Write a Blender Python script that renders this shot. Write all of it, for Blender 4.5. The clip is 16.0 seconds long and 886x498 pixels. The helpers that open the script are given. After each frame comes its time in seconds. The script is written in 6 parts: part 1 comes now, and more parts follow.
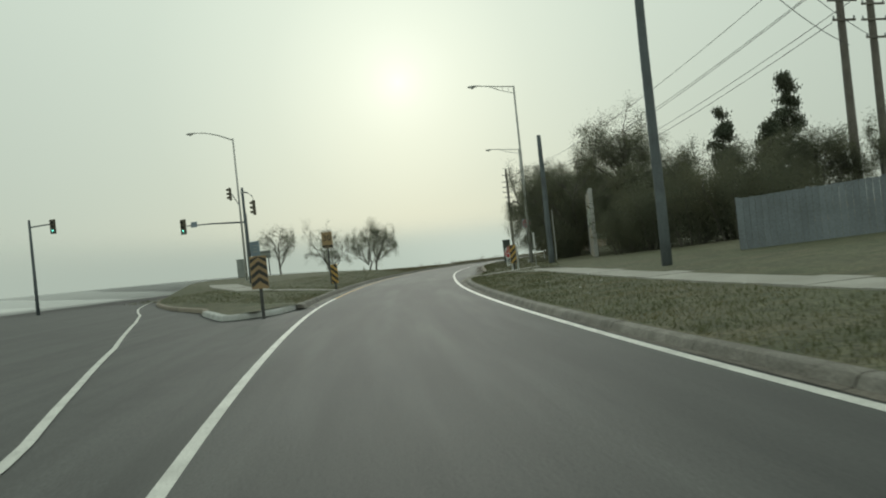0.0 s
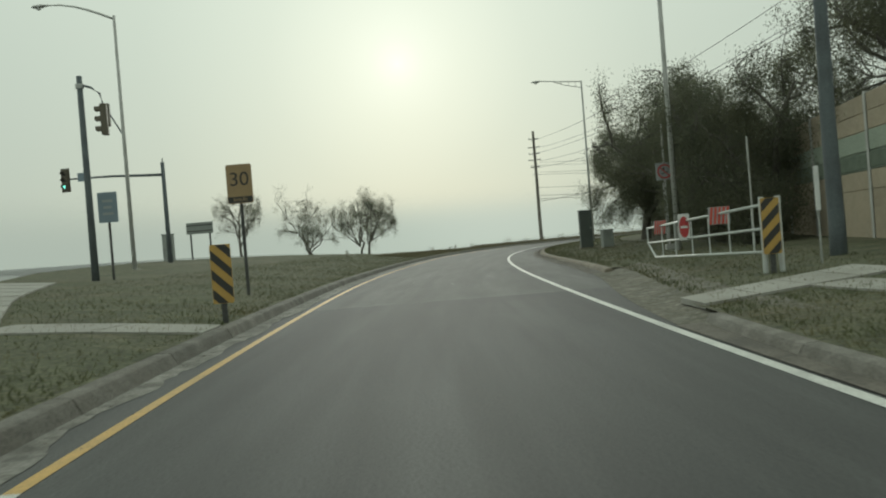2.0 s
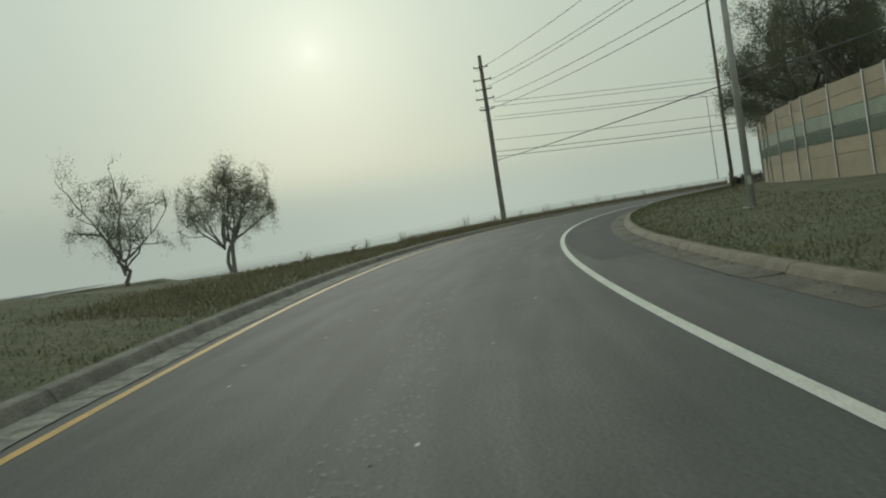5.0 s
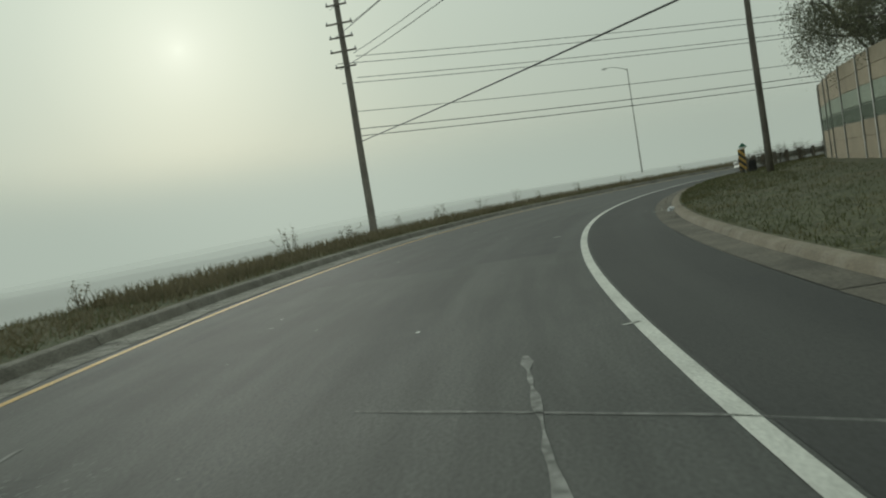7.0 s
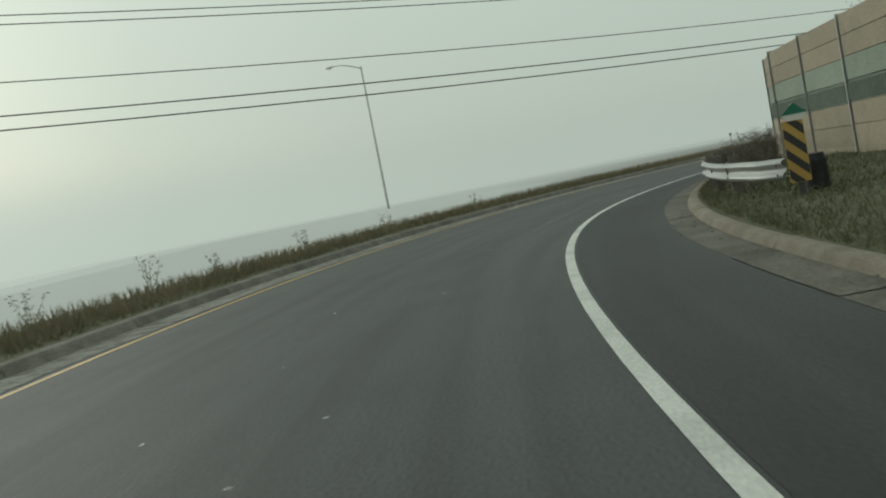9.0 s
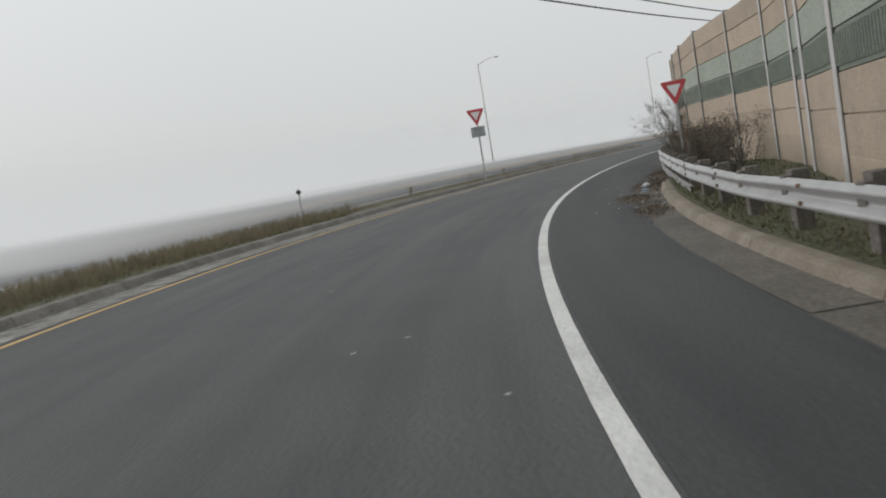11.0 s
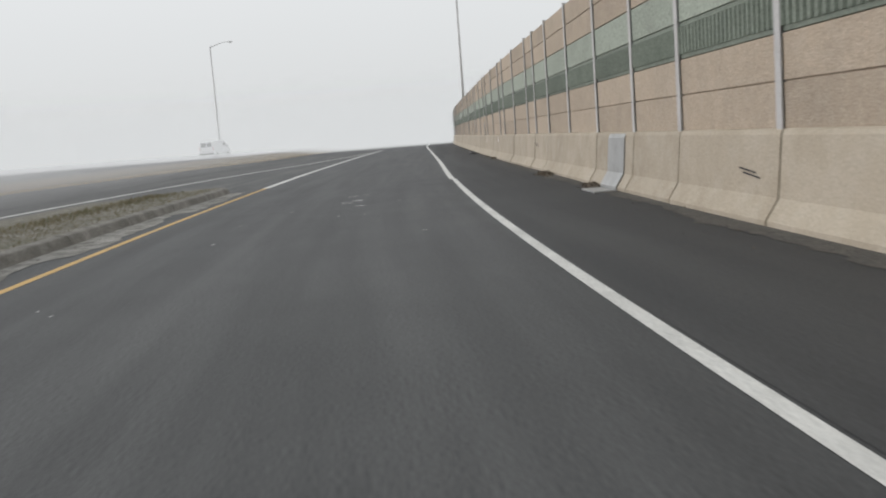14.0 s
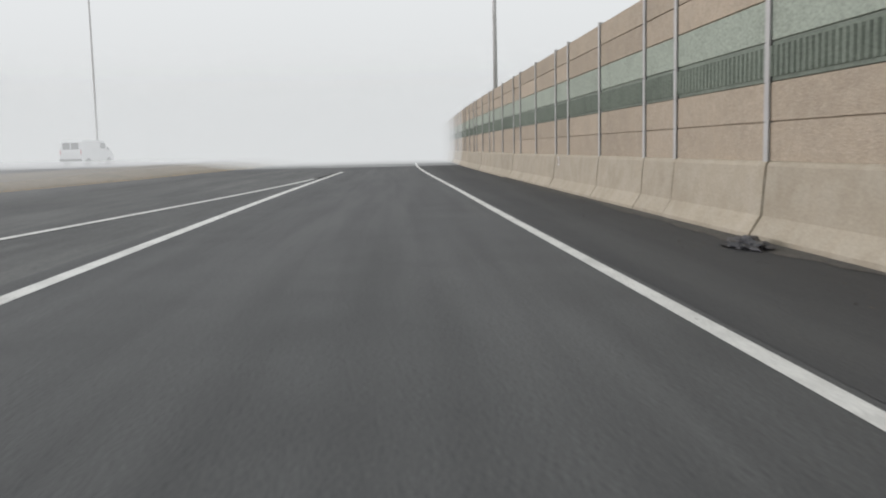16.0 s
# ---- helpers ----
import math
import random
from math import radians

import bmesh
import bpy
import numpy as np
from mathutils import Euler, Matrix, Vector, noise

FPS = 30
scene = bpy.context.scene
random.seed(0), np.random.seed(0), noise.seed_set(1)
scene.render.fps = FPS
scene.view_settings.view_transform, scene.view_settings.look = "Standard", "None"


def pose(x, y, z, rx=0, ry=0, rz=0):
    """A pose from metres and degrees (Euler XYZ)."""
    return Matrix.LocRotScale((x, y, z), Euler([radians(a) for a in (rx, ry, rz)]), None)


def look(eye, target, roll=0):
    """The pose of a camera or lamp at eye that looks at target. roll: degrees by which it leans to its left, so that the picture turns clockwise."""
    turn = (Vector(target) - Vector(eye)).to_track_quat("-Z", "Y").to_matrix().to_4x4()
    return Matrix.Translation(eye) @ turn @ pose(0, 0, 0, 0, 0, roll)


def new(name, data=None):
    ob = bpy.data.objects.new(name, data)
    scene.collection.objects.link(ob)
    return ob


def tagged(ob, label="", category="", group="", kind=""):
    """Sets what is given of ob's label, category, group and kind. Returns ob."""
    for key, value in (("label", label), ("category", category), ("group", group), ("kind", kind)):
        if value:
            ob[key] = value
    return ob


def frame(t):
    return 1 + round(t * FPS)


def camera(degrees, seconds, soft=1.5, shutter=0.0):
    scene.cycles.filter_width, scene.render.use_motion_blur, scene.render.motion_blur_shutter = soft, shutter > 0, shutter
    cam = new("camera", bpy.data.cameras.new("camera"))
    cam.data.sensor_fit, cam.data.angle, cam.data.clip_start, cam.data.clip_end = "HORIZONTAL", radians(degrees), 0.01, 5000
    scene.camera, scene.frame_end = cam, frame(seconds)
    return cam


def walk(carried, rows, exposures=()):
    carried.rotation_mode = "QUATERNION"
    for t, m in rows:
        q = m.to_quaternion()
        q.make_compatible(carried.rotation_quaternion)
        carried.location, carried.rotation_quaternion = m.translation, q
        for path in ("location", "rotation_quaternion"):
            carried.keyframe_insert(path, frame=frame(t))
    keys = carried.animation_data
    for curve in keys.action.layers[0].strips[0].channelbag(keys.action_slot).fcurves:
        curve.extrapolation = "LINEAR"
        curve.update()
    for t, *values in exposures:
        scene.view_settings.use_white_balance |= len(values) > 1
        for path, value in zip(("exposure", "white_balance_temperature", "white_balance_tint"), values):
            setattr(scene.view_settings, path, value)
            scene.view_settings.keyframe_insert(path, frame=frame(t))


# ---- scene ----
import itertools

# ---- camera ----
cam = camera(51.83, 16.0, soft=2.0, shutter=0.1)
# seconds, x, y, z, tilt above level, lean, heading
ROWS = [
    (0.0, 0.00, 0.00, 1.2, 0.53, 5.97, -7.59), (0.5, 0.19, 7.86, 1.2, 0.63, 4.93, -7.89), (1.0, 0.66, 15.72, 1.2, 0.40, 3.87, -7.67),
    (1.5, 1.33, 23.57, 1.2, -0.08, 4.00, -7.69), (2.0, 2.15, 31.41, 1.2, -0.56, 4.61, -7.88), (2.5, 3.10, 39.16, 1.2, -1.37, 5.23, -8.25),
    (3.0, 4.12, 46.70, 1.2, -2.18, 5.74, -8.90), (3.5, 5.24, 54.05, 1.2, -2.76, 7.33, -9.11), (4.0, 6.48, 61.19, 1.2, -2.53, 7.81, -10.20),
    (4.5, 7.89, 68.15, 1.2, -2.31, 8.28, -11.37), (5.0, 9.45, 74.96, 1.2, -2.09, 8.75, -12.56), (5.5, 11.16, 81.62, 1.2, -1.86, 9.23, -13.87),
    (6.0, 13.06, 88.11, 1.2, -1.64, 9.70, -15.47), (6.5, 15.18, 94.51, 1.2, -1.89, 9.26, -17.94), (7.0, 17.60, 100.91, 1.2, -3.27, 9.09, -20.41),
    (7.5, 20.36, 107.26, 1.2, -4.57, 9.94, -23.57), (8.0, 23.47, 113.54, 1.2, -4.91, 10.54, -27.54), (8.5, 27.05, 119.73, 1.2, -3.81, 10.75, -32.14),
    (9.0, 31.21, 125.78, 1.2, -3.82, 10.94, -38.04), (9.2, 33.07, 128.13, 1.2, -4.13, 11.41, -40.67), (9.7, 38.23, 133.73, 1.2, -4.46, 10.86, -47.75),
    (10.2, 44.21, 138.74, 1.2, -4.79, 10.30, -55.89), (10.8, 52.38, 143.69, 1.2, -5.19, 9.63, -65.86), (11.3, 59.85, 146.86, 1.2, -5.53, 9.07, -73.04),
    (11.5, 62.97, 147.91, 1.2, -5.82, 8.49, -74.86), (12.0, 71.00, 150.07, 1.2, -6.24, 6.90, -79.20), (12.5, 79.36, 151.67, 1.2, -6.73, 6.52, -84.09),
    (13.0, 88.05, 152.80, 1.2, -7.48, 7.24, -89.85), (13.5, 97.04, 153.48, 1.2, -7.43, 5.87, -93.91), (14.0, 106.30, 153.74, 1.2, -7.21, 4.29, -96.84),
    (14.5, 115.80, 153.59, 1.2, -6.91, 2.76, -99.30), (15.0, 125.51, 153.10, 1.2, -6.69, 2.27, -99.59), (15.5, 135.41, 152.32, 1.2, -6.83, 2.05, -99.27),
    (16.0, 145.51, 151.35, 1.2, -6.31, 1.22, -98.90)]
walk(cam, [(t, pose(x, y, z, 90 + tilt, lean, head)) for t, x, y, z, tilt, lean, head in ROWS],
     exposures=[(0.0, 0.02, 6150, 5), (2.0, 0.0, 6150, 5), (3.7, -0.08, 6150, 5), (6.0, -0.20, 6150, 4), (7.5, -0.20, 6100, 5), (8.0, 0.06, 5850, 8), (8.5, -0.02, 5950, 6), (9.2, 0.04, 6080, 7), (11.3, 0.43, 6000, 29), (13.5, 0.50, 6000, 29), (14.4, 0.64, 6000, 29), (15.3, 0.60, 6000, 29), (16.0, 0.62, 6000, 29)])

# ---- light: a low sun behind thick fog ----
SUN_AZ, SUN_EL = radians(5.9), radians(11.1)          # clockwise from +y, above level
SUN = Vector((math.sin(SUN_AZ) * math.cos(SUN_EL), math.cos(SUN_AZ) * math.cos(SUN_EL), math.sin(SUN_EL)))


# the fog's brightness by the angle from the sun, in degrees
FOG_RAMP = [(0, (1.04, 1.06, 0.89, 1)), (0.5, (0.97, 0.99, 0.83, 1)), (1.6, (0.89, 0.915, 0.765, 1)), (3.8, (0.81, 0.845, 0.70, 1)), (8, (0.70, 0.745, 0.62, 1)), (15, (0.61, 0.66, 0.55, 1)), (28, (0.555, 0.60, 0.50, 1)), (50, (0.525, 0.57, 0.475, 1)), (90, (0.52, 0.565, 0.47, 1))]


def foggy_world():
    w = bpy.data.worlds.new("foggy_morning")
    w.use_nodes = True
    nt = w.node_tree
    nt.nodes.clear()
    out = nt.nodes.new("ShaderNodeOutputWorld")
    sky = nt.nodes.new("ShaderNodeTexSky")
    sky.sky_type, sky.sun_disc = "NISHITA", False
    sky.sun_elevation, sky.sun_rotation = SUN_EL, SUN_AZ
    sky.dust_density = 2.0
    high = nt.nodes.new("ShaderNodeBackground")
    high.inputs["Strength"].default_value = 0.05
    nt.links.new(sky.outputs[0], high.inputs["Color"])
    # the fog's own brightness: even, a little lighter upwards, glowing round the sun
    co = nt.nodes.new("ShaderNodeTexCoord")
    dot = nt.nodes.new("ShaderNodeVectorMath")
    dot.operation = "DOT_PRODUCT"
    dot.inputs[1].default_value = SUN
    nt.links.new(co.outputs["Generated"], dot.inputs[0])
    angle = nt.nodes.new("ShaderNodeMath")
    angle.operation = "ARCCOSINE"
    nt.links.new(dot.outputs["Value"], angle.inputs[0])
    part_of = nt.nodes.new("ShaderNodeMath")
    part_of.operation = "DIVIDE"
    part_of.inputs[1].default_value = radians(90)
    nt.links.new(angle.outputs[0], part_of.inputs[0])
    ramp = nt.nodes.new("ShaderNodeValToRGB")
    cr = ramp.color_ramp.elements
    cr[0].position, cr[0].color = 0.0, FOG_RAMP[0][1]
    cr[1].position, cr[1].color = 1.0, FOG_RAMP[-1][1]
    for degrees, col in FOG_RAMP[1:-1]:
        cr.new(degrees / 90).color = col
    nt.links.new(part_of.outputs[0], ramp.inputs[0])
    low = nt.nodes.new("ShaderNodeBackground")
    up = nt.nodes.new("ShaderNodeSeparateXYZ")          # thinner, so lighter, overhead
    nt.links.new(co.outputs["Generated"], up.inputs[0])
    lift = nt.nodes.new("ShaderNodeMapRange")
    lift.inputs[1].default_value, lift.inputs[2].default_value, lift.inputs[3].default_value, lift.inputs[4].default_value = 0.0, 0.36, 0.86, 1.15
    nt.links.new(up.outputs["Z"], lift.inputs[0])
    nt.links.new(lift.outputs[0], low.inputs["Strength"])
    nt.links.new(ramp.outputs[0], low.inputs["Color"])
    veil = nt.nodes.new("ShaderNodeMixShader")          # the fog hides nearly all of the clear sky
    veil.inputs[0].default_value = 0.95
    nt.links.new(high.outputs[0], veil.inputs[1])
    nt.links.new(low.outputs[0], veil.inputs[2])
    nt.links.new(veil.outputs[0], out.inputs["Surface"])
    scene.world = w


foggy_world()
lamp = bpy.data.lights.new("sun", "SUN")
lamp.energy, lamp.angle, lamp.color = 0.6, radians(20), (1.0, 0.95, 0.82)
sun_ob = new("sun", lamp)
sun_ob.matrix_world = look((0, 0, 60), Vector((0, 0, 60)) - SUN)

# ---- materials ----
def material(name, colour, rough=0.8, metal=0.0, spots=None, grain=None, bump=0.0, bump_scale=60.0, each=0.0, back=None, spec=0.5, streaks=None):
    """A surface: its colour, coarse stains (other colour, scale, how much), fine grain (how much, scale), relief and a change from piece to piece."""
    m = bpy.data.materials.new(name)
    m.use_nodes = True
    nt = m.node_tree
    b = nt.nodes["Principled BSDF"]
    b.inputs["Roughness"].default_value, b.inputs["Metallic"].default_value = rough, metal
    b.inputs["Specular IOR Level"].default_value = spec
    geo = nt.nodes.new("ShaderNodeNewGeometry")
    rgb = nt.nodes.new("ShaderNodeRGB")
    rgb.outputs[0].default_value = (*colour, 1)
    col = rgb.outputs[0]

    def noise_at(scale, detail=6.0):
        n = nt.nodes.new("ShaderNodeTexNoise")
        n.inputs["Scale"].default_value, n.inputs["Detail"].default_value = scale, detail
        nt.links.new(geo.outputs["Position"], n.inputs["Vector"])
        return n.outputs[0]

    def ranged(value, lo, hi, a, z):
        r = nt.nodes.new("ShaderNodeMapRange")
        r.inputs[1].default_value, r.inputs[2].default_value, r.inputs[3].default_value, r.inputs[4].default_value = lo, hi, a, z
        nt.links.new(value, r.inputs[0])
        return r.outputs[0]

    def mixed(a, z, fac, mode="MIX"):
        x = nt.nodes.new("ShaderNodeMix")
        x.data_type, x.blend_type = "RGBA", mode
        for socket, value in ((x.inputs[0], fac), (x.inputs[6], a), (x.inputs[7], z)):
            if isinstance(value, (float, int)):
                socket.default_value = value
            elif isinstance(value, tuple):
                socket.default_value = (*value, 1)
            else:
                nt.links.new(value, socket)
        return x.outputs[2]

    for other, scale, much in spots or ():
        col = mixed(col, other, ranged(noise_at(scale), 0.42, 0.68, 0.0, much))
    for other, across, lengthwise, much in streaks or ():
        # worn tracks along the lane, by the surface's own offset and station
        uv = nt.nodes.new("ShaderNodeUVMap")
        uv.uv_map = "along"
        stretch = nt.nodes.new("ShaderNodeVectorMath")
        stretch.operation, stretch.inputs[1].default_value = "MULTIPLY", (across, lengthwise, 1)
        nt.links.new(uv.outputs[0], stretch.inputs[0])
        n = nt.nodes.new("ShaderNodeTexNoise")
        n.inputs["Scale"].default_value, n.inputs["Detail"].default_value = 1.0, 5.0
        nt.links.new(stretch.outputs[0], n.inputs["Vector"])
        col = mixed(col, other, ranged(n.outputs[0], 0.42, 0.70, 0.0, much))
    if grain:
        much, scale = grain
        col = mixed(col, ranged(noise_at(scale, 2.0), 0.3, 0.7, 1 - much, 1 + much), 1.0, "MULTIPLY")
    if each:
        info = nt.nodes.new("ShaderNodeObjectInfo")
        col = mixed(col, ranged(info.outputs["Random"], 0, 1, 1 - each, 1 + each), 1.0, "MULTIPLY")
    nt.links.new(col, b.inputs["Base Color"])
    if bump:
        bp = nt.nodes.new("ShaderNodeBump")
        bp.inputs["Strength"].default_value, bp.inputs["Distance"].default_value = bump, 0.02
        nt.links.new(noise_at(bump_scale, 4.0), bp.inputs["Height"])
        nt.links.new(bp.outputs[0], b.inputs["Normal"])
    if back:
        # thin leaf: part of the light goes through
        tr = nt.nodes.new("ShaderNodeBsdfTranslucent")
        nt.links.new(col, tr.inputs[0])
        mx = nt.nodes.new("ShaderNodeMixShader")
        mx.inputs[0].default_value = back
        nt.links.new(b.outputs[0], mx.inputs[1])
        nt.links.new(tr.outputs[0], mx.inputs[2])
        nt.links.new(mx.outputs[0], nt.nodes["Material Output"].inputs[0])
    return m


ASPHALT = material("asphalt", (0.058, 0.060, 0.061), 0.72, spots=[((0.075, 0.077, 0.076), 0.16, 0.6), ((0.035, 0.036, 0.037), 0.9, 0.5)], streaks=[((0.085, 0.087, 0.087), 1.1, 0.045, 0.75), ((0.032, 0.033, 0.034), 2.6, 0.12, 0.6)], grain=(0.38, 38), bump=0.16, bump_scale=160)
ASPHALT_NEW = material("fresh_asphalt", (0.040, 0.042, 0.043), 0.74, spots=[((0.062, 0.064, 0.064), 0.22, 0.4)], streaks=[((0.095, 0.097, 0.095), 1.0, 0.05, 0.8), ((0.028, 0.029, 0.03), 2.4, 0.15, 0.6)], grain=(0.38, 40), bump=0.16, bump_scale=160)
ASPHALT_OLD = material("worn_asphalt", (0.068, 0.070, 0.069), 0.74, spots=[((0.088, 0.09, 0.087), 0.25, 0.7), ((0.045, 0.046, 0.046), 1.1, 0.5)], streaks=[((0.115, 0.117, 0.113), 1.1, 0.06, 0.85), ((0.038, 0.039, 0.039), 2.6, 0.2, 0.6)], grain=(0.38, 36), bump=0.16, bump_scale=140)
ASPHALT_SHOULDER = material("shoulder_asphalt", (0.030, 0.031, 0.033), 0.78, spots=[((0.048, 0.049, 0.049), 0.3, 0.5)], streaks=[((0.075, 0.076, 0.075), 1.3, 0.05, 0.55)], grain=(0.35, 40), bump=0.16, bump_scale=160)
SEAL = material("crack_sealer", (0.20, 0.20, 0.195), 0.7, grain=(0.5, 12))
CONCRETE = material("kerb_concrete", (0.215, 0.18, 0.135), 0.85, spots=[((0.15, 0.13, 0.10), 0.8, 0.7), ((0.31, 0.28, 0.235), 2.5, 0.5)], grain=(0.2, 40), bump=0.3, each=0.1)
GUTTER = material("gutter_concrete", (0.25, 0.24, 0.215), 0.85, spots=[((0.13, 0.125, 0.11), 0.7, 0.7), ((0.36, 0.35, 0.33), 1.9, 0.6), ((0.07, 0.066, 0.058), 3.7, 0.7)], grain=(0.3, 25), bump=0.4, each=0.1)
GUTTER_DARK = material("dirty_gutter_concrete", (0.125, 0.112, 0.092), 0.85, spots=[((0.06, 0.056, 0.048), 0.7, 0.8), ((0.20, 0.18, 0.15), 1.6, 0.5)], grain=(0.3, 25), bump=0.4, each=0.1)
BARRIER = material("barrier_concrete", (0.41, 0.36, 0.275), 0.85, spots=[((0.32, 0.275, 0.20), 0.9, 0.6), ((0.47, 0.43, 0.35), 3.0, 0.5)], grain=(0.12, 35), bump=0.25, each=0.06)
SLAB = material("pavement_concrete", (0.36, 0.35, 0.32), 0.85, spots=[((0.25, 0.24, 0.21), 0.9, 0.6)], grain=(0.15, 40), bump=0.25, each=0.08)
PANEL_BROWN = material("exposed_aggregate_panel", (0.42, 0.35, 0.262), 0.9, spots=[((0.33, 0.28, 0.215), 1.3, 0.5), ((0.49, 0.43, 0.345), 7.0, 0.35)], grain=(0.26, 55), bump=0.8, bump_scale=45, each=0.1)
PANEL_DARK = material("ribbed_green_panel", (0.20, 0.235, 0.19), 0.85, spots=[((0.15, 0.18, 0.145), 2.0, 0.6)], grain=(0.2, 30), bump=0.4, each=0.08)
PANEL_GREEN = material("pale_green_panel", (0.33, 0.375, 0.31), 0.88, spots=[((0.27, 0.305, 0.25), 1.2, 0.6)], grain=(0.25, 25), bump=0.6, bump_scale=35, each=0.08)
STEEL = material("galvanised_steel", (0.42, 0.43, 0.42), 0.5, 0.55, spots=[((0.32, 0.32, 0.31), 3.0, 0.7)], grain=(0.1, 60))
POST_GREY = material("painted_steel_post", (0.50, 0.50, 0.485), 0.6, 0.05, spots=[((0.38, 0.37, 0.35), 2.0, 0.6)], grain=(0.1, 50))
RUST = material("rusty_bolt", (0.16, 0.09, 0.05), 0.8)
WOOD = material("weathered_pole_wood", (0.17, 0.155, 0.135), 0.85, spots=[((0.10, 0.09, 0.08), 1.0, 0.7)], grain=(0.3, 30), bump=0.5)
WOOD_DARK = material("dark_pole_wood", (0.085, 0.085, 0.082), 0.85, spots=[((0.05, 0.05, 0.05), 1.0, 0.7)], grain=(0.3, 30), bump=0.5)
POLE_CONCRETE = material("pole_concrete", (0.125, 0.145, 0.155), 0.8, spots=[((0.09, 0.10, 0.11), 1.5, 0.7)], grain=(0.2, 40), bump=0.3)
GRASS_SOIL = material("mown_grass", (0.10, 0.105, 0.058), 0.95, spots=[((0.12, 0.105, 0.065), 0.35, 0.75), ((0.045, 0.055, 0.025), 1.7, 0.7)], grain=(0.5, 14), bump=1.0, bump_scale=18)
FIELD = material("rough_field", (0.095, 0.098, 0.055), 0.95, spots=[((0.14, 0.125, 0.08), 0.08, 0.8), ((0.06, 0.066, 0.035), 0.6, 0.7)], grain=(0.4, 6), bump=1.0, bump_scale=8)
DIRT = material("dirt", (0.12, 0.10, 0.075), 0.95, spots=[((0.07, 0.06, 0.045), 1.2, 0.8)], grain=(0.5, 30), bump=0.8, bump_scale=40)
DEAD_GRASS = material("dead_grass_and_grit", (0.15, 0.138, 0.105), 0.95, spots=[((0.085, 0.085, 0.055), 0.5, 0.7), ((0.25, 0.24, 0.21), 2.6, 0.7), ((0.07, 0.065, 0.05), 5.0, 0.6)], grain=(0.5, 14), bump=1.0, bump_scale=16)
KERB_GREY = material("dirty_kerb_concrete", (0.15, 0.14, 0.122), 0.88, spots=[((0.095, 0.09, 0.078), 0.9, 0.7), ((0.27, 0.26, 0.235), 2.2, 0.55)], grain=(0.3, 35), bump=0.4, each=0.12)
KERB_WHITE = material("whitened_kerb_concrete", (0.46, 0.47, 0.46), 0.85, spots=[((0.30, 0.30, 0.28), 1.1, 0.7), ((0.55, 0.56, 0.56), 3.0, 0.5)], grain=(0.15, 40), bump=0.3)
DUST = material("dusty_asphalt", (0.075, 0.070, 0.062), 0.9, spots=[((0.065, 0.063, 0.058), 1.6, 0.8), ((0.13, 0.12, 0.10), 6.0, 0.5)], grain=(0.5, 40), bump=0.5, bump_scale=60)
BLADE = material("grass_blade", (0.095, 0.105, 0.048), 0.7, spots=[((0.20, 0.175, 0.095), 0.9, 0.8)], grain=(0.3, 9), back=0.3)
STRAW = material("dry_weed", (0.21, 0.18, 0.115), 0.8, spots=[((0.11, 0.10, 0.06), 1.5, 0.7)], back=0.25)
BARK = material("bark", (0.15, 0.14, 0.12), 0.9, spots=[((0.095, 0.088, 0.075), 2.0, 0.7)], grain=(0.4, 20), bump=0.8, bump_scale=25)
LEAF = material("grey_green_leaf", (0.155, 0.165, 0.115), 0.7, spots=[((0.17, 0.16, 0.095), 0.6, 0.7), ((0.125, 0.135, 0.095), 1.8, 0.6)], back=0.55)
LEAF_DRY = material("autumn_leaf", (0.13, 0.10, 0.065), 0.75, spots=[((0.07, 0.058, 0.042), 3.0, 0.8)], back=0.25)
CONIFER = material("cedar_leaf", (0.085, 0.10, 0.066), 0.75, spots=[((0.085, 0.09, 0.055), 1.1, 0.7)], back=0.25)
WHITE_LINE = material("white_road_paint", (0.66, 0.66, 0.63), 0.6, spots=[((0.42, 0.42, 0.40), 1.6, 0.6)], grain=(0.2, 40))
MEDIAN_GRASS = material("dry_tan_grass", (0.27, 0.215, 0.14), 0.95, spots=[((0.16, 0.14, 0.09), 0.5, 0.6), ((0.33, 0.28, 0.2), 2.6, 0.6)], grain=(0.4, 14), bump=0.8, bump_scale=16)
YELLOW_LINE = material("yellow_road_paint", (0.58, 0.36, 0.10), 0.6, spots=[((0.36, 0.25, 0.10), 1.6, 0.6)], grain=(0.2, 40))
SIGN_YELLOW = material("faded_yellow_sheeting", (0.50, 0.31, 0.075), 0.45, spots=[((0.40, 0.25, 0.07), 4.0, 0.6)], grain=(0.06, 60))
SIGN_BLACK = material("black_sheeting", (0.035, 0.033, 0.03), 0.45)
SIGN_AMBER = material("weathered_amber_sheeting", (0.34, 0.235, 0.12), 0.5, spots=[((0.27, 0.19, 0.11), 3.0, 0.6)], grain=(0.06, 60))
SIGN_RED = material("red_sheeting", (0.50, 0.055, 0.06), 0.45, spots=[((0.38, 0.06, 0.06), 5.0, 0.5)])
SIGN_WHITE = material("white_sheeting", (0.72, 0.72, 0.72), 0.45, spots=[((0.6, 0.6, 0.6), 5.0, 0.5)])
SIGN_GREY = material("back_of_sign", (0.36, 0.38, 0.39), 0.5, 0.3, spots=[((0.25, 0.26, 0.27), 3.0, 0.5)])
SIGN_GREEN = material("green_sheeting", (0.02, 0.16, 0.10), 0.45)
SIGN_BLUE = material("grey_blue_sign", (0.22, 0.28, 0.33), 0.5)
SIGN_BLUE_DARK = material("faded_dark_lettering", (0.085, 0.085, 0.105), 0.5)
ORANGE = material("orange_sheeting", (0.60, 0.085, 0.055), 0.55)
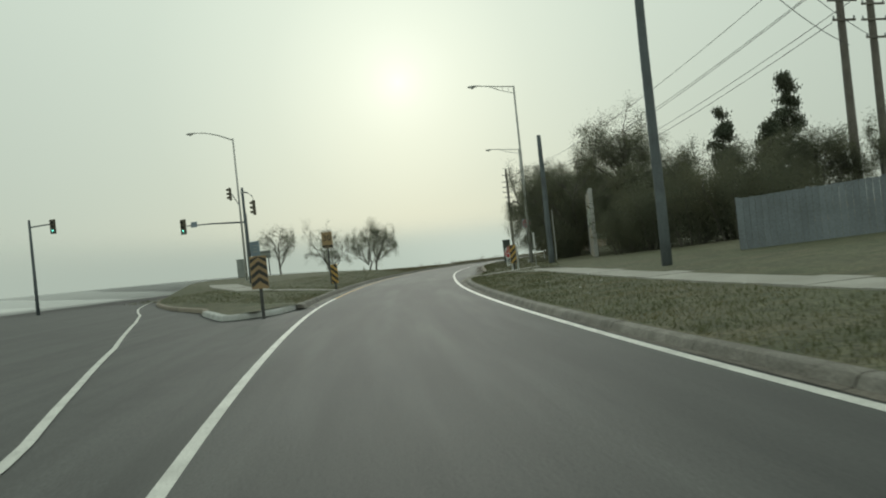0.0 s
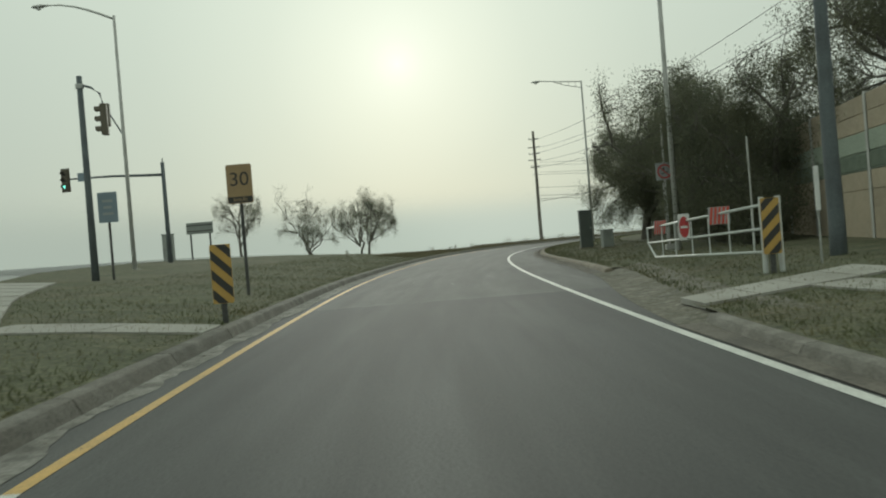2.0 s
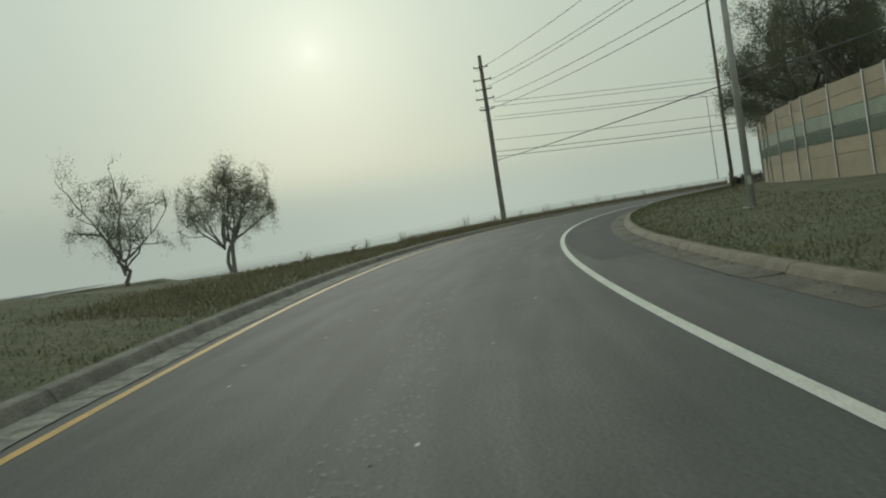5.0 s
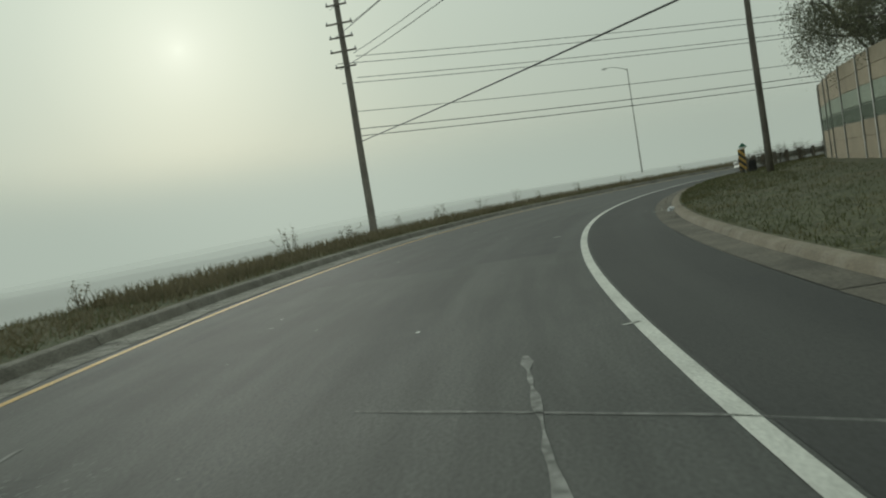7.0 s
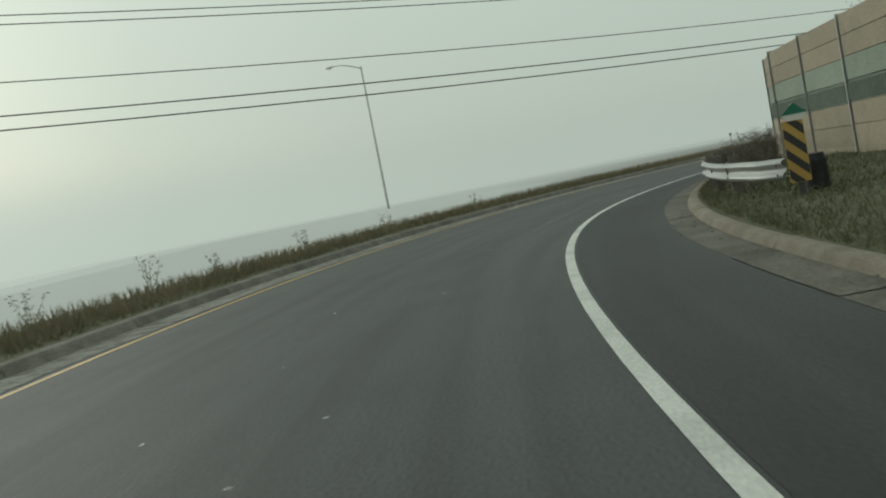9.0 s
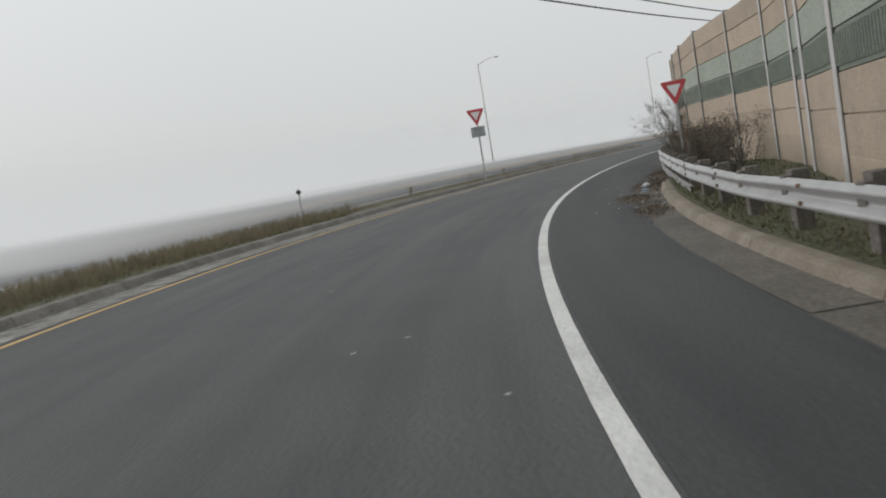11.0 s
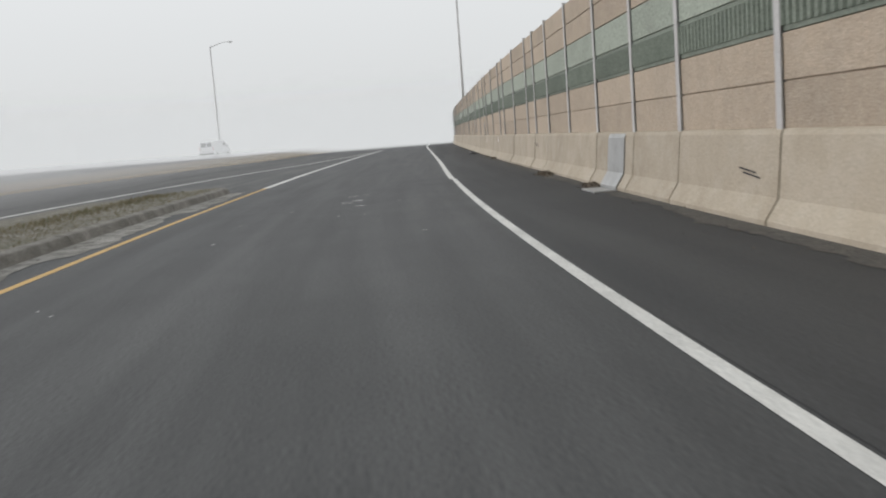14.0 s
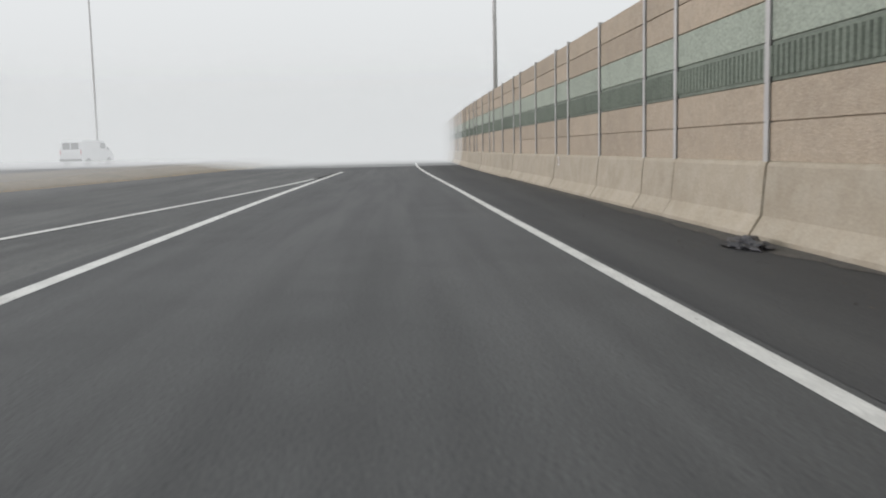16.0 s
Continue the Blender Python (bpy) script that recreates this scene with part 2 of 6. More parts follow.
RUBBER = material("black_rubber", (0.025, 0.025, 0.027), 0.8, spots=[((0.05, 0.05, 0.05), 4.0, 0.6)])
SIGNAL_BODY = material("signal_housing", (0.13, 0.115, 0.085), 0.6, spots=[((0.09, 0.08, 0.06), 5.0, 0.6)])
GATE_WHITE = material("white_gate_paint", (0.62, 0.64, 0.63), 0.55, spots=[((0.45, 0.45, 0.43), 4.0, 0.5)])
CABINET = material("cabinet_paint", (0.28, 0.30, 0.28), 0.55, spots=[((0.20, 0.21, 0.20), 2.0, 0.6)], grain=(0.08, 30))
# the cabinet paint again, darkened to carry the tree's shade in its colour
CABINET_SHADED = material("shaded_cabinet_paint", (0.10, 0.115, 0.105), 0.55, spots=[((0.07, 0.08, 0.075), 2.0, 0.6)], grain=(0.08, 30))
VAN_WHITE = material("white_car_paint", (0.74, 0.75, 0.76), 0.35, spots=[((0.62, 0.62, 0.62), 1.5, 0.5)])
DARK_GLASS = material("tinted_window_glass", (0.03, 0.035, 0.04), 0.12)
LITTER = material("litter_paper", (0.65, 0.66, 0.68), 0.7, spots=[((0.35, 0.36, 0.4), 8.0, 0.8)], each=0.3)
BAG = material("black_plastic_bag", (0.03, 0.03, 0.035), 0.4, spots=[((0.06, 0.06, 0.06), 5.0, 0.5)])
WIRE = material("cable", (0.07, 0.07, 0.07), 0.6)
FENCE_BLUE = material("blue_grey_boards", (0.20, 0.225, 0.25), 0.8, spots=[((0.15, 0.165, 0.18), 0.8, 0.7)], grain=(0.15, 20), each=0.1)


def glow(name, colour, strength):
    m = bpy.data.materials.new(name)
    m.use_nodes = True
    b = m.node_tree.nodes["Principled BSDF"]
    b.inputs["Base Color"].default_value = (*colour, 1)
    b.inputs["Emission Color"].default_value = (*colour, 1)
    b.inputs["Emission Strength"].default_value = strength
    return m


GREEN_LAMP = glow("lit_green_lens", (0.25, 1.0, 0.75), 2.5)


# ---- the line of the road: the driven line's bend every 10 m, and the edge lines' offsets from it ----
KNOTS = np.arange(-10, 330, 10.0)
BEND = [9.8, 6.86, 3.91, 2.55, 2.24, 1.55, 2.49, 3.67, 3.7, 4.17, 5.56, 6.59, 7.19, 9.7, 12.66, 16.0, 18.33, 16.24, 11.49, 8.14, 6.71, 5.5, 5.08, 4.04, 3.17, 2.25, 0.94, 0.03, 0.0, 0.08, 0.13, 0.41, 0.77, 1.13]
LEFT = [-0.67, -0.97, -1.33, -1.77, -2.24, -2.45, -2.62, -2.87, -3.06, -3.32, -3.78, -4.24, -4.61, -4.78, -4.96, -5.07, -5.17, -5.33, -5.46, -5.32, -4.81, -4.24, -3.82, -3.51, -3.33, -3.28, -3.36, -3.36, -3.34, -3.3, -3.15, -3.03, -2.94, -2.86]
RIGHT = [3.34, 3.27, 3.18, 3.01, 2.77, 2.64, 2.59, 2.37, 2.05, 1.66, 1.39, 1.14, 0.95, 0.88, 0.87, 0.76, 0.35, 0.48, 0.7, 0.8, 1.05, 1.26, 1.46, 1.75, 1.96, 2.1, 2.16, 2.09, 1.94, 1.86, 1.71, 1.56, 1.45, 1.36]
SG = np.arange(-40, 420, 0.5)
_bend = np.interp(SG, KNOTS, BEND) * 0.001
_bend[SG < -10] = 0.0
_bend[SG > 320] = 0.0
TH = -np.concatenate([[0], np.cumsum((_bend[1:] + _bend[:-1]) / 2 * 0.5)])
TH -= np.interp(0, SG, TH)
PX = -np.concatenate([[0], np.cumsum(np.sin((TH[1:] + TH[:-1]) / 2) * 0.5)])
PY = np.concatenate([[0], np.cumsum(np.cos((TH[1:] + TH[:-1]) / 2) * 0.5)])
PX -= np.interp(0, SG, PX)
PY -= np.interp(0, SG, PY)


def smooth(table, s):
    """A table (stations, values) read softly."""
    st, va = table
    return float(np.mean(np.interp(s + np.linspace(-6, 6, 7), st, va)))


def left_line(s):
    return smooth((KNOTS, LEFT), s)


def right_line(s):
    return smooth((KNOTS, RIGHT), s)


def heading(s):
    return float(np.interp(s, SG, TH))


def at(s, d, z=0.0):
    """The place at station s, d metres to the right of the driven line."""
    h = heading(s)
    return Vector((float(np.interp(s, SG, PX)) + d * math.cos(h), float(np.interp(s, SG, PY)) + d * math.sin(h), z))


def facing(s, d, z=0.0, turn=0.0):
    """A pose at (s, d) with its y axis along the road."""
    p = at(s, d, z)
    return pose(p.x, p.y, p.z, 0, 0, math.degrees(heading(s)) + turn)


RIGHT_KERB = ([-25, 7, 15, 33, 43, 52, 57, 64, 72, 82, 97, 112, 125, 136, 147, 160, 173, 180, 186], [3.6, 3.45, 3.2, 3.0, 2.9, 4.0, 4.45, 4.2, 3.86, 3.25, 3.0, 2.92, 2.84, 2.76, 2.4, 2.3, 2.5, 2.85, 3.3])
WALL = ([40, 48.6, 65, 80, 100, 120, 140, 147, 152, 156, 160, 164, 168, 173, 178, 182, 185, 189, 194, 197, 203, 209, 215, 226, 236, 243, 262, 330], [9.3, 10.2, 12.0, 12.8, 11.2, 9.4, 8.0, 7.1, 6.4, 5.6, 4.3, 3.3, 3.4, 4.3, 5.2, 5.7, 5.2, 4.7, 4.5, 4.15, 3.95, 3.85, 4.2, 4.52, 4.74, 4.76, 4.62, 4.62])
WALL_DIP = ([45, 70, 95, 120, 140, 162, 172, 182, 190, 198, 204, 212, 238, 262], [0.21, 0.15, -0.1, -0.3, -0.5, -0.62, -0.4, -0.22, -0.16, -0.11, -0.03, 0.03, 0.05, 0.0])
BARRIER_FOOT = ([197, 203, 209, 215, 226, 236, 243, 262, 330], [3.5, 3.42, 3.5, 3.9, 4.2, 4.42, 4.42, 4.3, 4.3])
ISLAND = ([26, 28, 36, 45, 65, 84, 110], [-4.3, -4.8, -7.6, -11.6, -19.6, -27.2, -38.0])
MEDIAN = ([190, 230, 244, 262, 275, 286, 299, 330], [-18.6, -18.2, -17.8, -16.7, -15.4, -13.9, -12.5, -11.2])
MOTORWAY = ([150, 190, 208, 230, 246, 256, 264, 275, 286, 300, 330], [-16.0, -11.6, -10.4, -9.3, -8.3, -7.4, -6.3, -5.0, -3.95, -3.1, -2.95])


def gutter_left(s):
    """Outer edge of the left gutter."""
    return left_line(s) - float(np.interp(s, [30, 70, 105, 180, 241], [0.5, 0.6, 0.75, 0.95, 0.75]))


def kerb_left(s):
    return gutter_left(s) - 0.27


def kerb_right(s):
    return smooth(RIGHT_KERB, s)


def wall_at(s):
    st, va = WALL
    return float(np.mean(np.interp(s + np.linspace(-3, 3, 5), st, va)))


def wall_dip(s):
    """How far the wall's courses lie below their height on the straight."""
    return smooth(WALL_DIP, s)


def verge_height(s, d):
    """The grass beside the road: a bank by the junction, a drop beyond the bend's outer side, a low rise inside the bend."""
    if d < 0:
        e = max(0.0, kerb_left(s) - d)
        bank = 0.15 + 1.35 * (1 - math.exp(-e / 10.5))
        drop = 0.16 - 1.5 * float(np.interp(e, [2.2, 12], [0, 1]))
        k = float(np.interp(s, [95, 125], [0, 1]))
        z = bank * (1 - k) + drop * k
        flat = float(np.interp(s, [170, 190], [0, 1]))
        return z * (1 - flat) + 0.13 * flat
    e = max(0.0, d - kerb_right(s) - 0.2)
    return 0.10 + min(0.6, 0.045 * e)


# ---- mesh tools ----
def mesh_object(name, verts, faces, mat, parent=None, soft=False):
    me = bpy.data.meshes.new(name)
    me.from_pydata([tuple(v) for v in verts], [], faces)
    me.materials.append(mat)
    if soft:
        me.polygons.foreach_set("use_smooth", [True] * len(me.polygons))
    me.update()
    ob = new(name, me)
    ob.parent = parent
    return ob


def part(name, bm, mat, parent=None, label="", soft=False):
    """Links a bmesh as one object under its thing."""
    bmesh.ops.recalc_face_normals(bm, faces=bm.faces)
    me = bpy.data.meshes.new(name)
    bm.to_mesh(me)
    bm.free()
    me.materials.append(mat)
    if soft:
        me.polygons.foreach_set("use_smooth", [True] * len(me.polygons))
    ob = new(name, me)
    ob.parent = parent
    if label:
        ob["label"] = label
    return ob


def thing(name, m, label, category, group="", kind=""):
    ob = new(name)
    ob.matrix_world = m
    return tagged(ob, label, category, group, kind)


def box(sx, sy, sz, x=0, y=0, z=0, bevel=0.0, bm=None, m=None):
    """A box on z, centred on x, y; z is its underside."""
    own = bmesh.new()
    bmesh.ops.create_cube(own, size=1)
    bmesh.ops.scale(own, vec=(sx, sy, sz), verts=own.verts)
    bmesh.ops.translate(own, vec=(x, y, z + sz / 2), verts=own.verts)
    if bevel:
        bmesh.ops.bevel(own, geom=own.edges[:], offset=bevel, segments=2, affect="EDGES", profile=0.6)
    if m is not None:
        own.transform(m)
    if bm is None:
        return own
    join(bm, own)
    return bm


def join(bm, other):
    me = bpy.data.meshes.new("scratch")
    other.to_mesh(me)
    other.free()
    bm.from_mesh(me)
    bpy.data.meshes.remove(me)
    return bm


def tube(points, radii, sides=10, bm=None, caps=True):
    """A tube along points, with a radius at each."""
    bm = bm or bmesh.new()
    pts = [Vector(p) for p in points]
    rings = []
    for i, p in enumerate(pts):
        t = (pts[min(i + 1, len(pts) - 1)] - pts[max(i - 1, 0)]).normalized()
        a = t.orthogonal().normalized() if abs(t.z) < 0.95 else Vector((1, 0, 0))
        u = (a - t * a.dot(t)).normalized()
        w = t.cross(u)
        r = radii[i] if isinstance(radii, (list, tuple)) else radii
        rings.append([bm.verts.new(p + (u * math.cos(k) + w * math.sin(k)) * r) for k in (2 * math.pi * j / sides for j in range(sides))])
    for a, b in zip(rings, rings[1:]):
        for j in range(sides):
            bm.faces.new((a[j], a[(j + 1) % sides], b[(j + 1) % sides], b[j]))
    if caps:
        bm.faces.new(rings[0][::-1])
        bm.faces.new(rings[-1])
    return bm


def plate(outline, thick, bm=None, bevel=0.0):
    """A flat plate in the x, z plane from its outline, thick in y, its front at y = -thick / 2."""
    bm = bm or bmesh.new()
    front = [bm.verts.new((x, -thick / 2, z)) for x, z in outline]
    back = [bm.verts.new((x, thick / 2, z)) for x, z in outline]
    bm.faces.new(front)
    bm.faces.new(back[::-1])
    n = len(outline)
    for i in range(n):
        bm.faces.new((front[i], back[i], back[(i + 1) % n], front[(i + 1) % n]))
    return bm


def rounded(w, h, r, cx=0.0, cz=0.0, n=4):
    out = []
    for qx, qz, a0 in ((1, 1, 0), (-1, 1, 90), (-1, -1, 180), (1, -1, 270)):
        for k in range(n + 1):
            a = radians(a0 + 90 * k / n)
            out.append((cx + qx * (w / 2 - r) + r * math.cos(a), cz + qz * (h / 2 - r) + r * math.sin(a)))
    return out


def lettering(text, size, x, y, z, mat, parent, name="lettering", wide=1.0):
    """Raised letters standing in the x, z plane, read from -y."""
    cu = bpy.data.curves.new(name, "FONT")
    cu.body, cu.size, cu.align_x, cu.align_y, cu.extrude = text, size, "CENTER", "CENTER", 0.002
    tmp = bpy.data.objects.new(name, cu)
    scene.collection.objects.link(tmp)
    bpy.context.view_layer.update()
    me = bpy.data.meshes.new_from_object(tmp.evaluated_get(bpy.context.evaluated_depsgraph_get()))
    bpy.data.objects.remove(tmp)
    me.transform(Matrix.Translation((x, y, z)) @ Matrix.Rotation(radians(90), 4, "X") @ Matrix.Diagonal((wide, 1, 1, 1)))
    me.materials.clear()
    me.materials.append(mat)
    ob = new(name, me)
    ob.parent = parent
    return ob


def sweep(name, s0, s1, profile, mat, step=1.0, parent=None, ends=False, tracks=False):
    """A surface along the road; profile(s) gives (d, z) from left to right."""
    n = max(2, int(math.ceil((s1 - s0) / step)) + 1)
    verts, faces, w, own = [], [], 0, []
    for s in np.linspace(s0, s1, n):
        row = profile(float(s))
        w = len(row)
        own += [(d, float(s)) for d, z in row]
        verts += [at(float(s), d, z) for d, z in row]
    for i in range(n - 1):
        faces += [(i * w + j, i * w + j + 1, (i + 1) * w + j + 1, (i + 1) * w + j) for j in range(w - 1)]
    if ends:
        faces += [tuple(range(w))[::-1], tuple(range((n - 1) * w, n * w))]
    ob = mesh_object(name, verts, faces, mat, parent)
    if tracks:
        layer = ob.data.uv_layers.new(name="along")
        index = np.empty(len(ob.data.loops), dtype=np.int32)
        ob.data.loops.foreach_get("vertex_index", index)
        layer.data.foreach_set("uv", np.array(own, dtype=np.float32)[index].reshape(-1))
    return ob


# ---- the ground and the roads ----
def ground_sheet():
    """One sheet of field to the horizon, sunk a little under roads and verges."""
    core_x = np.arange(-90, 300, 3.0)
    core_y = np.arange(-60, 270, 3.0)
    xs = np.concatenate([[-4000, -1200, -400, -180], core_x, [340, 480, 1200, 4000]])
    ys = np.concatenate([[-4000, -1200, -400, -140], core_y, [310, 460, 1200, 4000]])
    gx, gy = np.meshgrid(xs, ys)
    d2 = (gx[..., None] - PX[::2]) ** 2 + (gy[..., None] - PY[::2]) ** 2
    near = np.argmin(d2, -1)
    verts = []
    for i in range(len(ys)):
        for j in range(len(xs)):
            k = near[i, j] * 2
            s, h = float(SG[k]), TH[k]
            d = (gx[i, j] - PX[k]) * math.cos(h) + (gy[i, j] - PY[k]) * math.sin(h)
            far = math.sqrt(d2[i, j, near[i, j]])
            z = verge_height(s, d if far < 70 else math.copysign(min(abs(d), 70), d))
            if d < 0:
                e = kerb_left(s) - d
                if e < 5.0:
                    z -= 0.3
                if s < 134 and d < float(np.interp(s, *ISLAND)) + 4.5:
                    z = -0.3
                if s > 168 and -38 < d < kerb_left(s) + 1:
                    z = -0.3
                if s > 236 and d > -34:
                    z = -0.3
            elif d < kerb_right(s) + 4.5 or (s > 180 and d < 9):
                z = -0.3 if d < kerb_right(s) + 1.5 else z - 0.12
            z += 0.10 * noise.noise((gx[i, j] * 0.07, gy[i, j] * 0.07, 0)) if far > 14 else 0.0
            if far > 160:
                z = -1.0
            verts.append((gx[i, j], gy[i, j], z))
    w = len(xs)
    faces = [(i * w + j, i * w + j + 1, (i + 1) * w + j + 1, (i + 1) * w + j) for i in range(len(ys) - 1) for j in range(w - 1)]
    return tagged(mesh_object("ground", verts, faces, FIELD, soft=True), "rough brownish green field fading into the fog", "ground", kind="structure")


ground_sheet()


def barrier_foot(s):
    return smooth(BARRIER_FOOT, s)


def lane_profile(s):
    a = gutter_left(s) + 0.02 if 30 < s < 242 else left_line(s) - 0.4
    b = kerb_right(s) if s < 183 else wall_at(s) - 0.2
    return [(a + (b - a) * k / 8, 0.0) for k in range(9)]


road = sweep("road", -38, 49.7, lane_profile, ASPHALT_NEW, 1.0, tracks=True)
tagged(road, "dark asphalt slip lane with pale wheel tracks", "road", kind="structure")
road_b = sweep("road", 49.7, 118, lane_profile, ASPHALT_OLD, 1.0, tracks=True)
tagged(road_b, "worn grey asphalt ramp with pale crack sealing", "road", kind="structure")
road_c = sweep("road", 118, 400, lane_profile, ASPHALT, 1.0, tracks=True)
tagged(road_c, "smooth dark grey asphalt ramp and merging lane", "road", kind="structure")
street = sweep("road", -38, 130, lambda s: (lambda e: [(-70, -0.02), ((e - 70) / 2, -0.02), (e, -0.02)])(left_line(s) - 0.3 if s < 33.6 else min(float(np.interp(s, *ISLAND)) + 0.6, -3.4)), ASPHALT, 2.0, tracks=True)
tagged(street, "wide dark asphalt junction road beside the grass island", "road", kind="structure")


def motorway_edge(s):
    return smooth(MOTORWAY, s)


def far_rise(s):
    """The far carriageway climbs a little above the ramp."""
    return float(np.interp(s, [225, 300], [0.0, 0.35]))


def median_edge(s):
    return smooth(MEDIAN, s)


def motorway_z(s):
    return float(np.interp(s, [150, 178], [-1.6, -0.01]))


motorway = sweep("road", 150, 400, lambda s: [(-46, motorway_z(s) + far_rise(s)), (median_edge(s) - 5.1, motorway_z(s) + far_rise(s)), (median_edge(s) - 0.4, motorway_z(s)), (motorway_edge(s) + 1.4 if s < 238 else left_line(s) - 0.3, motorway_z(s))], ASPHALT_OLD, 2.0, tracks=True)
tagged(motorway, "pale grey asphalt motorway carriageway joining the ramp", "road", kind="structure")
median = sweep("trim", 190, 400, lambda s: [(median_edge(s) - 5.7, far_rise(s)), (median_edge(s) - 4.9, far_rise(s) + 0.12), (median_edge(s) - 2.5, 0.5 * far_rise(s) + 0.14), (median_edge(s) - 0.4, 0.004)], MEDIAN_GRASS, 3.0)
tagged(median, "strip of brown dirt and dead grass between carriageways", "median strip", kind="structure")


def shoulder_edge(s):
    """Where the dark shoulder ends: at the gutter, later at the dirt along the barrier."""
    return kerb_right(s) - 0.44 * float(np.interp(s, [180, 184], [1, 0.2])) if s < 190 else min(kerb_right(s) - 0.09, barrier_foot(s) - 0.05) if s < 200 else barrier_foot(s) - 0.05


shoulder = sweep("road", 92, 330, lambda s: [(right_line(s) + 0.09 + 0.25 * float(np.interp(s, [92, 100], [1, 0])), 0.003), ((right_line(s) + shoulder_edge(s)) / 2, 0.003), (shoulder_edge(s), 0.003)], ASPHALT_SHOULDER, 1.0, tracks=True)
tagged(shoulder, "blackish asphalt shoulder beside the white edge line", "road", kind="structure")


def line(s0, s1, centre, width, mat, label, step=1.0, z=0.004):
    ob = sweep("road_marking", s0, s1, lambda s: [(centre(s) - width / 2, z), (centre(s) + width / 2, z)], mat, step)
    return tagged(ob, label, "road marking", kind="structure")


line(-38, 36.5, left_line, 0.12, WHITE_LINE, "solid white edge line on dark asphalt")
line(36.5, 241.5, left_line, 0.11, YELLOW_LINE, "solid yellow edge line beside the gutter")
line(241.5, 305, left_line, 0.20, WHITE_LINE, "broad white line narrowing to the gore")
line(-38, 238.6, right_line, 0.12, WHITE_LINE, "solid white edge line on dark asphalt")
line(238.6, 330, lambda s: right_line(s) - 0.05, 0.15, WHITE_LINE, "solid white edge line along the shoulder")
line(180, 303, motorway_edge, 0.19, WHITE_LINE, "white edge line of the motorway", z=0.0)
line(190, 330, median_edge, 0.28, YELLOW_LINE, "faded yellow line along the dirt median", z=0.004)
line(-38, 85, lambda s: float(np.interp(s, [-38, 7.5, 12.4, 20, 28, 34, 42, 65, 90], [3.0, -2.7, -3.8, -5.6, -7.8, -9.5, -12.0, -20.5, -30.5])), 0.12, WHITE_LINE, "white lane line of the junction road", z=-0.008)


# ---- kerbs: pieces of poured concrete, three metres each ----
def ragged(s):
    """How much asphalt has crept over the gutter."""
    return float(np.interp(s, [46, 52, 190, 205], [1.0, 0.25, 0.25, 1.3]))


def kerb_pieces(parent, s0, s1, side):
    """Gutter and kerb between two stations, in pieces with open joints."""
    n = int(round((s1 - s0) / 3.0))
    for k in range(n):
        a, b = s0 + (s1 - s0) * k / n + 0.012, s0 + (s1 - s0) * (k + 1) / n - 0.012
        drop = 0.004 * random.uniform(-1, 1)
        if side < 0:
            g = lambda s: [(max(gutter_left(s) + 0.12, left_line(s) - 0.17 - max(0.0, ragged(s) * (0.10 + 0.42 * noise.noise((s * 0.45, 0, 21)) + 0.16 * noise.noise((s * 1.9, 0, 22))))), 0.006 + drop), (gutter_left(s), 0.012 + drop)]
            c = lambda s: [(gutter_left(s) + 0.002, 0.010), (gutter_left(s) - 0.045, 0.105 + drop), (gutter_left(s) - 0.07, 0.142 + drop), (gutter_left(s) - 0.10, 0.155 + drop), (kerb_left(s) + 0.03, 0.160 + drop), (kerb_left(s), 0.150 + drop), (kerb_left(s), 0.05)]
        else:
            g = lambda s: [(max(kerb_right(s) - 0.42, right_line(s) + 0.10), 0.006 + drop), (kerb_right(s), 0.012 + drop)]
            c = lambda s: [(kerb_right(s) - 0.002, 0.010), (kerb_right(s) + 0.03, 0.070 + drop), (kerb_right(s) + 0.05, 0.098 + drop), (kerb_right(s) + 0.08, 0.108 + drop), (kerb_right(s) + 0.19, 0.111 + drop), (kerb_right(s) + 0.22, 0.100 + drop), (kerb_right(s) + 0.22, 0.03)]
        sweep("gutter_slab", a, b, g, GUTTER if side < 0 else GUTTER_DARK, 0.3 if side < 0 else 1.5, parent)
        sweep("kerbstone", a, b, c, KERB_GREY if side < 0 or s1 < 50 else CONCRETE, 1.5, parent, ends=True)


kerb_l = thing("kerb_left", Matrix.Identity(4), "stained pale concrete kerb and gutter", "kerb", kind="structure")
kerb_pieces(kerb_l, 30.0, 240.0, -1)
kerb_r = thing("kerb_right", Matrix.Identity(4), "stained pale concrete kerb and gutter", "kerb", kind="structure")
kerb_pieces(kerb_r, -36, 42, 1)
kerb_pieces(kerb_r, 55.5, 183, 1)


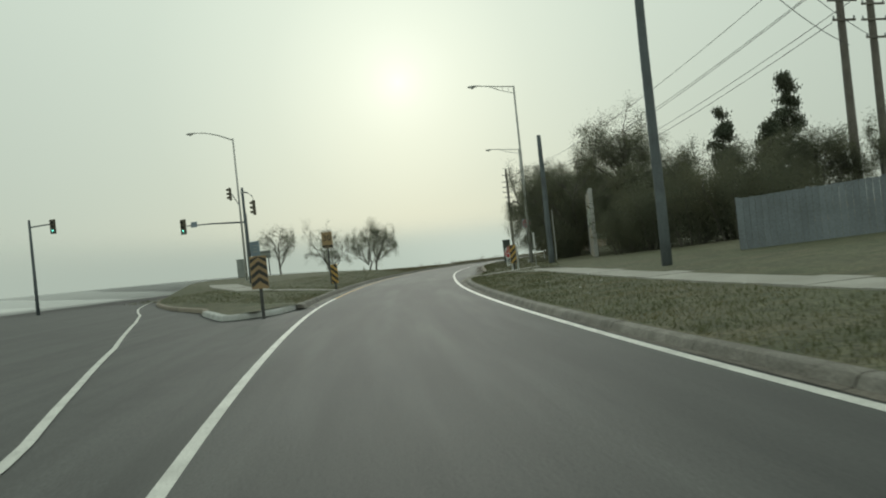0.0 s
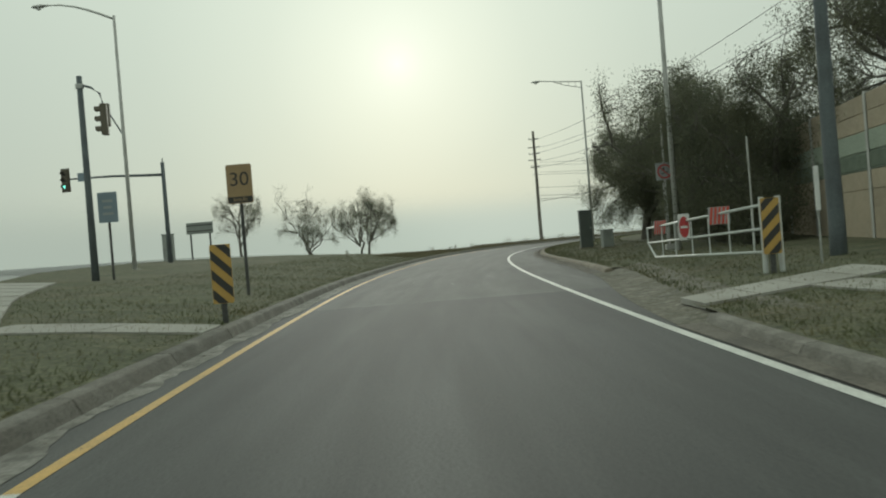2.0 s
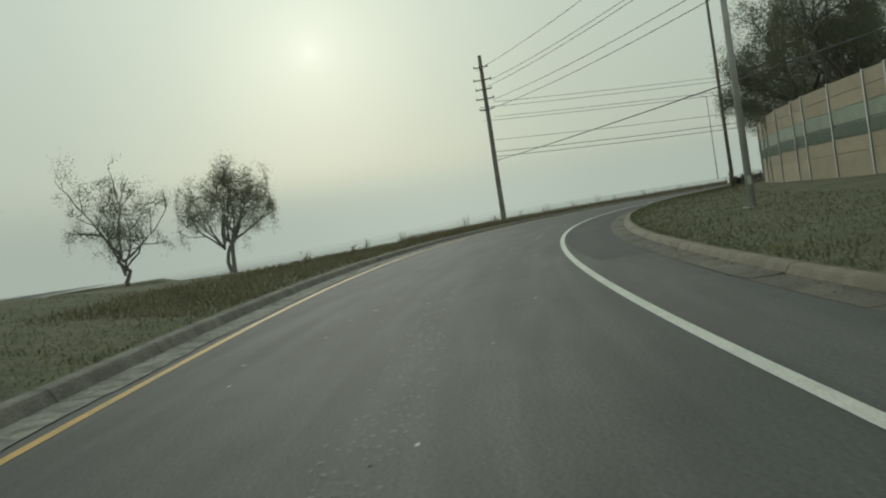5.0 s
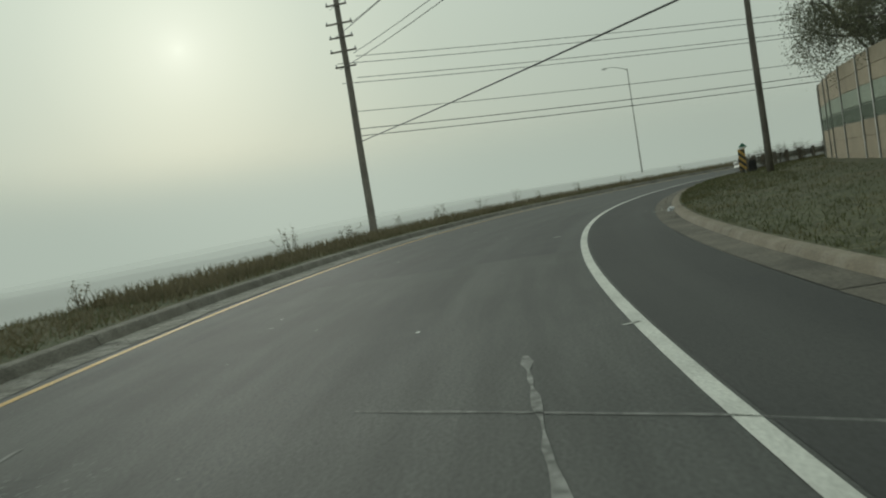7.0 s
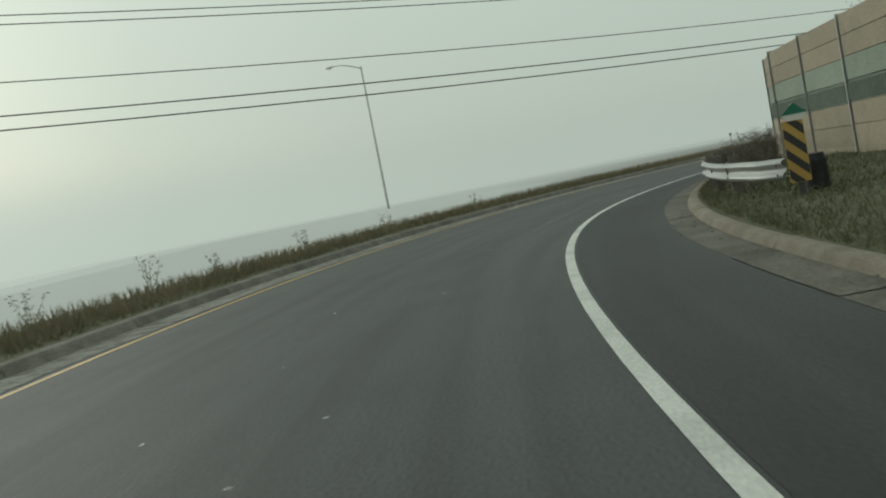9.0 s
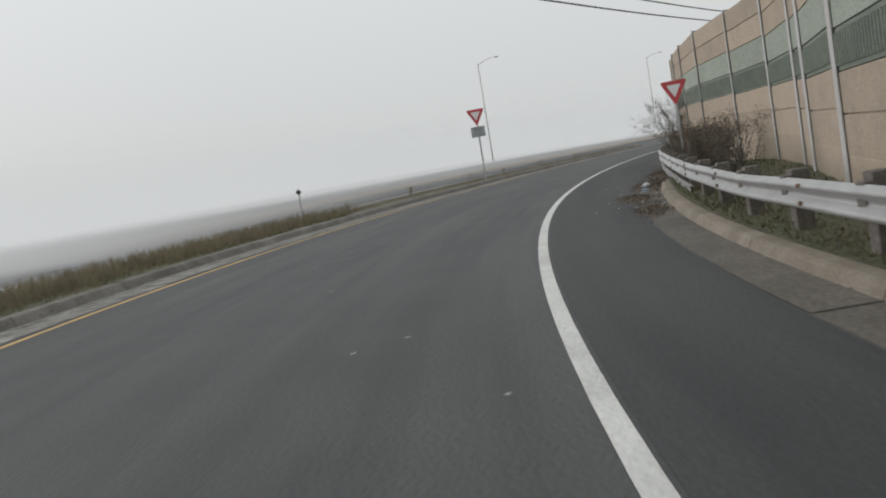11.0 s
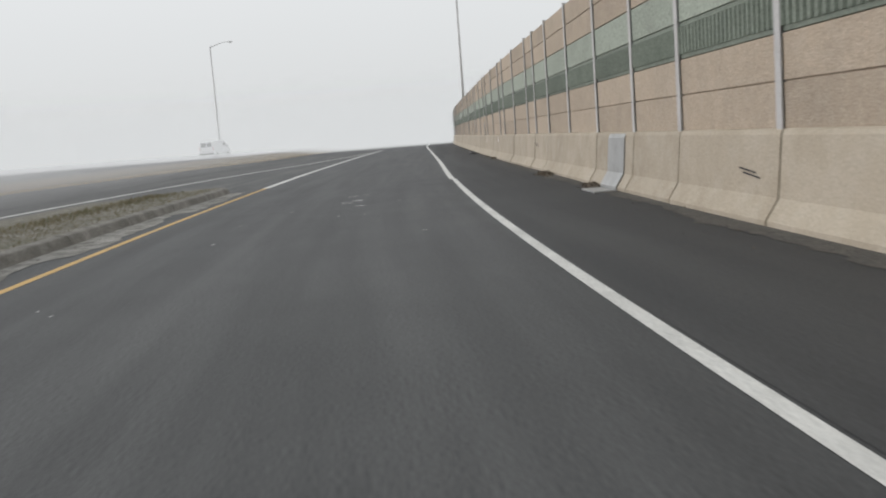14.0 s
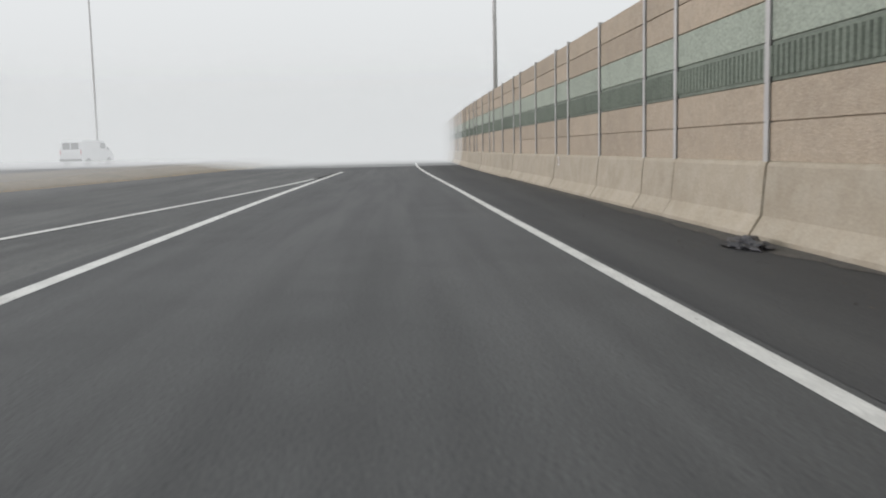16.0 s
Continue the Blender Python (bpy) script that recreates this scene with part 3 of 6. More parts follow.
# island nose: a rounded kerb across the front and back along the junction road
def island_nose():
    par = thing("kerb_island", Matrix.Identity(4), "white-worn concrete kerb round the island's nose", "kerb", kind="structure")
    path = [(31.0, gutter_left(31.0) - 0.1), (29.6, -3.05), (28.3, -3.15), (27.4, -3.5), (26.9, -4.2), (27.0, -4.75), (28.2, -5.2), (30.5, -5.95), (33, -6.8)]
    path += [(float(s), float(np.interp(s, *ISLAND))) for s in np.arange(36, 96, 3.0)]
    for (s0, d0), (s1, d1) in zip(path, path[1:]):
        p, q = at(s0, d0), at(s1, d1)
        along = (q - p).normalized()
        inward = Vector((along.y, -along.x, 0))
        prof = [(0.0, 0.0), (0.03, 0.12), (0.06, 0.155), (0.10, 0.165), (0.24, 0.165), (0.27, 0.15), (0.27, 0.0)]
        verts = [e + inward * o + Vector((0, 0, h)) for e in (p + along * 0.008, q - along * 0.008) for o, h in prof]
        m = len(prof)
        faces = [(i, i + 1, m + i + 1, m + i) for i in range(m - 1)] + [tuple(range(m))[::-1], tuple(range(m, 2 * m))]
        mesh_object("kerbstone", verts, faces, KERB_WHITE if s0 < 31.5 else CONCRETE, par)


island_nose()


# ---- verges ----
def island_grass():
    def prof(s):
        a, b = kerb_left(s) + 0.03 if s > 30 else float(np.interp(s, [27.1, 28.3, 29.6, 30], [-3.75, -3.32, -3.1, kerb_left(30.0) + 0.03])), min(float(np.interp(s, *ISLAND)) + 0.25, float(np.interp(s, [27.1, 28.2, 30.5, 33, 36], [-4.5, -5.0, -5.75, -6.6, -7.3])))
        out = []
        for k in range(15):
            d = a + (b - a) * k / 14
            edge = min(1.0, (d - b) / 2.5)
            out.append((d, 0.15 + (verge_height(s, d) - 0.15) * edge + 0.03 * noise.noise((s * 0.4, d * 0.4, 1))))
        return out
    ob = sweep("grass_verge", 27.1, 96, prof, GRASS_SOIL, 0.8)
    return tagged(ob, "dull green mown grass on the raised junction island", "grass", kind="structure")


island_grass()
far_bank = sweep("grass_verge", 96, 190, lambda s: [(kerb_left(s) + 0.03 - e * (max(6.0, kerb_left(s) - motorway_edge(s) - 0.9) if s > 165 else 6.0) / 6, (verge_height(s, kerb_left(s) - e) if s < 172 or e < 5 else 0.0) + 0.03 * noise.noise((s * 0.4, e, 2))) for e in (0, 0.7, 1.4, 2.1, 2.8, 3.6, 4.6, 6)], GRASS_SOIL, 0.8)
tagged(far_bank, "strip of rough grass along the outer kerb", "grass", kind="structure")
strip = sweep("grass_verge", 190, 240.8, lambda s: [(kerb_left(s) + 0.03 + (motorway_edge(s) + 0.45 - kerb_left(s)) * k / 5, (0.15, 0.15, 0.11, 0.07, 0.03, -0.006)[k] + (0.02 * noise.noise((s * 0.8, k, 6)) if 0 < k < 5 else 0)) for k in range(6)], DEAD_GRASS, 0.8)
tagged(strip, "narrow strip of yellowed grass between ramp and motorway", "grass", kind="structure")
near_right = sweep("grass_verge", -38, 43.5, lambda s: [(kerb_right(s) + 0.22 + e, verge_height(s, kerb_right(s) + 0.2 + e) + (0.03 * noise.noise((s * 0.5, e, 3)) if e else 0)) for e in (0, 0.8, 1.6, 2.4, 2.9)], GRASS_SOIL, 0.8)
tagged(near_right, "dull green mown grass between kerb and footpath", "grass", kind="structure")
right_side = sweep("grass_verge", -38, 43.6, lambda s: [(kerb_right(s) + 4.1 + e, verge_height(s, kerb_right(s) + 4.1 + e)) for e in (0, 1.2, 2.4, 3.6, 5, 8, 14)], GRASS_SOIL, 1.0)
tagged(right_side, "dull green grass behind the footpath", "grass", kind="structure")
entry = sweep("grass_verge", 43.4, 57, lambda s: [(kerb_right(s) + 0.9 + e, verge_height(s, kerb_right(s) + 0.9 + e)) for e in (0, 0.8, 1.6, 3.0, 4.5, 8, 16)], GRASS_SOIL, 0.8)
tagged(entry, "worn grass before the white gate", "grass", kind="structure")
apron = sweep("trim", 41.2, 56.6, lambda s: [(kerb_right(s) - 0.3, 0.003), (kerb_right(s) + 0.1, 0.02), (kerb_right(s) + 0.5, 0.09 + 0.03 * noise.noise((s, 0, 7))), (kerb_right(s) + 1.05, 0.155 + 0.02 * noise.noise((s * 2, 0, 8))), (kerb_right(s) + 1.7, 0.11)], DEAD_GRASS, 0.4)
tagged(apron, "muddy broken edge where the kerb is missing", "dirt", kind="structure")
inner = sweep("grass_verge", 56, 184, lambda s: [(kerb_right(s) + 0.22 + e, verge_height(s, kerb_right(s) + 0.2 + e) + (0.04 * noise.noise((s * 0.5, e, 4)) if e else 0)) for e in (0, 0.6, 1.2, 2, 3, 4.2, 6, 9)], GRASS_SOIL, 0.8)
tagged(inner, "green verge inside the bend with scattered leaves", "grass", kind="structure")
soil = sweep("trim", 182.5, 197.6, lambda s: [(wall_at(s) - 1.35, 0.006), (wall_at(s) - 0.9, 0.05 + 0.03 * noise.noise((s, 0, 3))), (wall_at(s) - 0.5, 0.10), (wall_at(s) + 0.1, 0.14)], DUST, 0.6)
tagged(soil, "bare dirt strip under the guard rail", "dirt", kind="structure")


def grit_strip(s):
    """Dirt gathered along the barrier's foot, with an uneven edge."""
    f = barrier_foot(s)
    w = 0.24 + 0.30 * noise.noise((s * 0.35, 0, 11)) + 0.16 * noise.noise((s * 1.7, 0, 12)) + 0.10 * noise.noise((s * 6.1, 0, 13))
    return [(f - max(0.05, w), 0.007), (f - max(0.03, w * 0.5), 0.014), (f + 0.03, 0.03)]


grit = sweep("trim", 197.0, 290, grit_strip, DUST, 0.12)
tagged(grit, "strip of brown dirt and grit along the barrier foot", "dirt", kind="structure")


# ---- footpaths ----
def footpath():
    par = thing("pavement", Matrix.Identity(4), "pale concrete footpath in square slabs", "footpath", kind="structure")
    for k in range(-24, 28):
        a, b = k * 1.6 + 0.008, (k + 1) * 1.6 - 0.008
        lift = random.uniform(-0.006, 0.006)

        def prof(s):
            inner_edge = kerb_right(s) + 3.1 - max(0, (s - 36) * 0.16)
            z = verge_height(s, inner_edge) + 0.03 + lift
            return [(inner_edge, z - 0.08), (inner_edge, z), (inner_edge + 1.25, z + 0.02), (inner_edge + 1.25, z - 0.08)]
        sweep("slab", a, b, prof, SLAB, 0.8, par, ends=True)
    for k in range(4):
        a, b = k / 4 + 0.004, (k + 1) / 4 - 0.004
        quad = []
        for f, w in ((a, 0), (a, 1), (b, 1), (b, 0)):
            s = 43.0 + 1.2 * w + f * (1.6 + 0.6 * w)
            d = kerb_right(43) + 0.25 + f * 3.4
            quad.append(at(s, d, verge_height(s, d) + 0.035))
        low = [v - Vector((0, 0, 0.08)) for v in quad]
        mesh_object("slab", quad + low, [(0, 1, 2, 3), (4, 7, 6, 5), (0, 4, 5, 1), (1, 5, 6, 2), (2, 6, 7, 3), (3, 7, 4, 0)], SLAB, par)


footpath()


def island_path():
    """A short level path from the kerb ramp and a wider one back to the signal poles."""
    par = thing("pavement_island", Matrix.Identity(4), "pale concrete path across the grass island", "footpath", kind="structure")

    def leg(left, right, n):
        """Slabs between two rails of (station, offset) points."""
        k = np.linspace(0, 1, len(left))
        for q in range(n):
            quad = []
            for f, rail in ((q / n + 0.004, right), (q / n + 0.004, left), ((q + 1) / n - 0.004, left), ((q + 1) / n - 0.004, right)):
                a, d = float(np.interp(f, k, [p[0] for p in rail])), float(np.interp(f, k, [p[1] for p in rail]))
                quad.append(at(a, d, verge_height(a, d) + 0.03))
            low = [v - Vector((0, 0, 0.12)) for v in quad]
            mesh_object("slab", quad + low, [(0, 1, 2, 3), (4, 7, 6, 5), (0, 4, 5, 1), (1, 5, 6, 2), (2, 6, 7, 3), (3, 7, 4, 0)], SLAB, par)

    leg([(44.3, kerb_left(44.3) + 0.02), (43.6, -5.4), (43.0, -6.1)], [(45.5, kerb_left(45.5) + 0.02), (45.0, -5.2), (44.5, -6.05)], 3)
    leg([(42.6, -7.6), (50, -10.7), (58, -13.3)], [(44.2, -6.15), (50, -8.7), (57.5, -11.3)], 9)


island_path()


# ---- the noise wall and its barrier ----
PERIOD = 9.15
POSTS = sorted(252.1 + PERIOD * k + o for k in range(-23, 13) for o in (0.0, 3.65, 7.3))
POSTS = [p for p in POSTS if not 146 < p < 240] + [148.4, 150.2, 153.9, 157.2, 160.7, 164.3, 166.1, 169.8, 173.4, 177.0, 178.6, 181.8, 185.3, 189.4, 193.8, 197.4, 201.0, 204.75, 206.6, 210.1, 214.3, 216.2, 219.9, 223.6, 226.9, 229.4, 232.3, 235.5, 238.6]
POSTS = sorted(p for p in POSTS if abs(p - 241.1) > 0.5 or p > 240)
ROWS_Z = [0.95, 1.43, 1.91, 2.39, 2.90, 3.36, 3.82]


def panel_mesh(width, height, ribbed, name, mat):
    """A wall panel, its face to -y; ribbed ones have upright ribs."""
    if not ribbed:
        bm = box(width, 0.12, height - 0.018, 0, 0, 0.009, bevel=0.008)
        box(width, 0.05, height, 0, 0, 0, bm=bm)
    else:
        n = int(width / 0.15)
        front = []
        for k in range(n):
            x0 = -width / 2 + width * k / n
            w = width / n
            front += [(x0, 0.0), (x0 + w * 0.12, -0.065), (x0 + w * 0.55, -0.065), (x0 + w * 0.7, 0.0)]
        front.append((width / 2, 0.0))
        bm = bmesh.new()
        lo = [bm.verts.new((x, y - 0.02, 0.06)) for x, y in front]
        hi = [bm.verts.new((x, y - 0.02, height - 0.06)) for x, y in front]
        for i in range(len(front) - 1):
            bm.faces.new((lo[i], lo[i + 1], hi[i + 1], hi[i]))
        box(width, 0.10, 0.055, 0, 0.0, 0.007, bm=bm)
        box(width, 0.10, 0.055, 0, 0.0, height - 0.062, bm=bm)
        box(width, 0.04, height - 0.02, 0, 0.04, 0.01, bm=bm)
    bmesh.ops.recalc_face_normals(bm, faces=bm.faces)
    me = bpy.data.meshes.new(name)
    bm.to_mesh(me)
    bm.free()
    me.materials.append(mat)
    return me


def wall_pose(a, b, z, off=0.0):
    """Middle of the bay between two stations, x along it, -y to the road; and its length."""
    p, q = at(a, wall_at(a) + off), at(b, wall_at(b) + off)
    mid, run = (p + q) / 2, q - p
    return pose(mid.x, mid.y, z, 0, 0, math.degrees(math.atan2(run.y, run.x)) + 180), run.length


def noise_wall():
    par = thing("noise_wall", Matrix.Identity(4), "tall noise wall of brown and green concrete panels between steel posts", "noise wall", kind="structure")
    sets = {}
    for half in (False, True):
        w = 1.80 if half else 3.60
        sets[half] = [panel_mesh(w, ROWS_Z[r + 1] - ROWS_Z[r], r == 2, "panel", (PANEL_BROWN, PANEL_BROWN, PANEL_DARK, PANEL_GREEN, PANEL_BROWN, PANEL_BROWN)[r]) for r in range(6)]
    low = panel_mesh(3.6, 0.95, False, "panel", PANEL_BROWN)
    post = bmesh.new()
    box(0.13, 0.015, 3.74, 0, -0.09, 0, bm=post)
    box(0.13, 0.015, 3.74, 0, 0.09, 0, bm=post)
    box(0.012, 0.17, 3.74, 0, 0, 0, bm=post)
    bmesh.ops.recalc_face_normals(post, faces=post.faces)
    post_me = bpy.data.meshes.new("post")
    post.to_mesh(post_me)
    post.free()
    post_me.materials.append(POST_GREY)
    rest_v, rest_f, mats = [], [], []
    for a, b in zip(POSTS, POSTS[1:]):
        if a < 48:
            continue
        half = (b - a) < 2.5
        m, run = wall_pose(a, b, wall_dip((a + b) / 2))
        ob = new("post", post_me)
        ob.parent = par
        p = at(a, wall_at(a))
        ob.matrix_world = pose(p.x, p.y, 0.12 + wall_dip(a), 0, 0, math.degrees(heading(a)) + 90)
        scale = (run - 0.05) / (1.80 if half else 3.60)
        for r in range(6):
            ob = new("panel", sets[half][r])
            ob.parent = par
            ob.matrix_world = Matrix.Translation((0, 0, ROWS_Z[r])) @ m @ Matrix.Diagonal((scale, 1, 1, 1))
        if a < 200:
            ob = new("panel", low)
            ob.parent = par
            ob.matrix_world = Matrix.Translation((0, 0, 0.02)) @ m @ Matrix.Diagonal(((run - 0.05) / 3.60, 1, 1, 1))
    return par


noise_wall()


def barrier():
    """Concrete units with a sloping foot, one to a bay."""
    par = thing("barrier", Matrix.Identity(4), "tan concrete traffic barrier with open joints and scuffs", "traffic barrier", kind="structure")
    stations = [195.8] + [p - 0.12 for p in POSTS if p > 198.5]
    for a, b in zip(stations, stations[1:]):
        push = random.uniform(-0.008, 0.008)
        verts, n = [], 5
        gap = random.choice((0.02, 0.03, 0.045))
        for s in np.linspace(a + gap, b - 0.012, n):
            f, w = barrier_foot(float(s)) + push, wall_at(float(s)) - 0.075
            k = 1 + wall_dip(float(s)) / 0.96
            prof = [(f, 0.0), (f, 0.08), (f + 0.14, 0.30), (f + 0.19, 0.90 * k), (f + 0.21, 0.945 * k), (f + 0.25, 0.96 * k), (max(w, f + 0.27), 0.96 * k), (max(w, f + 0.27), 0.0)]
            verts += [at(float(s), o, z) for o, z in prof]
        w = 8
        faces = [(i * w + j, i * w + j + 1, (i + 1) * w + j + 1, (i + 1) * w + j) for i in range(n - 1) for j in range(w - 1)]
        faces += [tuple(range(w))[::-1], tuple(range((n - 1) * w, n * w))]
        mesh_object("barrier_unit", verts, faces, BARRIER, par)


barrier()


# ---- glowing sheets painted as fog, round the place and across the road's end ----
def glowing_haze():
    """Glowing rings for haze round the whole place, dense at the ground and thinning upwards."""
    centre = Vector((48, 112, 0))
    keep = (SG > -12) & (SG < 285)
    px, py = PX[keep][::4], PY[keep][::4]
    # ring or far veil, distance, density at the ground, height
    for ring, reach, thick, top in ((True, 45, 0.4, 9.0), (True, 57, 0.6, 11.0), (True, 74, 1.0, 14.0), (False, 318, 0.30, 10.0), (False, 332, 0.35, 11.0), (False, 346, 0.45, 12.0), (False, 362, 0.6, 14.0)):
        m = bpy.data.materials.new("fog")
        m.use_nodes = True
        nt = m.node_tree
        nt.nodes.clear()
        out = nt.nodes.new("ShaderNodeOutputMaterial")
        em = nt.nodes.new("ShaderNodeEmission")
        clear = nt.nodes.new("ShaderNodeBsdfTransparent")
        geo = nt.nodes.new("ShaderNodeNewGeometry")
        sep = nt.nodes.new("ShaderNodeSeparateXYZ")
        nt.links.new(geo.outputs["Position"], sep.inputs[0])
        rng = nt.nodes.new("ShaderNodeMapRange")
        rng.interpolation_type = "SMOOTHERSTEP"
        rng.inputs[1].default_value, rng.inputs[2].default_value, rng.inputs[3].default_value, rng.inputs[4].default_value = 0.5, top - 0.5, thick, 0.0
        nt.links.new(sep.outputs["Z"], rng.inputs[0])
        # painted glow, not lit: the sky's colours as emission, brighter towards the sun
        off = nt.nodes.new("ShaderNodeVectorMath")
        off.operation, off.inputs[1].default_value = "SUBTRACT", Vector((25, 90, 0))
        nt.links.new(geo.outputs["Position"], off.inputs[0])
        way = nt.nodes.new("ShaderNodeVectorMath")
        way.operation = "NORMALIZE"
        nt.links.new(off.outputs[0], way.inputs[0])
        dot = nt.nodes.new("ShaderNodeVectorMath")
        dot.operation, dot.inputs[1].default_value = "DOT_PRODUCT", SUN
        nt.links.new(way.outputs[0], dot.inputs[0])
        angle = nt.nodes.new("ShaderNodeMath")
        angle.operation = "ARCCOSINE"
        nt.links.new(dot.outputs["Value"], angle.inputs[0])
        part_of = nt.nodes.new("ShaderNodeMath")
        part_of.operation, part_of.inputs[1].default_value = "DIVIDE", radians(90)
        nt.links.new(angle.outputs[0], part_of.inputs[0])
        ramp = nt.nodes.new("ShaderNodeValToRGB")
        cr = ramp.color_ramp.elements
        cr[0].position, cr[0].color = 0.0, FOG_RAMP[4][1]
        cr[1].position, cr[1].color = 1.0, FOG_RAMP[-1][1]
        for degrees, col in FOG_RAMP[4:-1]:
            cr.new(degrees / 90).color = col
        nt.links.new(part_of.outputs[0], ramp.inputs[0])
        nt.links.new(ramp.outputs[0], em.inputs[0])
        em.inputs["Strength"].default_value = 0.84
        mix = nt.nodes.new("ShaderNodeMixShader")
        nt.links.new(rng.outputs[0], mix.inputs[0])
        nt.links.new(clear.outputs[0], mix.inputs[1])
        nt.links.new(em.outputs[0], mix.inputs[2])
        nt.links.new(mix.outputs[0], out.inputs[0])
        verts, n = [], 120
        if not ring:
            # past the ramp's end glowing veils stand across the road in place of fog
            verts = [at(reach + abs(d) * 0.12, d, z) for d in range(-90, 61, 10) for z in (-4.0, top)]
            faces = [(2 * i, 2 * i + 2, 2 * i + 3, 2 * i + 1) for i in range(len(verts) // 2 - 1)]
            ob = tagged(mesh_object("backdrop", verts, faces, m), "glowing pale grey sheet painted as fog at the far end of the road", "fog", kind="structure")
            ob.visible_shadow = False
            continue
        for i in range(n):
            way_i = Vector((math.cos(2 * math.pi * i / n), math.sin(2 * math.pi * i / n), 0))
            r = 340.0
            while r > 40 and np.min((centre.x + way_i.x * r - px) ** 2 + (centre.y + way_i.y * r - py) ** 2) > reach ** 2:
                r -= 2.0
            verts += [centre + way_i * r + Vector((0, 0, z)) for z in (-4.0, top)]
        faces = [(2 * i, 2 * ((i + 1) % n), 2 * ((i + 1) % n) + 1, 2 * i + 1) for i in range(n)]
        ob = tagged(mesh_object("backdrop", verts, faces, m), "glowing grey-green sheet painted as fog closing the view on all sides", "fog", kind="structure")
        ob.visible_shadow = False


glowing_haze()


def painted_mist():
    """White sheet painted as haze over the field outside the bend and over the motorway, thickening away from the ramp.
    """
    m = bpy.data.materials.new("painted_mist")
    m.use_nodes = True
    nt = m.node_tree
    nt.nodes.clear()
    out = nt.nodes.new("ShaderNodeOutputMaterial")
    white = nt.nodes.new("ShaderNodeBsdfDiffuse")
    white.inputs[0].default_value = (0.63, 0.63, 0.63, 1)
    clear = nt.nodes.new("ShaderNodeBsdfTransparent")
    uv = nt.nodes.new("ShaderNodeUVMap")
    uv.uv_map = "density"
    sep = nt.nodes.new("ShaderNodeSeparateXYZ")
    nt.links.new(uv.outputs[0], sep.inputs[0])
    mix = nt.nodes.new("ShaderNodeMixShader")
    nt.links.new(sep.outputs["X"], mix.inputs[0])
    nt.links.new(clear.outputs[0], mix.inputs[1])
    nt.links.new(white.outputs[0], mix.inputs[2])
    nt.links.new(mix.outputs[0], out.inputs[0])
    steps, rows = 26, np.arange(66, 402, 3.0)
    verts, dens = [], []
    for s in rows:
        s = float(s)
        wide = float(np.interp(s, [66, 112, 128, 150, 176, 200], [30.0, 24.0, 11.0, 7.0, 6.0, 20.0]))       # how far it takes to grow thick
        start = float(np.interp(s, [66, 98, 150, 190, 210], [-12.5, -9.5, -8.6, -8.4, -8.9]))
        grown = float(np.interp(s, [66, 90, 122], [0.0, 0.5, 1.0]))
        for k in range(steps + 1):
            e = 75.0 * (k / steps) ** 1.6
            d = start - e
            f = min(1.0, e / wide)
            # sheet opacity painted to rise away from the ramp, as haze would
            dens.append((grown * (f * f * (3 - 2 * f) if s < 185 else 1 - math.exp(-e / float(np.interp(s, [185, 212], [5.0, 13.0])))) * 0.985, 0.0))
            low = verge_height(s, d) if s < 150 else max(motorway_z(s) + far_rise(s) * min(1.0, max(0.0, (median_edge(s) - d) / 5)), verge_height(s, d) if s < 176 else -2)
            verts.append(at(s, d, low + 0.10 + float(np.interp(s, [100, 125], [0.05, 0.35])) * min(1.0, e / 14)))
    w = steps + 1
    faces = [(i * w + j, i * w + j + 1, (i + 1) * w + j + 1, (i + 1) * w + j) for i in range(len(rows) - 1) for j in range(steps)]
    ob = tagged(mesh_object("mist", verts, faces, m, soft=True), "see-through white sheet painted as haze over the field and the motorway", "fog", kind="stuff")
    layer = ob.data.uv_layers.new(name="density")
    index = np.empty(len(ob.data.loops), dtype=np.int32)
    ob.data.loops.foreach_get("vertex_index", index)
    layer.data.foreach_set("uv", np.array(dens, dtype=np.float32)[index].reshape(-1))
    ob.visible_shadow = False


painted_mist()


# ---- poles and street lamps ----
def place(s, d, turn=0.0):
    """A pose on the verge at (s, d)."""
    return facing(s, d, verge_height(s, d) - 0.03, turn)


def utility_pole(m, height, radius, mat, label, group="", arms=(), name="utility_pole"):
    """A tapered pole with cross arms and insulators at the given heights."""
    t = thing(name, m, label, "utility pole", group)
    n = 7
    part("pole", tube([(0.012 * math.sin(k * 1.7), 0, -0.4 + (height + 0.4) * k / n) for k in range(n + 1)], [radius * (1 - 0.35 * k / n) for k in range(n + 1)], 14), mat, t, soft=True)
    for z, half in arms:
        arm = part("cross_arm", box(2 * half, 0.09, 0.11, 0, -radius * 0.8, z, bevel=0.01), WOOD, t)
        for sgn in (-1, 1):
            b = tube([(sgn * half * 0.9, -radius * 0.8, z + 0.10), (sgn * half * 0.9, -radius * 0.8, z + 0.16), (sgn * half * 0.9, -radius * 0.8, z + 0.20), (sgn * half * 0.9, -radius * 0.8, z + 0.26)], [0.02, 0.06, 0.04, 0.05], 8)
            part("insulator", b, SIGN_GREY, arm, "grey porcelain insulator")
    return t


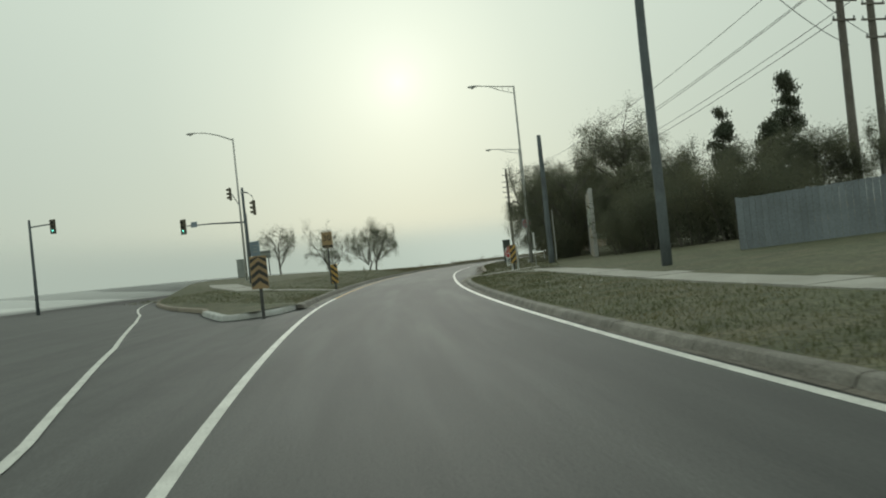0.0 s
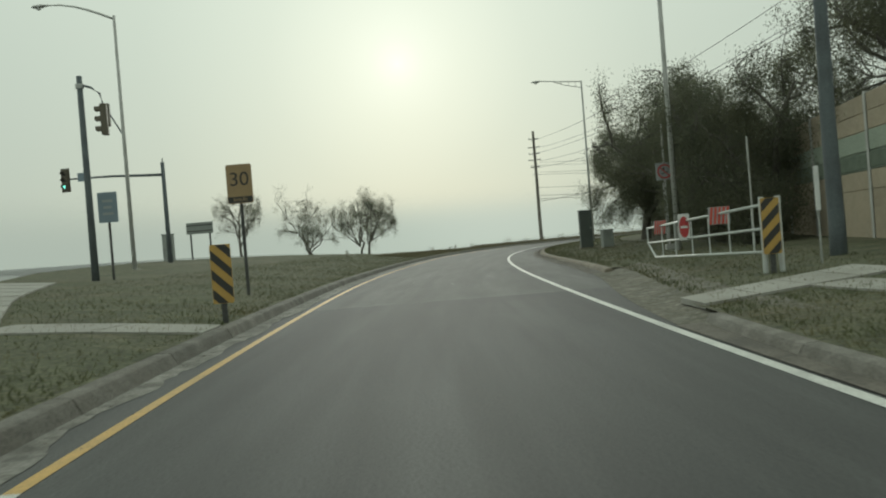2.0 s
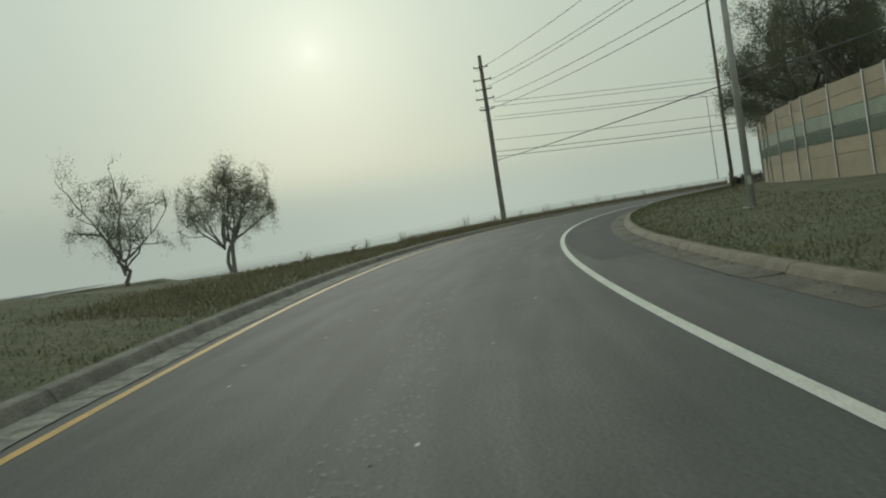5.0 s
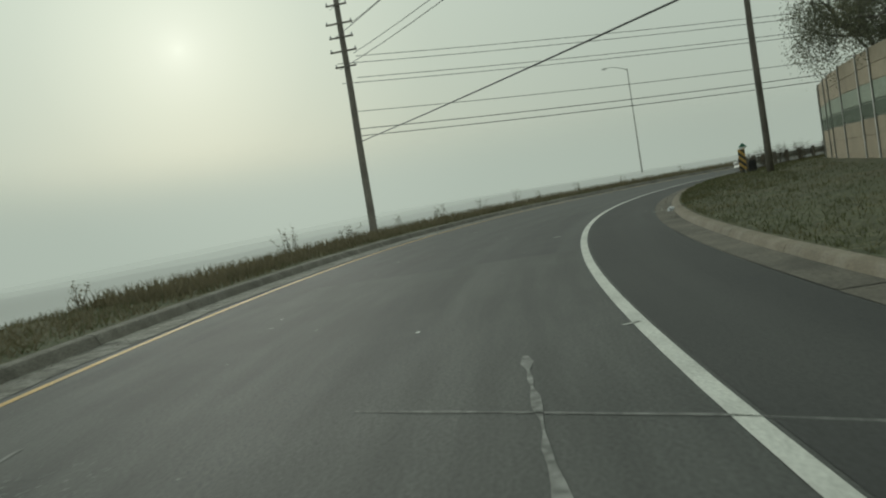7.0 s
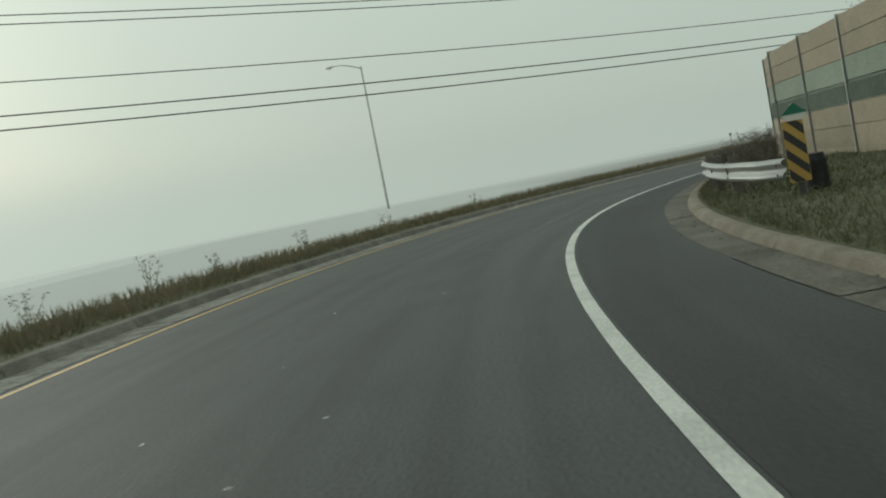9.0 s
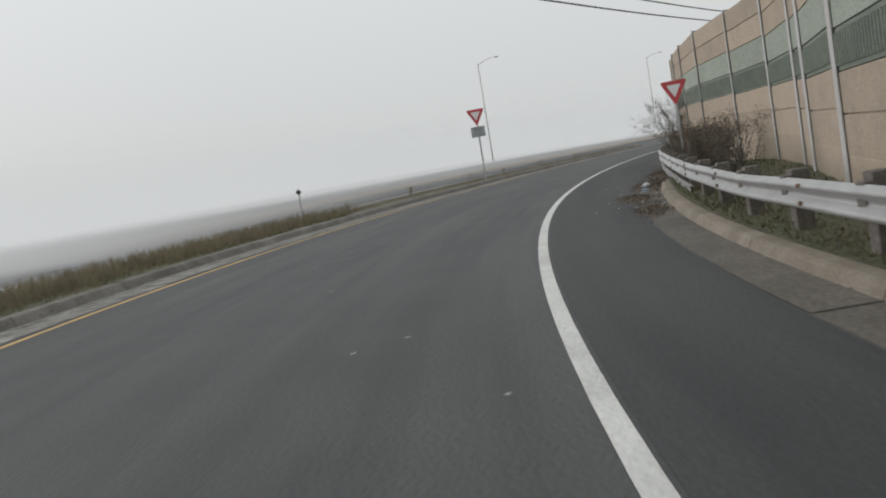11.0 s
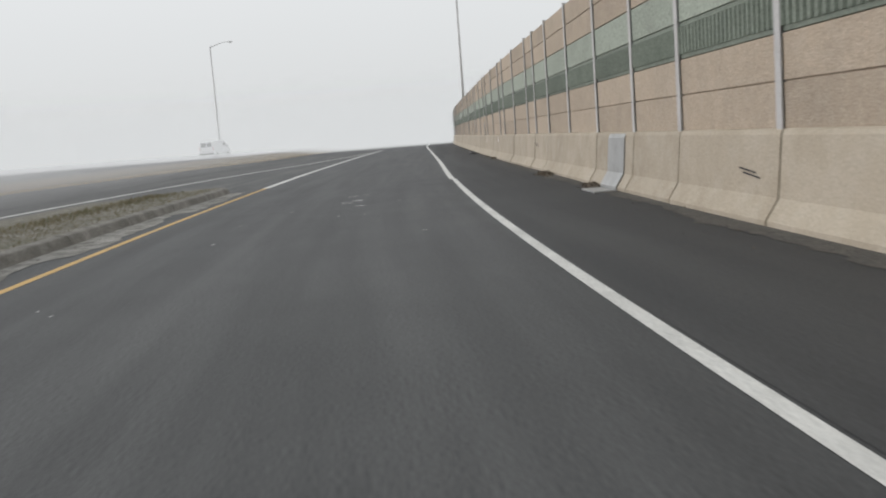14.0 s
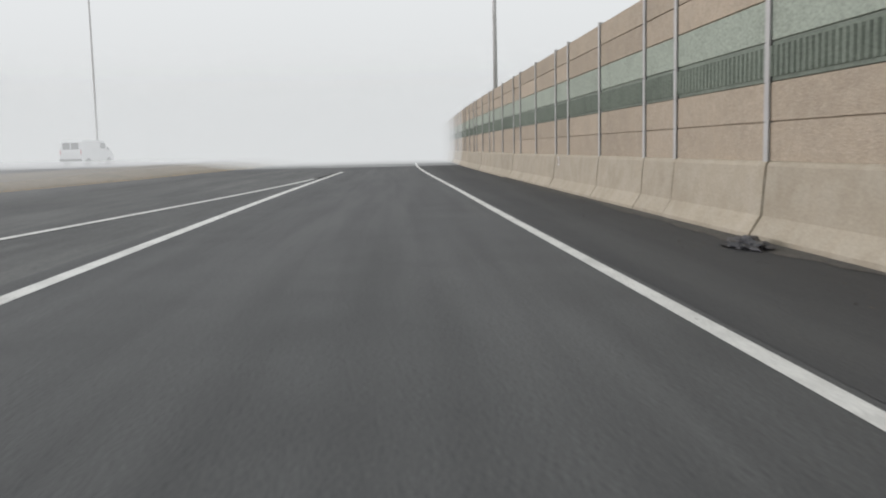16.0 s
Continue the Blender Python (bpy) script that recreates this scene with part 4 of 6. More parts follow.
def street_lamp(m, height, arm, rise, label, pole_mat=POST_GREY, radius=0.10, truss=False):
    """A steel lamp: pole on a base plate, arm to the left, flat cobra head."""
    t = thing("street_lamp", m, label, "street lamp", "street lamps along the ramp")
    part("pole", tube([(0, 0, -0.3), (0, 0, height * 0.5), (0, 0, height)], [radius, radius * 0.8, radius * 0.6], 14), pole_mat, t, soft=True)
    base = box(0.42, 0.42, 0.05, 0, 0, -0.02, bevel=0.01)
    part("base_plate", base, pole_mat, t)
    if truss:
        pts = [(0, 0, height - 0.05), (-arm * 0.55, 0, height + rise * 0.4), (-arm, 0, height + rise)]
        a = tube(pts, 0.035, 8)
        tube([(0, 0, height - 0.5), (-arm * 0.4, 0, height - 0.2), (-arm * 0.7, 0, height + rise * 0.5)], 0.025, 8, a)
        for k in (0.15, 0.32, 0.5):
            tube([(-arm * k, 0, height - 0.5 + 0.85 * k), (-arm * k, 0, height + rise * 0.75 * k)], 0.015, 6, a)
    else:
        pts = [(0, 0, height - 0.15)] + [(-arm * f, 0, height - 0.15 + (rise + 0.15) * math.sin(f * math.pi / 2)) for f in (0.2, 0.4, 0.6, 0.8, 1.0)]
        a = tube(pts, [0.05, 0.05, 0.045, 0.04, 0.035, 0.03], 8)
    part("arm", a, pole_mat, t, soft=True)
    z = height + rise
    head = tube([(-arm + 0.05, 0, z), (-arm - 0.10, 0, z), (-arm - 0.30, 0, z - 0.01), (-arm - 0.62, 0, z - 0.02), (-arm - 0.75, 0, z - 0.01)], [0.05, 0.09, 0.14, 0.12, 0.03], 12)
    bmesh.ops.scale(head, vec=(1, 1, 0.6), verts=head.verts, space=Matrix.Translation((0, 0, -z)))
    h = part("lamp_head", head, pole_mat, t, soft=True)
    lens = tube([(-arm - 0.28, 0, z - 0.05), (-arm - 0.42, 0, z - 0.09), (-arm - 0.56, 0, z - 0.05)], [0.05, 0.10, 0.04], 10)
    part("lens", lens, SIGN_WHITE, h, "clouded glass lens", soft=True)
    part("hand_hole_cover", box(0.10, 0.012, 0.22, 0, -radius * 0.98, 0.6, bevel=0.004), pole_mat, t)
    return t


street_lamp(place(70.8, -14.6), 11.3, 3.0, 0.75, "tall grey steel street lamp with curved arm on grass island")
street_lamp(place(62.4, 7.6), 12.1, 2.4, 0.25, "tall grey street lamp with a braced arm beside the trees", truss=True)
street_lamp(place(100.0, 6.05), 11.8, 2.9, 0.30, "tall grey street lamp with braced arm on inner verge", truss=True)
p_lampF = pose(70.4, 182.9, -1.3, 0, 0, -60)
street_lamp(p_lampF, 12.6, 2.2, 0.5, "slim grey street lamp beyond the outer verge")
street_lamp(facing(301.0, 5.2, 0.0), 14.0, 2.6, 0.3, "tall grey lamp pole standing behind the noise wall", radius=0.13)
street_lamp(facing(272.0, -31.5, 0.0, 180), 13.0, 2.2, 0.4, "tall slim lamp pole across the motorway")
street_lamp(facing(332.0, -25.4, 0.3, 180), 14.0, 2.2, 0.4, "tall slim lamp pole across the motorway")

utility_pole(place(25.6, 8.15), 15.0, 0.155, POLE_CONCRETE, "thick blue-grey pole standing behind the footpath", name="tall_pole")
utility_pole(place(49.6, 7.9), 7.0, 0.17, POLE_CONCRETE, "short blue-grey pole before the trees", name="short_pole")
utility_pole(place(139.1, 5.6), 12.5, 0.13, WOOD, "grey-brown wooden pole on the inner verge of the bend", name="wooden_pole")
ARMS = ((10.6, 0.7), (11.6, 0.9), (12.5, 0.8), (13.4, 0.9), (14.6, 0.7))
utility_pole(pose(34.0, 158.9, -1.3, 0, 0, -30), 17.0, 0.27, WOOD, "tall weathered power pole with many cross arms", "power poles", [(z + 1.2, w) for z, w in ARMS])
utility_pole(pose(27.3, 43.0, 0.4, 0, 0, 10), 17.5, 0.25, WOOD, "tall weathered power pole behind the trees", "power poles", ARMS)
utility_pole(pose(32.2, 47.8, 0.4, 0, 0, 10), 18.5, 0.27, WOOD, "tall weathered power pole behind the trees", "power poles", ARMS)
utility_pole(pose(29.2, 43.8, 0.4, 0, 0, 10), 4.6, 0.12, WOOD_DARK, "short dark stub pole beside the power poles", "power poles", name="stub_pole")
utility_pole(pose(117.7, 144.0, 0.2, 0, 0, -20), 11.8, 0.20, WOOD, "weathered power pole standing behind the noise wall", "power poles", [(z - 3.6, w) for z, w in ARMS])


def cable(a, b, sag, r=0.022, label="dark overhead power cable sagging between poles"):
    a, b = Vector(a), Vector(b)
    pts = [a.lerp(b, k / 20) - Vector((0, 0, sag * 4 * (k / 20) * (1 - k / 20))) for k in range(21)]
    return tagged(part("power_cable", tube(pts, r, 5), WIRE), label, "cable", "power cables")


for z, side in ((9.5, -0.5), (9.8, 0.6), (10.8, -0.6), (11.2, 0.7), (7.6, 0.2)):
    cable((34.0 + side, 158.9, z), (117.7 + side, 144.0, z), 1.1, 0.02)
cable((34.2, 158.8, 6.45), (117.7, 144.0, 6.6), 1.0, 0.026)
cable((34.2, 158.9, 6.0), (117.7, 144.2, 6.2), 1.0, 0.026)
for z, side in ((10.4, -0.5), (11.4, 0.6), (12.4, -0.6), (13.3, 0.7), (14.3, -0.5)):
    cable((34.0 + side, 158.9, z), (27.3 + side, 43.0, z + 0.6), 2.0, 0.02)
cable((34.0, 158.8, 5.6), (27.0, 43.2, 5.4), 0.5, 0.03)
cable((27.6, 43.0, 9.8), (9.5, 24.6, 12.5), 0.8, 0.018)
cable((32.4, 47.8, 11.0), (9.5, 24.6, 13.5), 0.8, 0.018)


# ---- signs ----
def sign_post(t, z, w=0.06, mat=STEEL, lean=0.0):
    b = box(w, 0.035, z + 0.4, 0, 0.03, -0.4)
    return part("post", b, mat, t)


def stripes(w, h, z0, n, slope, t, parent, mat=SIGN_BLACK):
    """Slanting stripes cut to a board w by h."""
    band = (h + w * abs(slope)) / (2 * n)
    for k in range(n + 1):
        lo = -w * abs(slope) / 2 + 2 * band * k - band * 0.5
        poly = []
        steps = 8
        for i in range(steps + 1):
            x = -w / 2 + w * i / steps
            poly.append((x, min(h, max(0, lo + (x + w / 2) * slope + (w * abs(slope) if slope < 0 else 0)))))
        top = []
        for i in range(steps, -1, -1):
            x = -w / 2 + w * i / steps
            top.append((x, min(h, max(0, lo + band + (x + w / 2) * slope + (w * abs(slope) if slope < 0 else 0)))))
        bm = bmesh.new()
        low = [bm.verts.new((x, -t, z0 + z)) for x, z in poly]
        up = [bm.verts.new((x, -t, z0 + z)) for x, z in top[::-1]]
        made = 0
        for i in range(steps):
            if up[i].co.z - low[i].co.z > 1e-4 or up[i + 1].co.z - low[i + 1].co.z > 1e-4:
                bm.faces.new((low[i], low[i + 1], up[i + 1], up[i]))
                made += 1
        if made:
            part("stripe", bm, mat, parent, "black stripe" if mat is SIGN_BLACK else "")
        else:
            bm.free()


def hazard_board(m, w, h, z0, slope, label, post_h=None):
    t = thing("hazard_marker", m, label, "road sign", "striped hazard boards")
    sign_post(t, post_h or z0 + h - 0.1, 0.09, WOOD_DARK)
    b = part("board", plate(rounded(w, h, 0.025, 0, z0 + h / 2), 0.012), SIGN_YELLOW, t, "faded yellow striped board")
    stripes(w - 0.012, h - 0.012, z0 + 0.006, 4, slope, 0.0085, b)
    return t


def chevron_board(m, w, h, z0):
    t = thing("chevron_sign", m, "weathered amber board with dark upward chevrons on the island nose", "road sign")
    sign_post(t, z0 + h - 0.1, 0.09, WOOD_DARK)
    b = part("board", plate(rounded(w, h, 0.035, 0, z0 + h / 2), 0.014), SIGN_AMBER, t)
    n, band = 4, h / 8.0
    for k in range(n):
        lo = z0 + 0.05 + k * band * 1.95
        bm = bmesh.new()
        half, up = w / 2 - 0.012, 0.17
        for sx in (-1, 1):
            q = [(0, lo + up), (sx * half, lo), (sx * half, lo + band), (0, lo + up + band)]
            q = [(x, min(z, z0 + h - 0.012)) for x, z in q]
            vs = [bm.verts.new((x, -0.0095, z)) for x, z in q]
            bm.faces.new(vs if sx > 0 else vs[::-1])
        part("chevron", bm, SIGN_BLACK, b, "dark chevron")
    part("bolt", tube([(0, -0.012, z0 + h - 0.15), (0, -0.02, z0 + h - 0.15)], 0.012, 8), STEEL, t)
    return t


chevron_board(place(26.3, -3.4), 0.49, 0.94, 0.66)
hazard_board(place(46.15, -3.44, 8), 0.33, 0.95, 0.34, -1.0, "yellow and black striped hazard board at the island kerb")
hazard_board(place(46.9, 5.68), 0.31, 0.95, 0.36, 1.0, "yellow and black striped hazard board at the gate's end")
hazard_board(facing(145.2, 3.92, 0.0), 0.29, 0.88, 0.32, -1.0, "yellow and black striped hazard board at the rail end")


def speed_sign(m):
    t = thing("speed_sign", m, "weathered amber advisory speed sign reading 30 on a thin post", "road sign")
    sign_post(t, 2.9, 0.075, WOOD_DARK)
    b = part("board", plate(rounded(0.61, 0.93, 0.05, 0, 2.66), 0.014), SIGN_AMBER, t)
    part("band", plate([(-0.29, 2.215), (0.29, 2.215), (0.29, 2.36), (-0.29, 2.36)], 0.004, None), SIGN_BLACK, b, "dark band under the number").location = (0, -0.010, 0)
    lettering("30", 0.46, 0, -0.0105, 2.76, SIGN_BLACK, b, wide=1.05)
    lettering("km/h", 0.15, 0, -0.0145, 2.292, SIGN_AMBER, b, wide=1.1)
    return t


speed_sign(place(53.0, -4.62))


def yield_sign(m, top, side, label, tab=False, group="yield signs"):
    t = thing("yield_sign", m, label, "road sign", group)
    sign_post(t, top - 0.1, 0.07, STEEL)
    h = side * 0.866
    tri = [(-side / 2, top), (0, top - h), (side / 2, top)]

    def ring(k, y):
        cz = top - h / 3
        out = []
        for i, (x, z) in enumerate(tri):
            v = Vector((x * k, 0, cz + (z - cz) * k))
            a = Vector((tri[i - 1][0] * k, 0, cz + (tri[i - 1][1] - cz) * k))
            c = Vector((tri[(i + 1) % 3][0] * k, 0, cz + (tri[(i + 1) % 3][1] - cz) * k))
            r = 0.09 * k
            p, q = v + (a - v).normalized() * r, v + (c - v).normalized() * r
            out += [p, p.lerp(v, 0.55).lerp(q.lerp(v, 0.55), 0.5), q]
        return [(o.x, o.z) for o in out]
    b = part("plate", plate(ring(1.0, 0), 0.012), SIGN_RED, t, "red border")
    part("centre", plate(ring(0.52, 0), 0.003), SIGN_WHITE, b, "white centre").location = (0, -0.009, 0)
    if tab:
        mid = top - h - 0.28
        k = part("tab", plate(rounded(0.70, 0.50, 0.03, 0.0, mid), 0.010), SIGN_GREY, t, "grey-white plate with dark words")
        lettering("YIELD", 0.19, 0, -0.0065, mid + 0.115, SIGN_BLUE_DARK, k, wide=0.95)
        lettering("C\u00c9DEZ", 0.19, 0, -0.0065, mid - 0.125, SIGN_BLUE_DARK, k, wide=0.95)
        part("rule", plate([(-0.24, mid - 0.006), (0.24, mid - 0.006), (0.24, mid + 0.006), (-0.24, mid + 0.006)], 0.002), SIGN_BLUE_DARK, k).location = (0, -0.007, 0)
    return t


yield_sign(facing(206.0, -5.6, 0.15), 3.42, 0.93, "red and white yield sign with worded plate on grass strip", True)
yield_sign(facing(189.2, 3.98, 0.0, -22), 2.44, 0.80, "red and white yield sign on post by guard rail")


def diamond_marker(m, label, mat, size, top):
    t = thing("marker_post", m, label, "marker post")
    part("post", box(0.05, 0.02, top - size * 0.4 + 0.3, 0, 0.02, -0.3), STEEL, t)
    part("diamond", plate([(0, top), (-size / 2, top - size / 2), (0, top - size), (size / 2, top - size / 2)], 0.008), mat, t)
    return t


diamond_marker(facing(192.5, -8.9, 0.05), "small dark diamond marker on a thin post", SIGN_BLACK, 0.22, 1.15)
gm = diamond_marker(facing(145.3, 3.98, 0.0, 3), "green and white diamond sign above the striped board", SIGN_WHITE, 0.36, 1.46)
part("green_half", plate([(0, 1.455), (-0.178, 1.29), (0.178, 1.29)], 0.003), SIGN_GREEN, gm, "green upper half").location = (0, -0.008, 0)


def no_entry_for_walkers(m):
    t = thing("prohibition_sign", m, "square white sign with a red slashed ring", "road sign")
    sign_post(t, 4.4, 0.06, POST_GREY)
    b = part("plate", plate(rounded(0.60, 0.60, 0.04, 0, 2.75), 0.012), SIGN_GREY, t, "faded grey-white plate")
    bm = bmesh.new()
    n = 28
    for k in range(n):
        a, c = 2 * math.pi * k / n, 2 * math.pi * (k + 1) / n
        vs = [bm.verts.new((r * math.cos(q), -0.0085, 2.75 + r * math.sin(q))) for r, q in ((0.20, a), (0.25, a), (0.25, c), (0.20, c))]
        bm.faces.new(vs)
    part("ring", bm, SIGN_RED, b, "red ring")
    slash = plate([(-0.17, 2.93), (-0.19, 2.90), (0.15, 2.57), (0.17, 2.60)], 0.002)
    part("slash", slash, SIGN_RED, b, "red slash").location = (0, -0.0095, 0)
    for x, z, w, h in ((-0.02, 2.82, 0.05, 0.12), (0.05, 2.72, 0.12, 0.04), (-0.06, 2.68, 0.10, 0.03)):
        part("pictogram_bar", plate([(x - w / 2, z - h / 2), (x + w / 2, z - h / 2), (x + w / 2, z + h / 2), (x - w / 2, z + h / 2)], 0.002), SIGN_BLACK, b).location = (0, -0.008, 0)
    part("footing", box(0.30, 0.22, 0.26, 0, 0.05, -0.04, bevel=0.02), POST_GREY, t, "pale concrete block at the foot")
    return t


no_entry_for_walkers(place(63.6, 7.55))
for s, d, h in ((71.5, 8.8, 2.6), (67.0, 10.5, 3.0), (58.5, 9.0, 3.2), (76.0, 10.0, 2.4)):
    t = thing("thin_post", place(s, d), "thin pale metal post among the trees", "post", "thin posts under the trees")
    part("shaft", tube([(0, 0, -0.2), (0.01, 0, h * 0.5), (0, 0, h)], 0.03, 8), POST_GREY, t)
    part("cap", tube([(0, 0, h), (0, 0, h + 0.03)], [0.034, 0.02], 8), STEEL, t)
t = thing("reflector_post", place(47.9, 6.9), "white reflector post beside the blue-grey pole", "marker post")
part("blade", box(0.09, 0.02, 0.80, 0, 0, 0.98, bevel=0.006), SIGN_WHITE, t)
part("shaft", box(0.03, 0.03, 1.2, 0, 0.02, -0.1), STEEL, t)


def two_post_board():
    t = thing("board_sign", place(95.0, -22.4, 10), "dark back of a wide board sign on two posts", "road sign")
    for x in (-0.72, 0.72):
        part("post", box(0.11, 0.11, 2.75, x, 0.07, -0.2, bevel=0.008), WOOD_DARK, t)
    b = part("board", box(2.0, 0.03, 0.85, 0, 0, 1.9, bevel=0.006), CABINET, t, "grey-green board back")
    for z in (2.08, 2.5):
        part("batten", box(1.9, 0.03, 0.07, 0, -0.03, z), WOOD_DARK, b)
    c = thing("control_cabinet", place(94.0, -24.4, 10), "dark control cabinet on the bank beside the board sign", "cabinet")
    part("body", box(0.75, 0.5, 2.0, 0, 0, -0.05, bevel=0.02), CABINET, c)
    part("roof", box(0.82, 0.58, 0.06, 0, 0, 1.95, bevel=0.015), CABINET, c)
    part("door", box(0.66, 0.02, 1.75, 0, -0.26, 0.1, bevel=0.008), CABINET, c)


two_post_board()


# ---- traffic signals ----
def signal_head(parent, x, y, z, turn=0.0, lit=None, size=1.0, backplate=True):
    """Three lenses one above another under hoods."""
    body = part("signal_head", box(0.30, 0.20, 1.0, 0, 0, -0.5, bevel=0.03), SIGNAL_BODY, parent)
    body.matrix_local = pose(x, y, z, 0, 0, turn) @ Matrix.Scale(size, 4)
    if backplate:
        part("backplate", box(0.46, 0.015, 1.16, 0, 0.02, -0.58, bevel=0.005), SIGNAL_BODY, body)
    for k in range(3):
        lz = 0.32 - 0.32 * k
        lens = tube([(0, -0.10, lz), (0, -0.112, lz)], [0.10, 0.09], 14)
        glass = part("lens", lens, RUBBER, body, "dark lens")
        if lit == k:
            arrow = plate([(-0.02, lz - 0.075), (0.02, lz - 0.075), (0.02, lz + 0.01), (0.055, lz - 0.02), (0.075, lz), (0, lz + 0.08), (-0.075, lz), (-0.055, lz - 0.02), (-0.02, lz + 0.01)], 0.006)
            part("lit_arrow", arrow, GREEN_LAMP, glass, "lit green arrow").location = (0, -0.118, 0)
        hood = bmesh.new()
        for i in range(8):
            a, c = radians(-20 + 220 * i / 8), radians(-20 + 220 * (i + 1) / 8)
            hood.faces.new([hood.verts.new((0.12 * math.cos(q), yy, lz + 0.12 * math.sin(q))) for q, yy in ((a, -0.10), (c, -0.10), (c, -0.28), (a, -0.28))])
        part("hood", hood, SIGNAL_BODY, body)
    return body


def signals():
    t = thing("traffic_signal", place(59.0, -10.8), "slim grey signal pole with a hooded signal head on a bracket", "traffic signal", "traffic signals")
    part("pole", tube([(0, 0, -0.3), (0, 0, 3), (0, 0, 6.3)], [0.12, 0.10, 0.085], 12), POLE_CONCRETE, t, soft=True)
    part("bracket", tube([(0, 0, 6.05), (0.35, 0, 5.92), (0.6, 0, 5.72), (0.68, 0, 5.36)], 0.035, 8), POLE_CONCRETE, t)
    part("clamp", tube([(0, 0, 5.92), (0, 0, 6.06)], 0.125, 12), STEEL, t)
    signal_head(t, 0.68, 0.0, 4.92, -78, None, 0.95, False)
    p = thing("plate_sign", place(59.6, -10.5), "grey-blue square sign on its own post by the signal pole", "road sign")
    part("post", box(0.07, 0.04, 2.9, 0, 0.03, -0.2), WOOD_DARK, p)
    k = part("plate", plate(rounded(0.62, 0.95, 0.04, 0, 2.3), 0.012), SIGN_BLUE, p)
    for z, w in ((2.5, 0.34), (2.3, 0.26), (2.1, 0.34)):
        part("word_bar", plate([(-w / 2, z - 0.04), (w / 2, z - 0.04), (w / 2, z + 0.04), (-w / 2, z + 0.04)], 0.002), SIGN_GREY, k).location = (0, -0.008, 0)
    # second head on the lamp pole
    q = thing("traffic_signal", place(70.8, -14.6) @ pose(0, 0, 0), "hooded signal head bracketed to the street lamp pole", "traffic signal", "traffic signals")
    part("bracket", tube([(-0.05, 0, 6.05), (-0.35, 0, 6.6), (-0.55, 0, 6.95)], 0.035, 8), POLE_CONCRETE, q)
    signal_head(q, -0.66, 0, 6.95, -78, None, 1.0, False)
    # mast arm with a lit head
    m = thing("traffic_signal", place(84.0, -18.9), "signal mast with a long arm and a lit green arrow", "traffic signal", "traffic signals")
    part("pole", tube([(0, 0, -0.3), (0, 0, 3), (0, 0, 6.1)], [0.15, 0.13, 0.11], 12), POLE_CONCRETE, m, soft=True)
    part("arm", tube([(0, 0, 5.35), (-3.3, 0, 5.55), (-6.5, 0, 5.62)], [0.09, 0.07, 0.045], 10), POLE_CONCRETE, m, soft=True)
    part("finial", tube([(0, 0, 6.1), (0.02, 0, 6.35)], [0.05, 0.03], 8), STEEL, m)
    signal_head(m, -6.25, -0.1, 5.55, 0, 2, 1.25)
    part("street_plate", box(0.62, 0.02, 0.52, -5.15, -0.08, 5.4, bevel=0.01), SIGN_BLUE, m, "plain grey-blue plate")
    # across the junction road
    f = thing("traffic_signal", pose(-22.7, 76.5, 0.0, 0, 0, 0), "far signal mast across the junction road", "traffic signal", "traffic signals")
    part("pole", tube([(0, 0, -0.3), (0, 0, 3), (0, 0, 7.6)], [0.15, 0.13, 0.10], 12), POLE_CONCRETE, f, soft=True)
    part("arm", tube([(0, 0, 7.0), (1.2, 0, 7.1), (1.8, 0, 7.1)], [0.06, 0.05, 0.045], 8), POLE_CONCRETE, f)
    signal_head(f, 1.8, -0.1, 6.9, 0, 2)


signals()


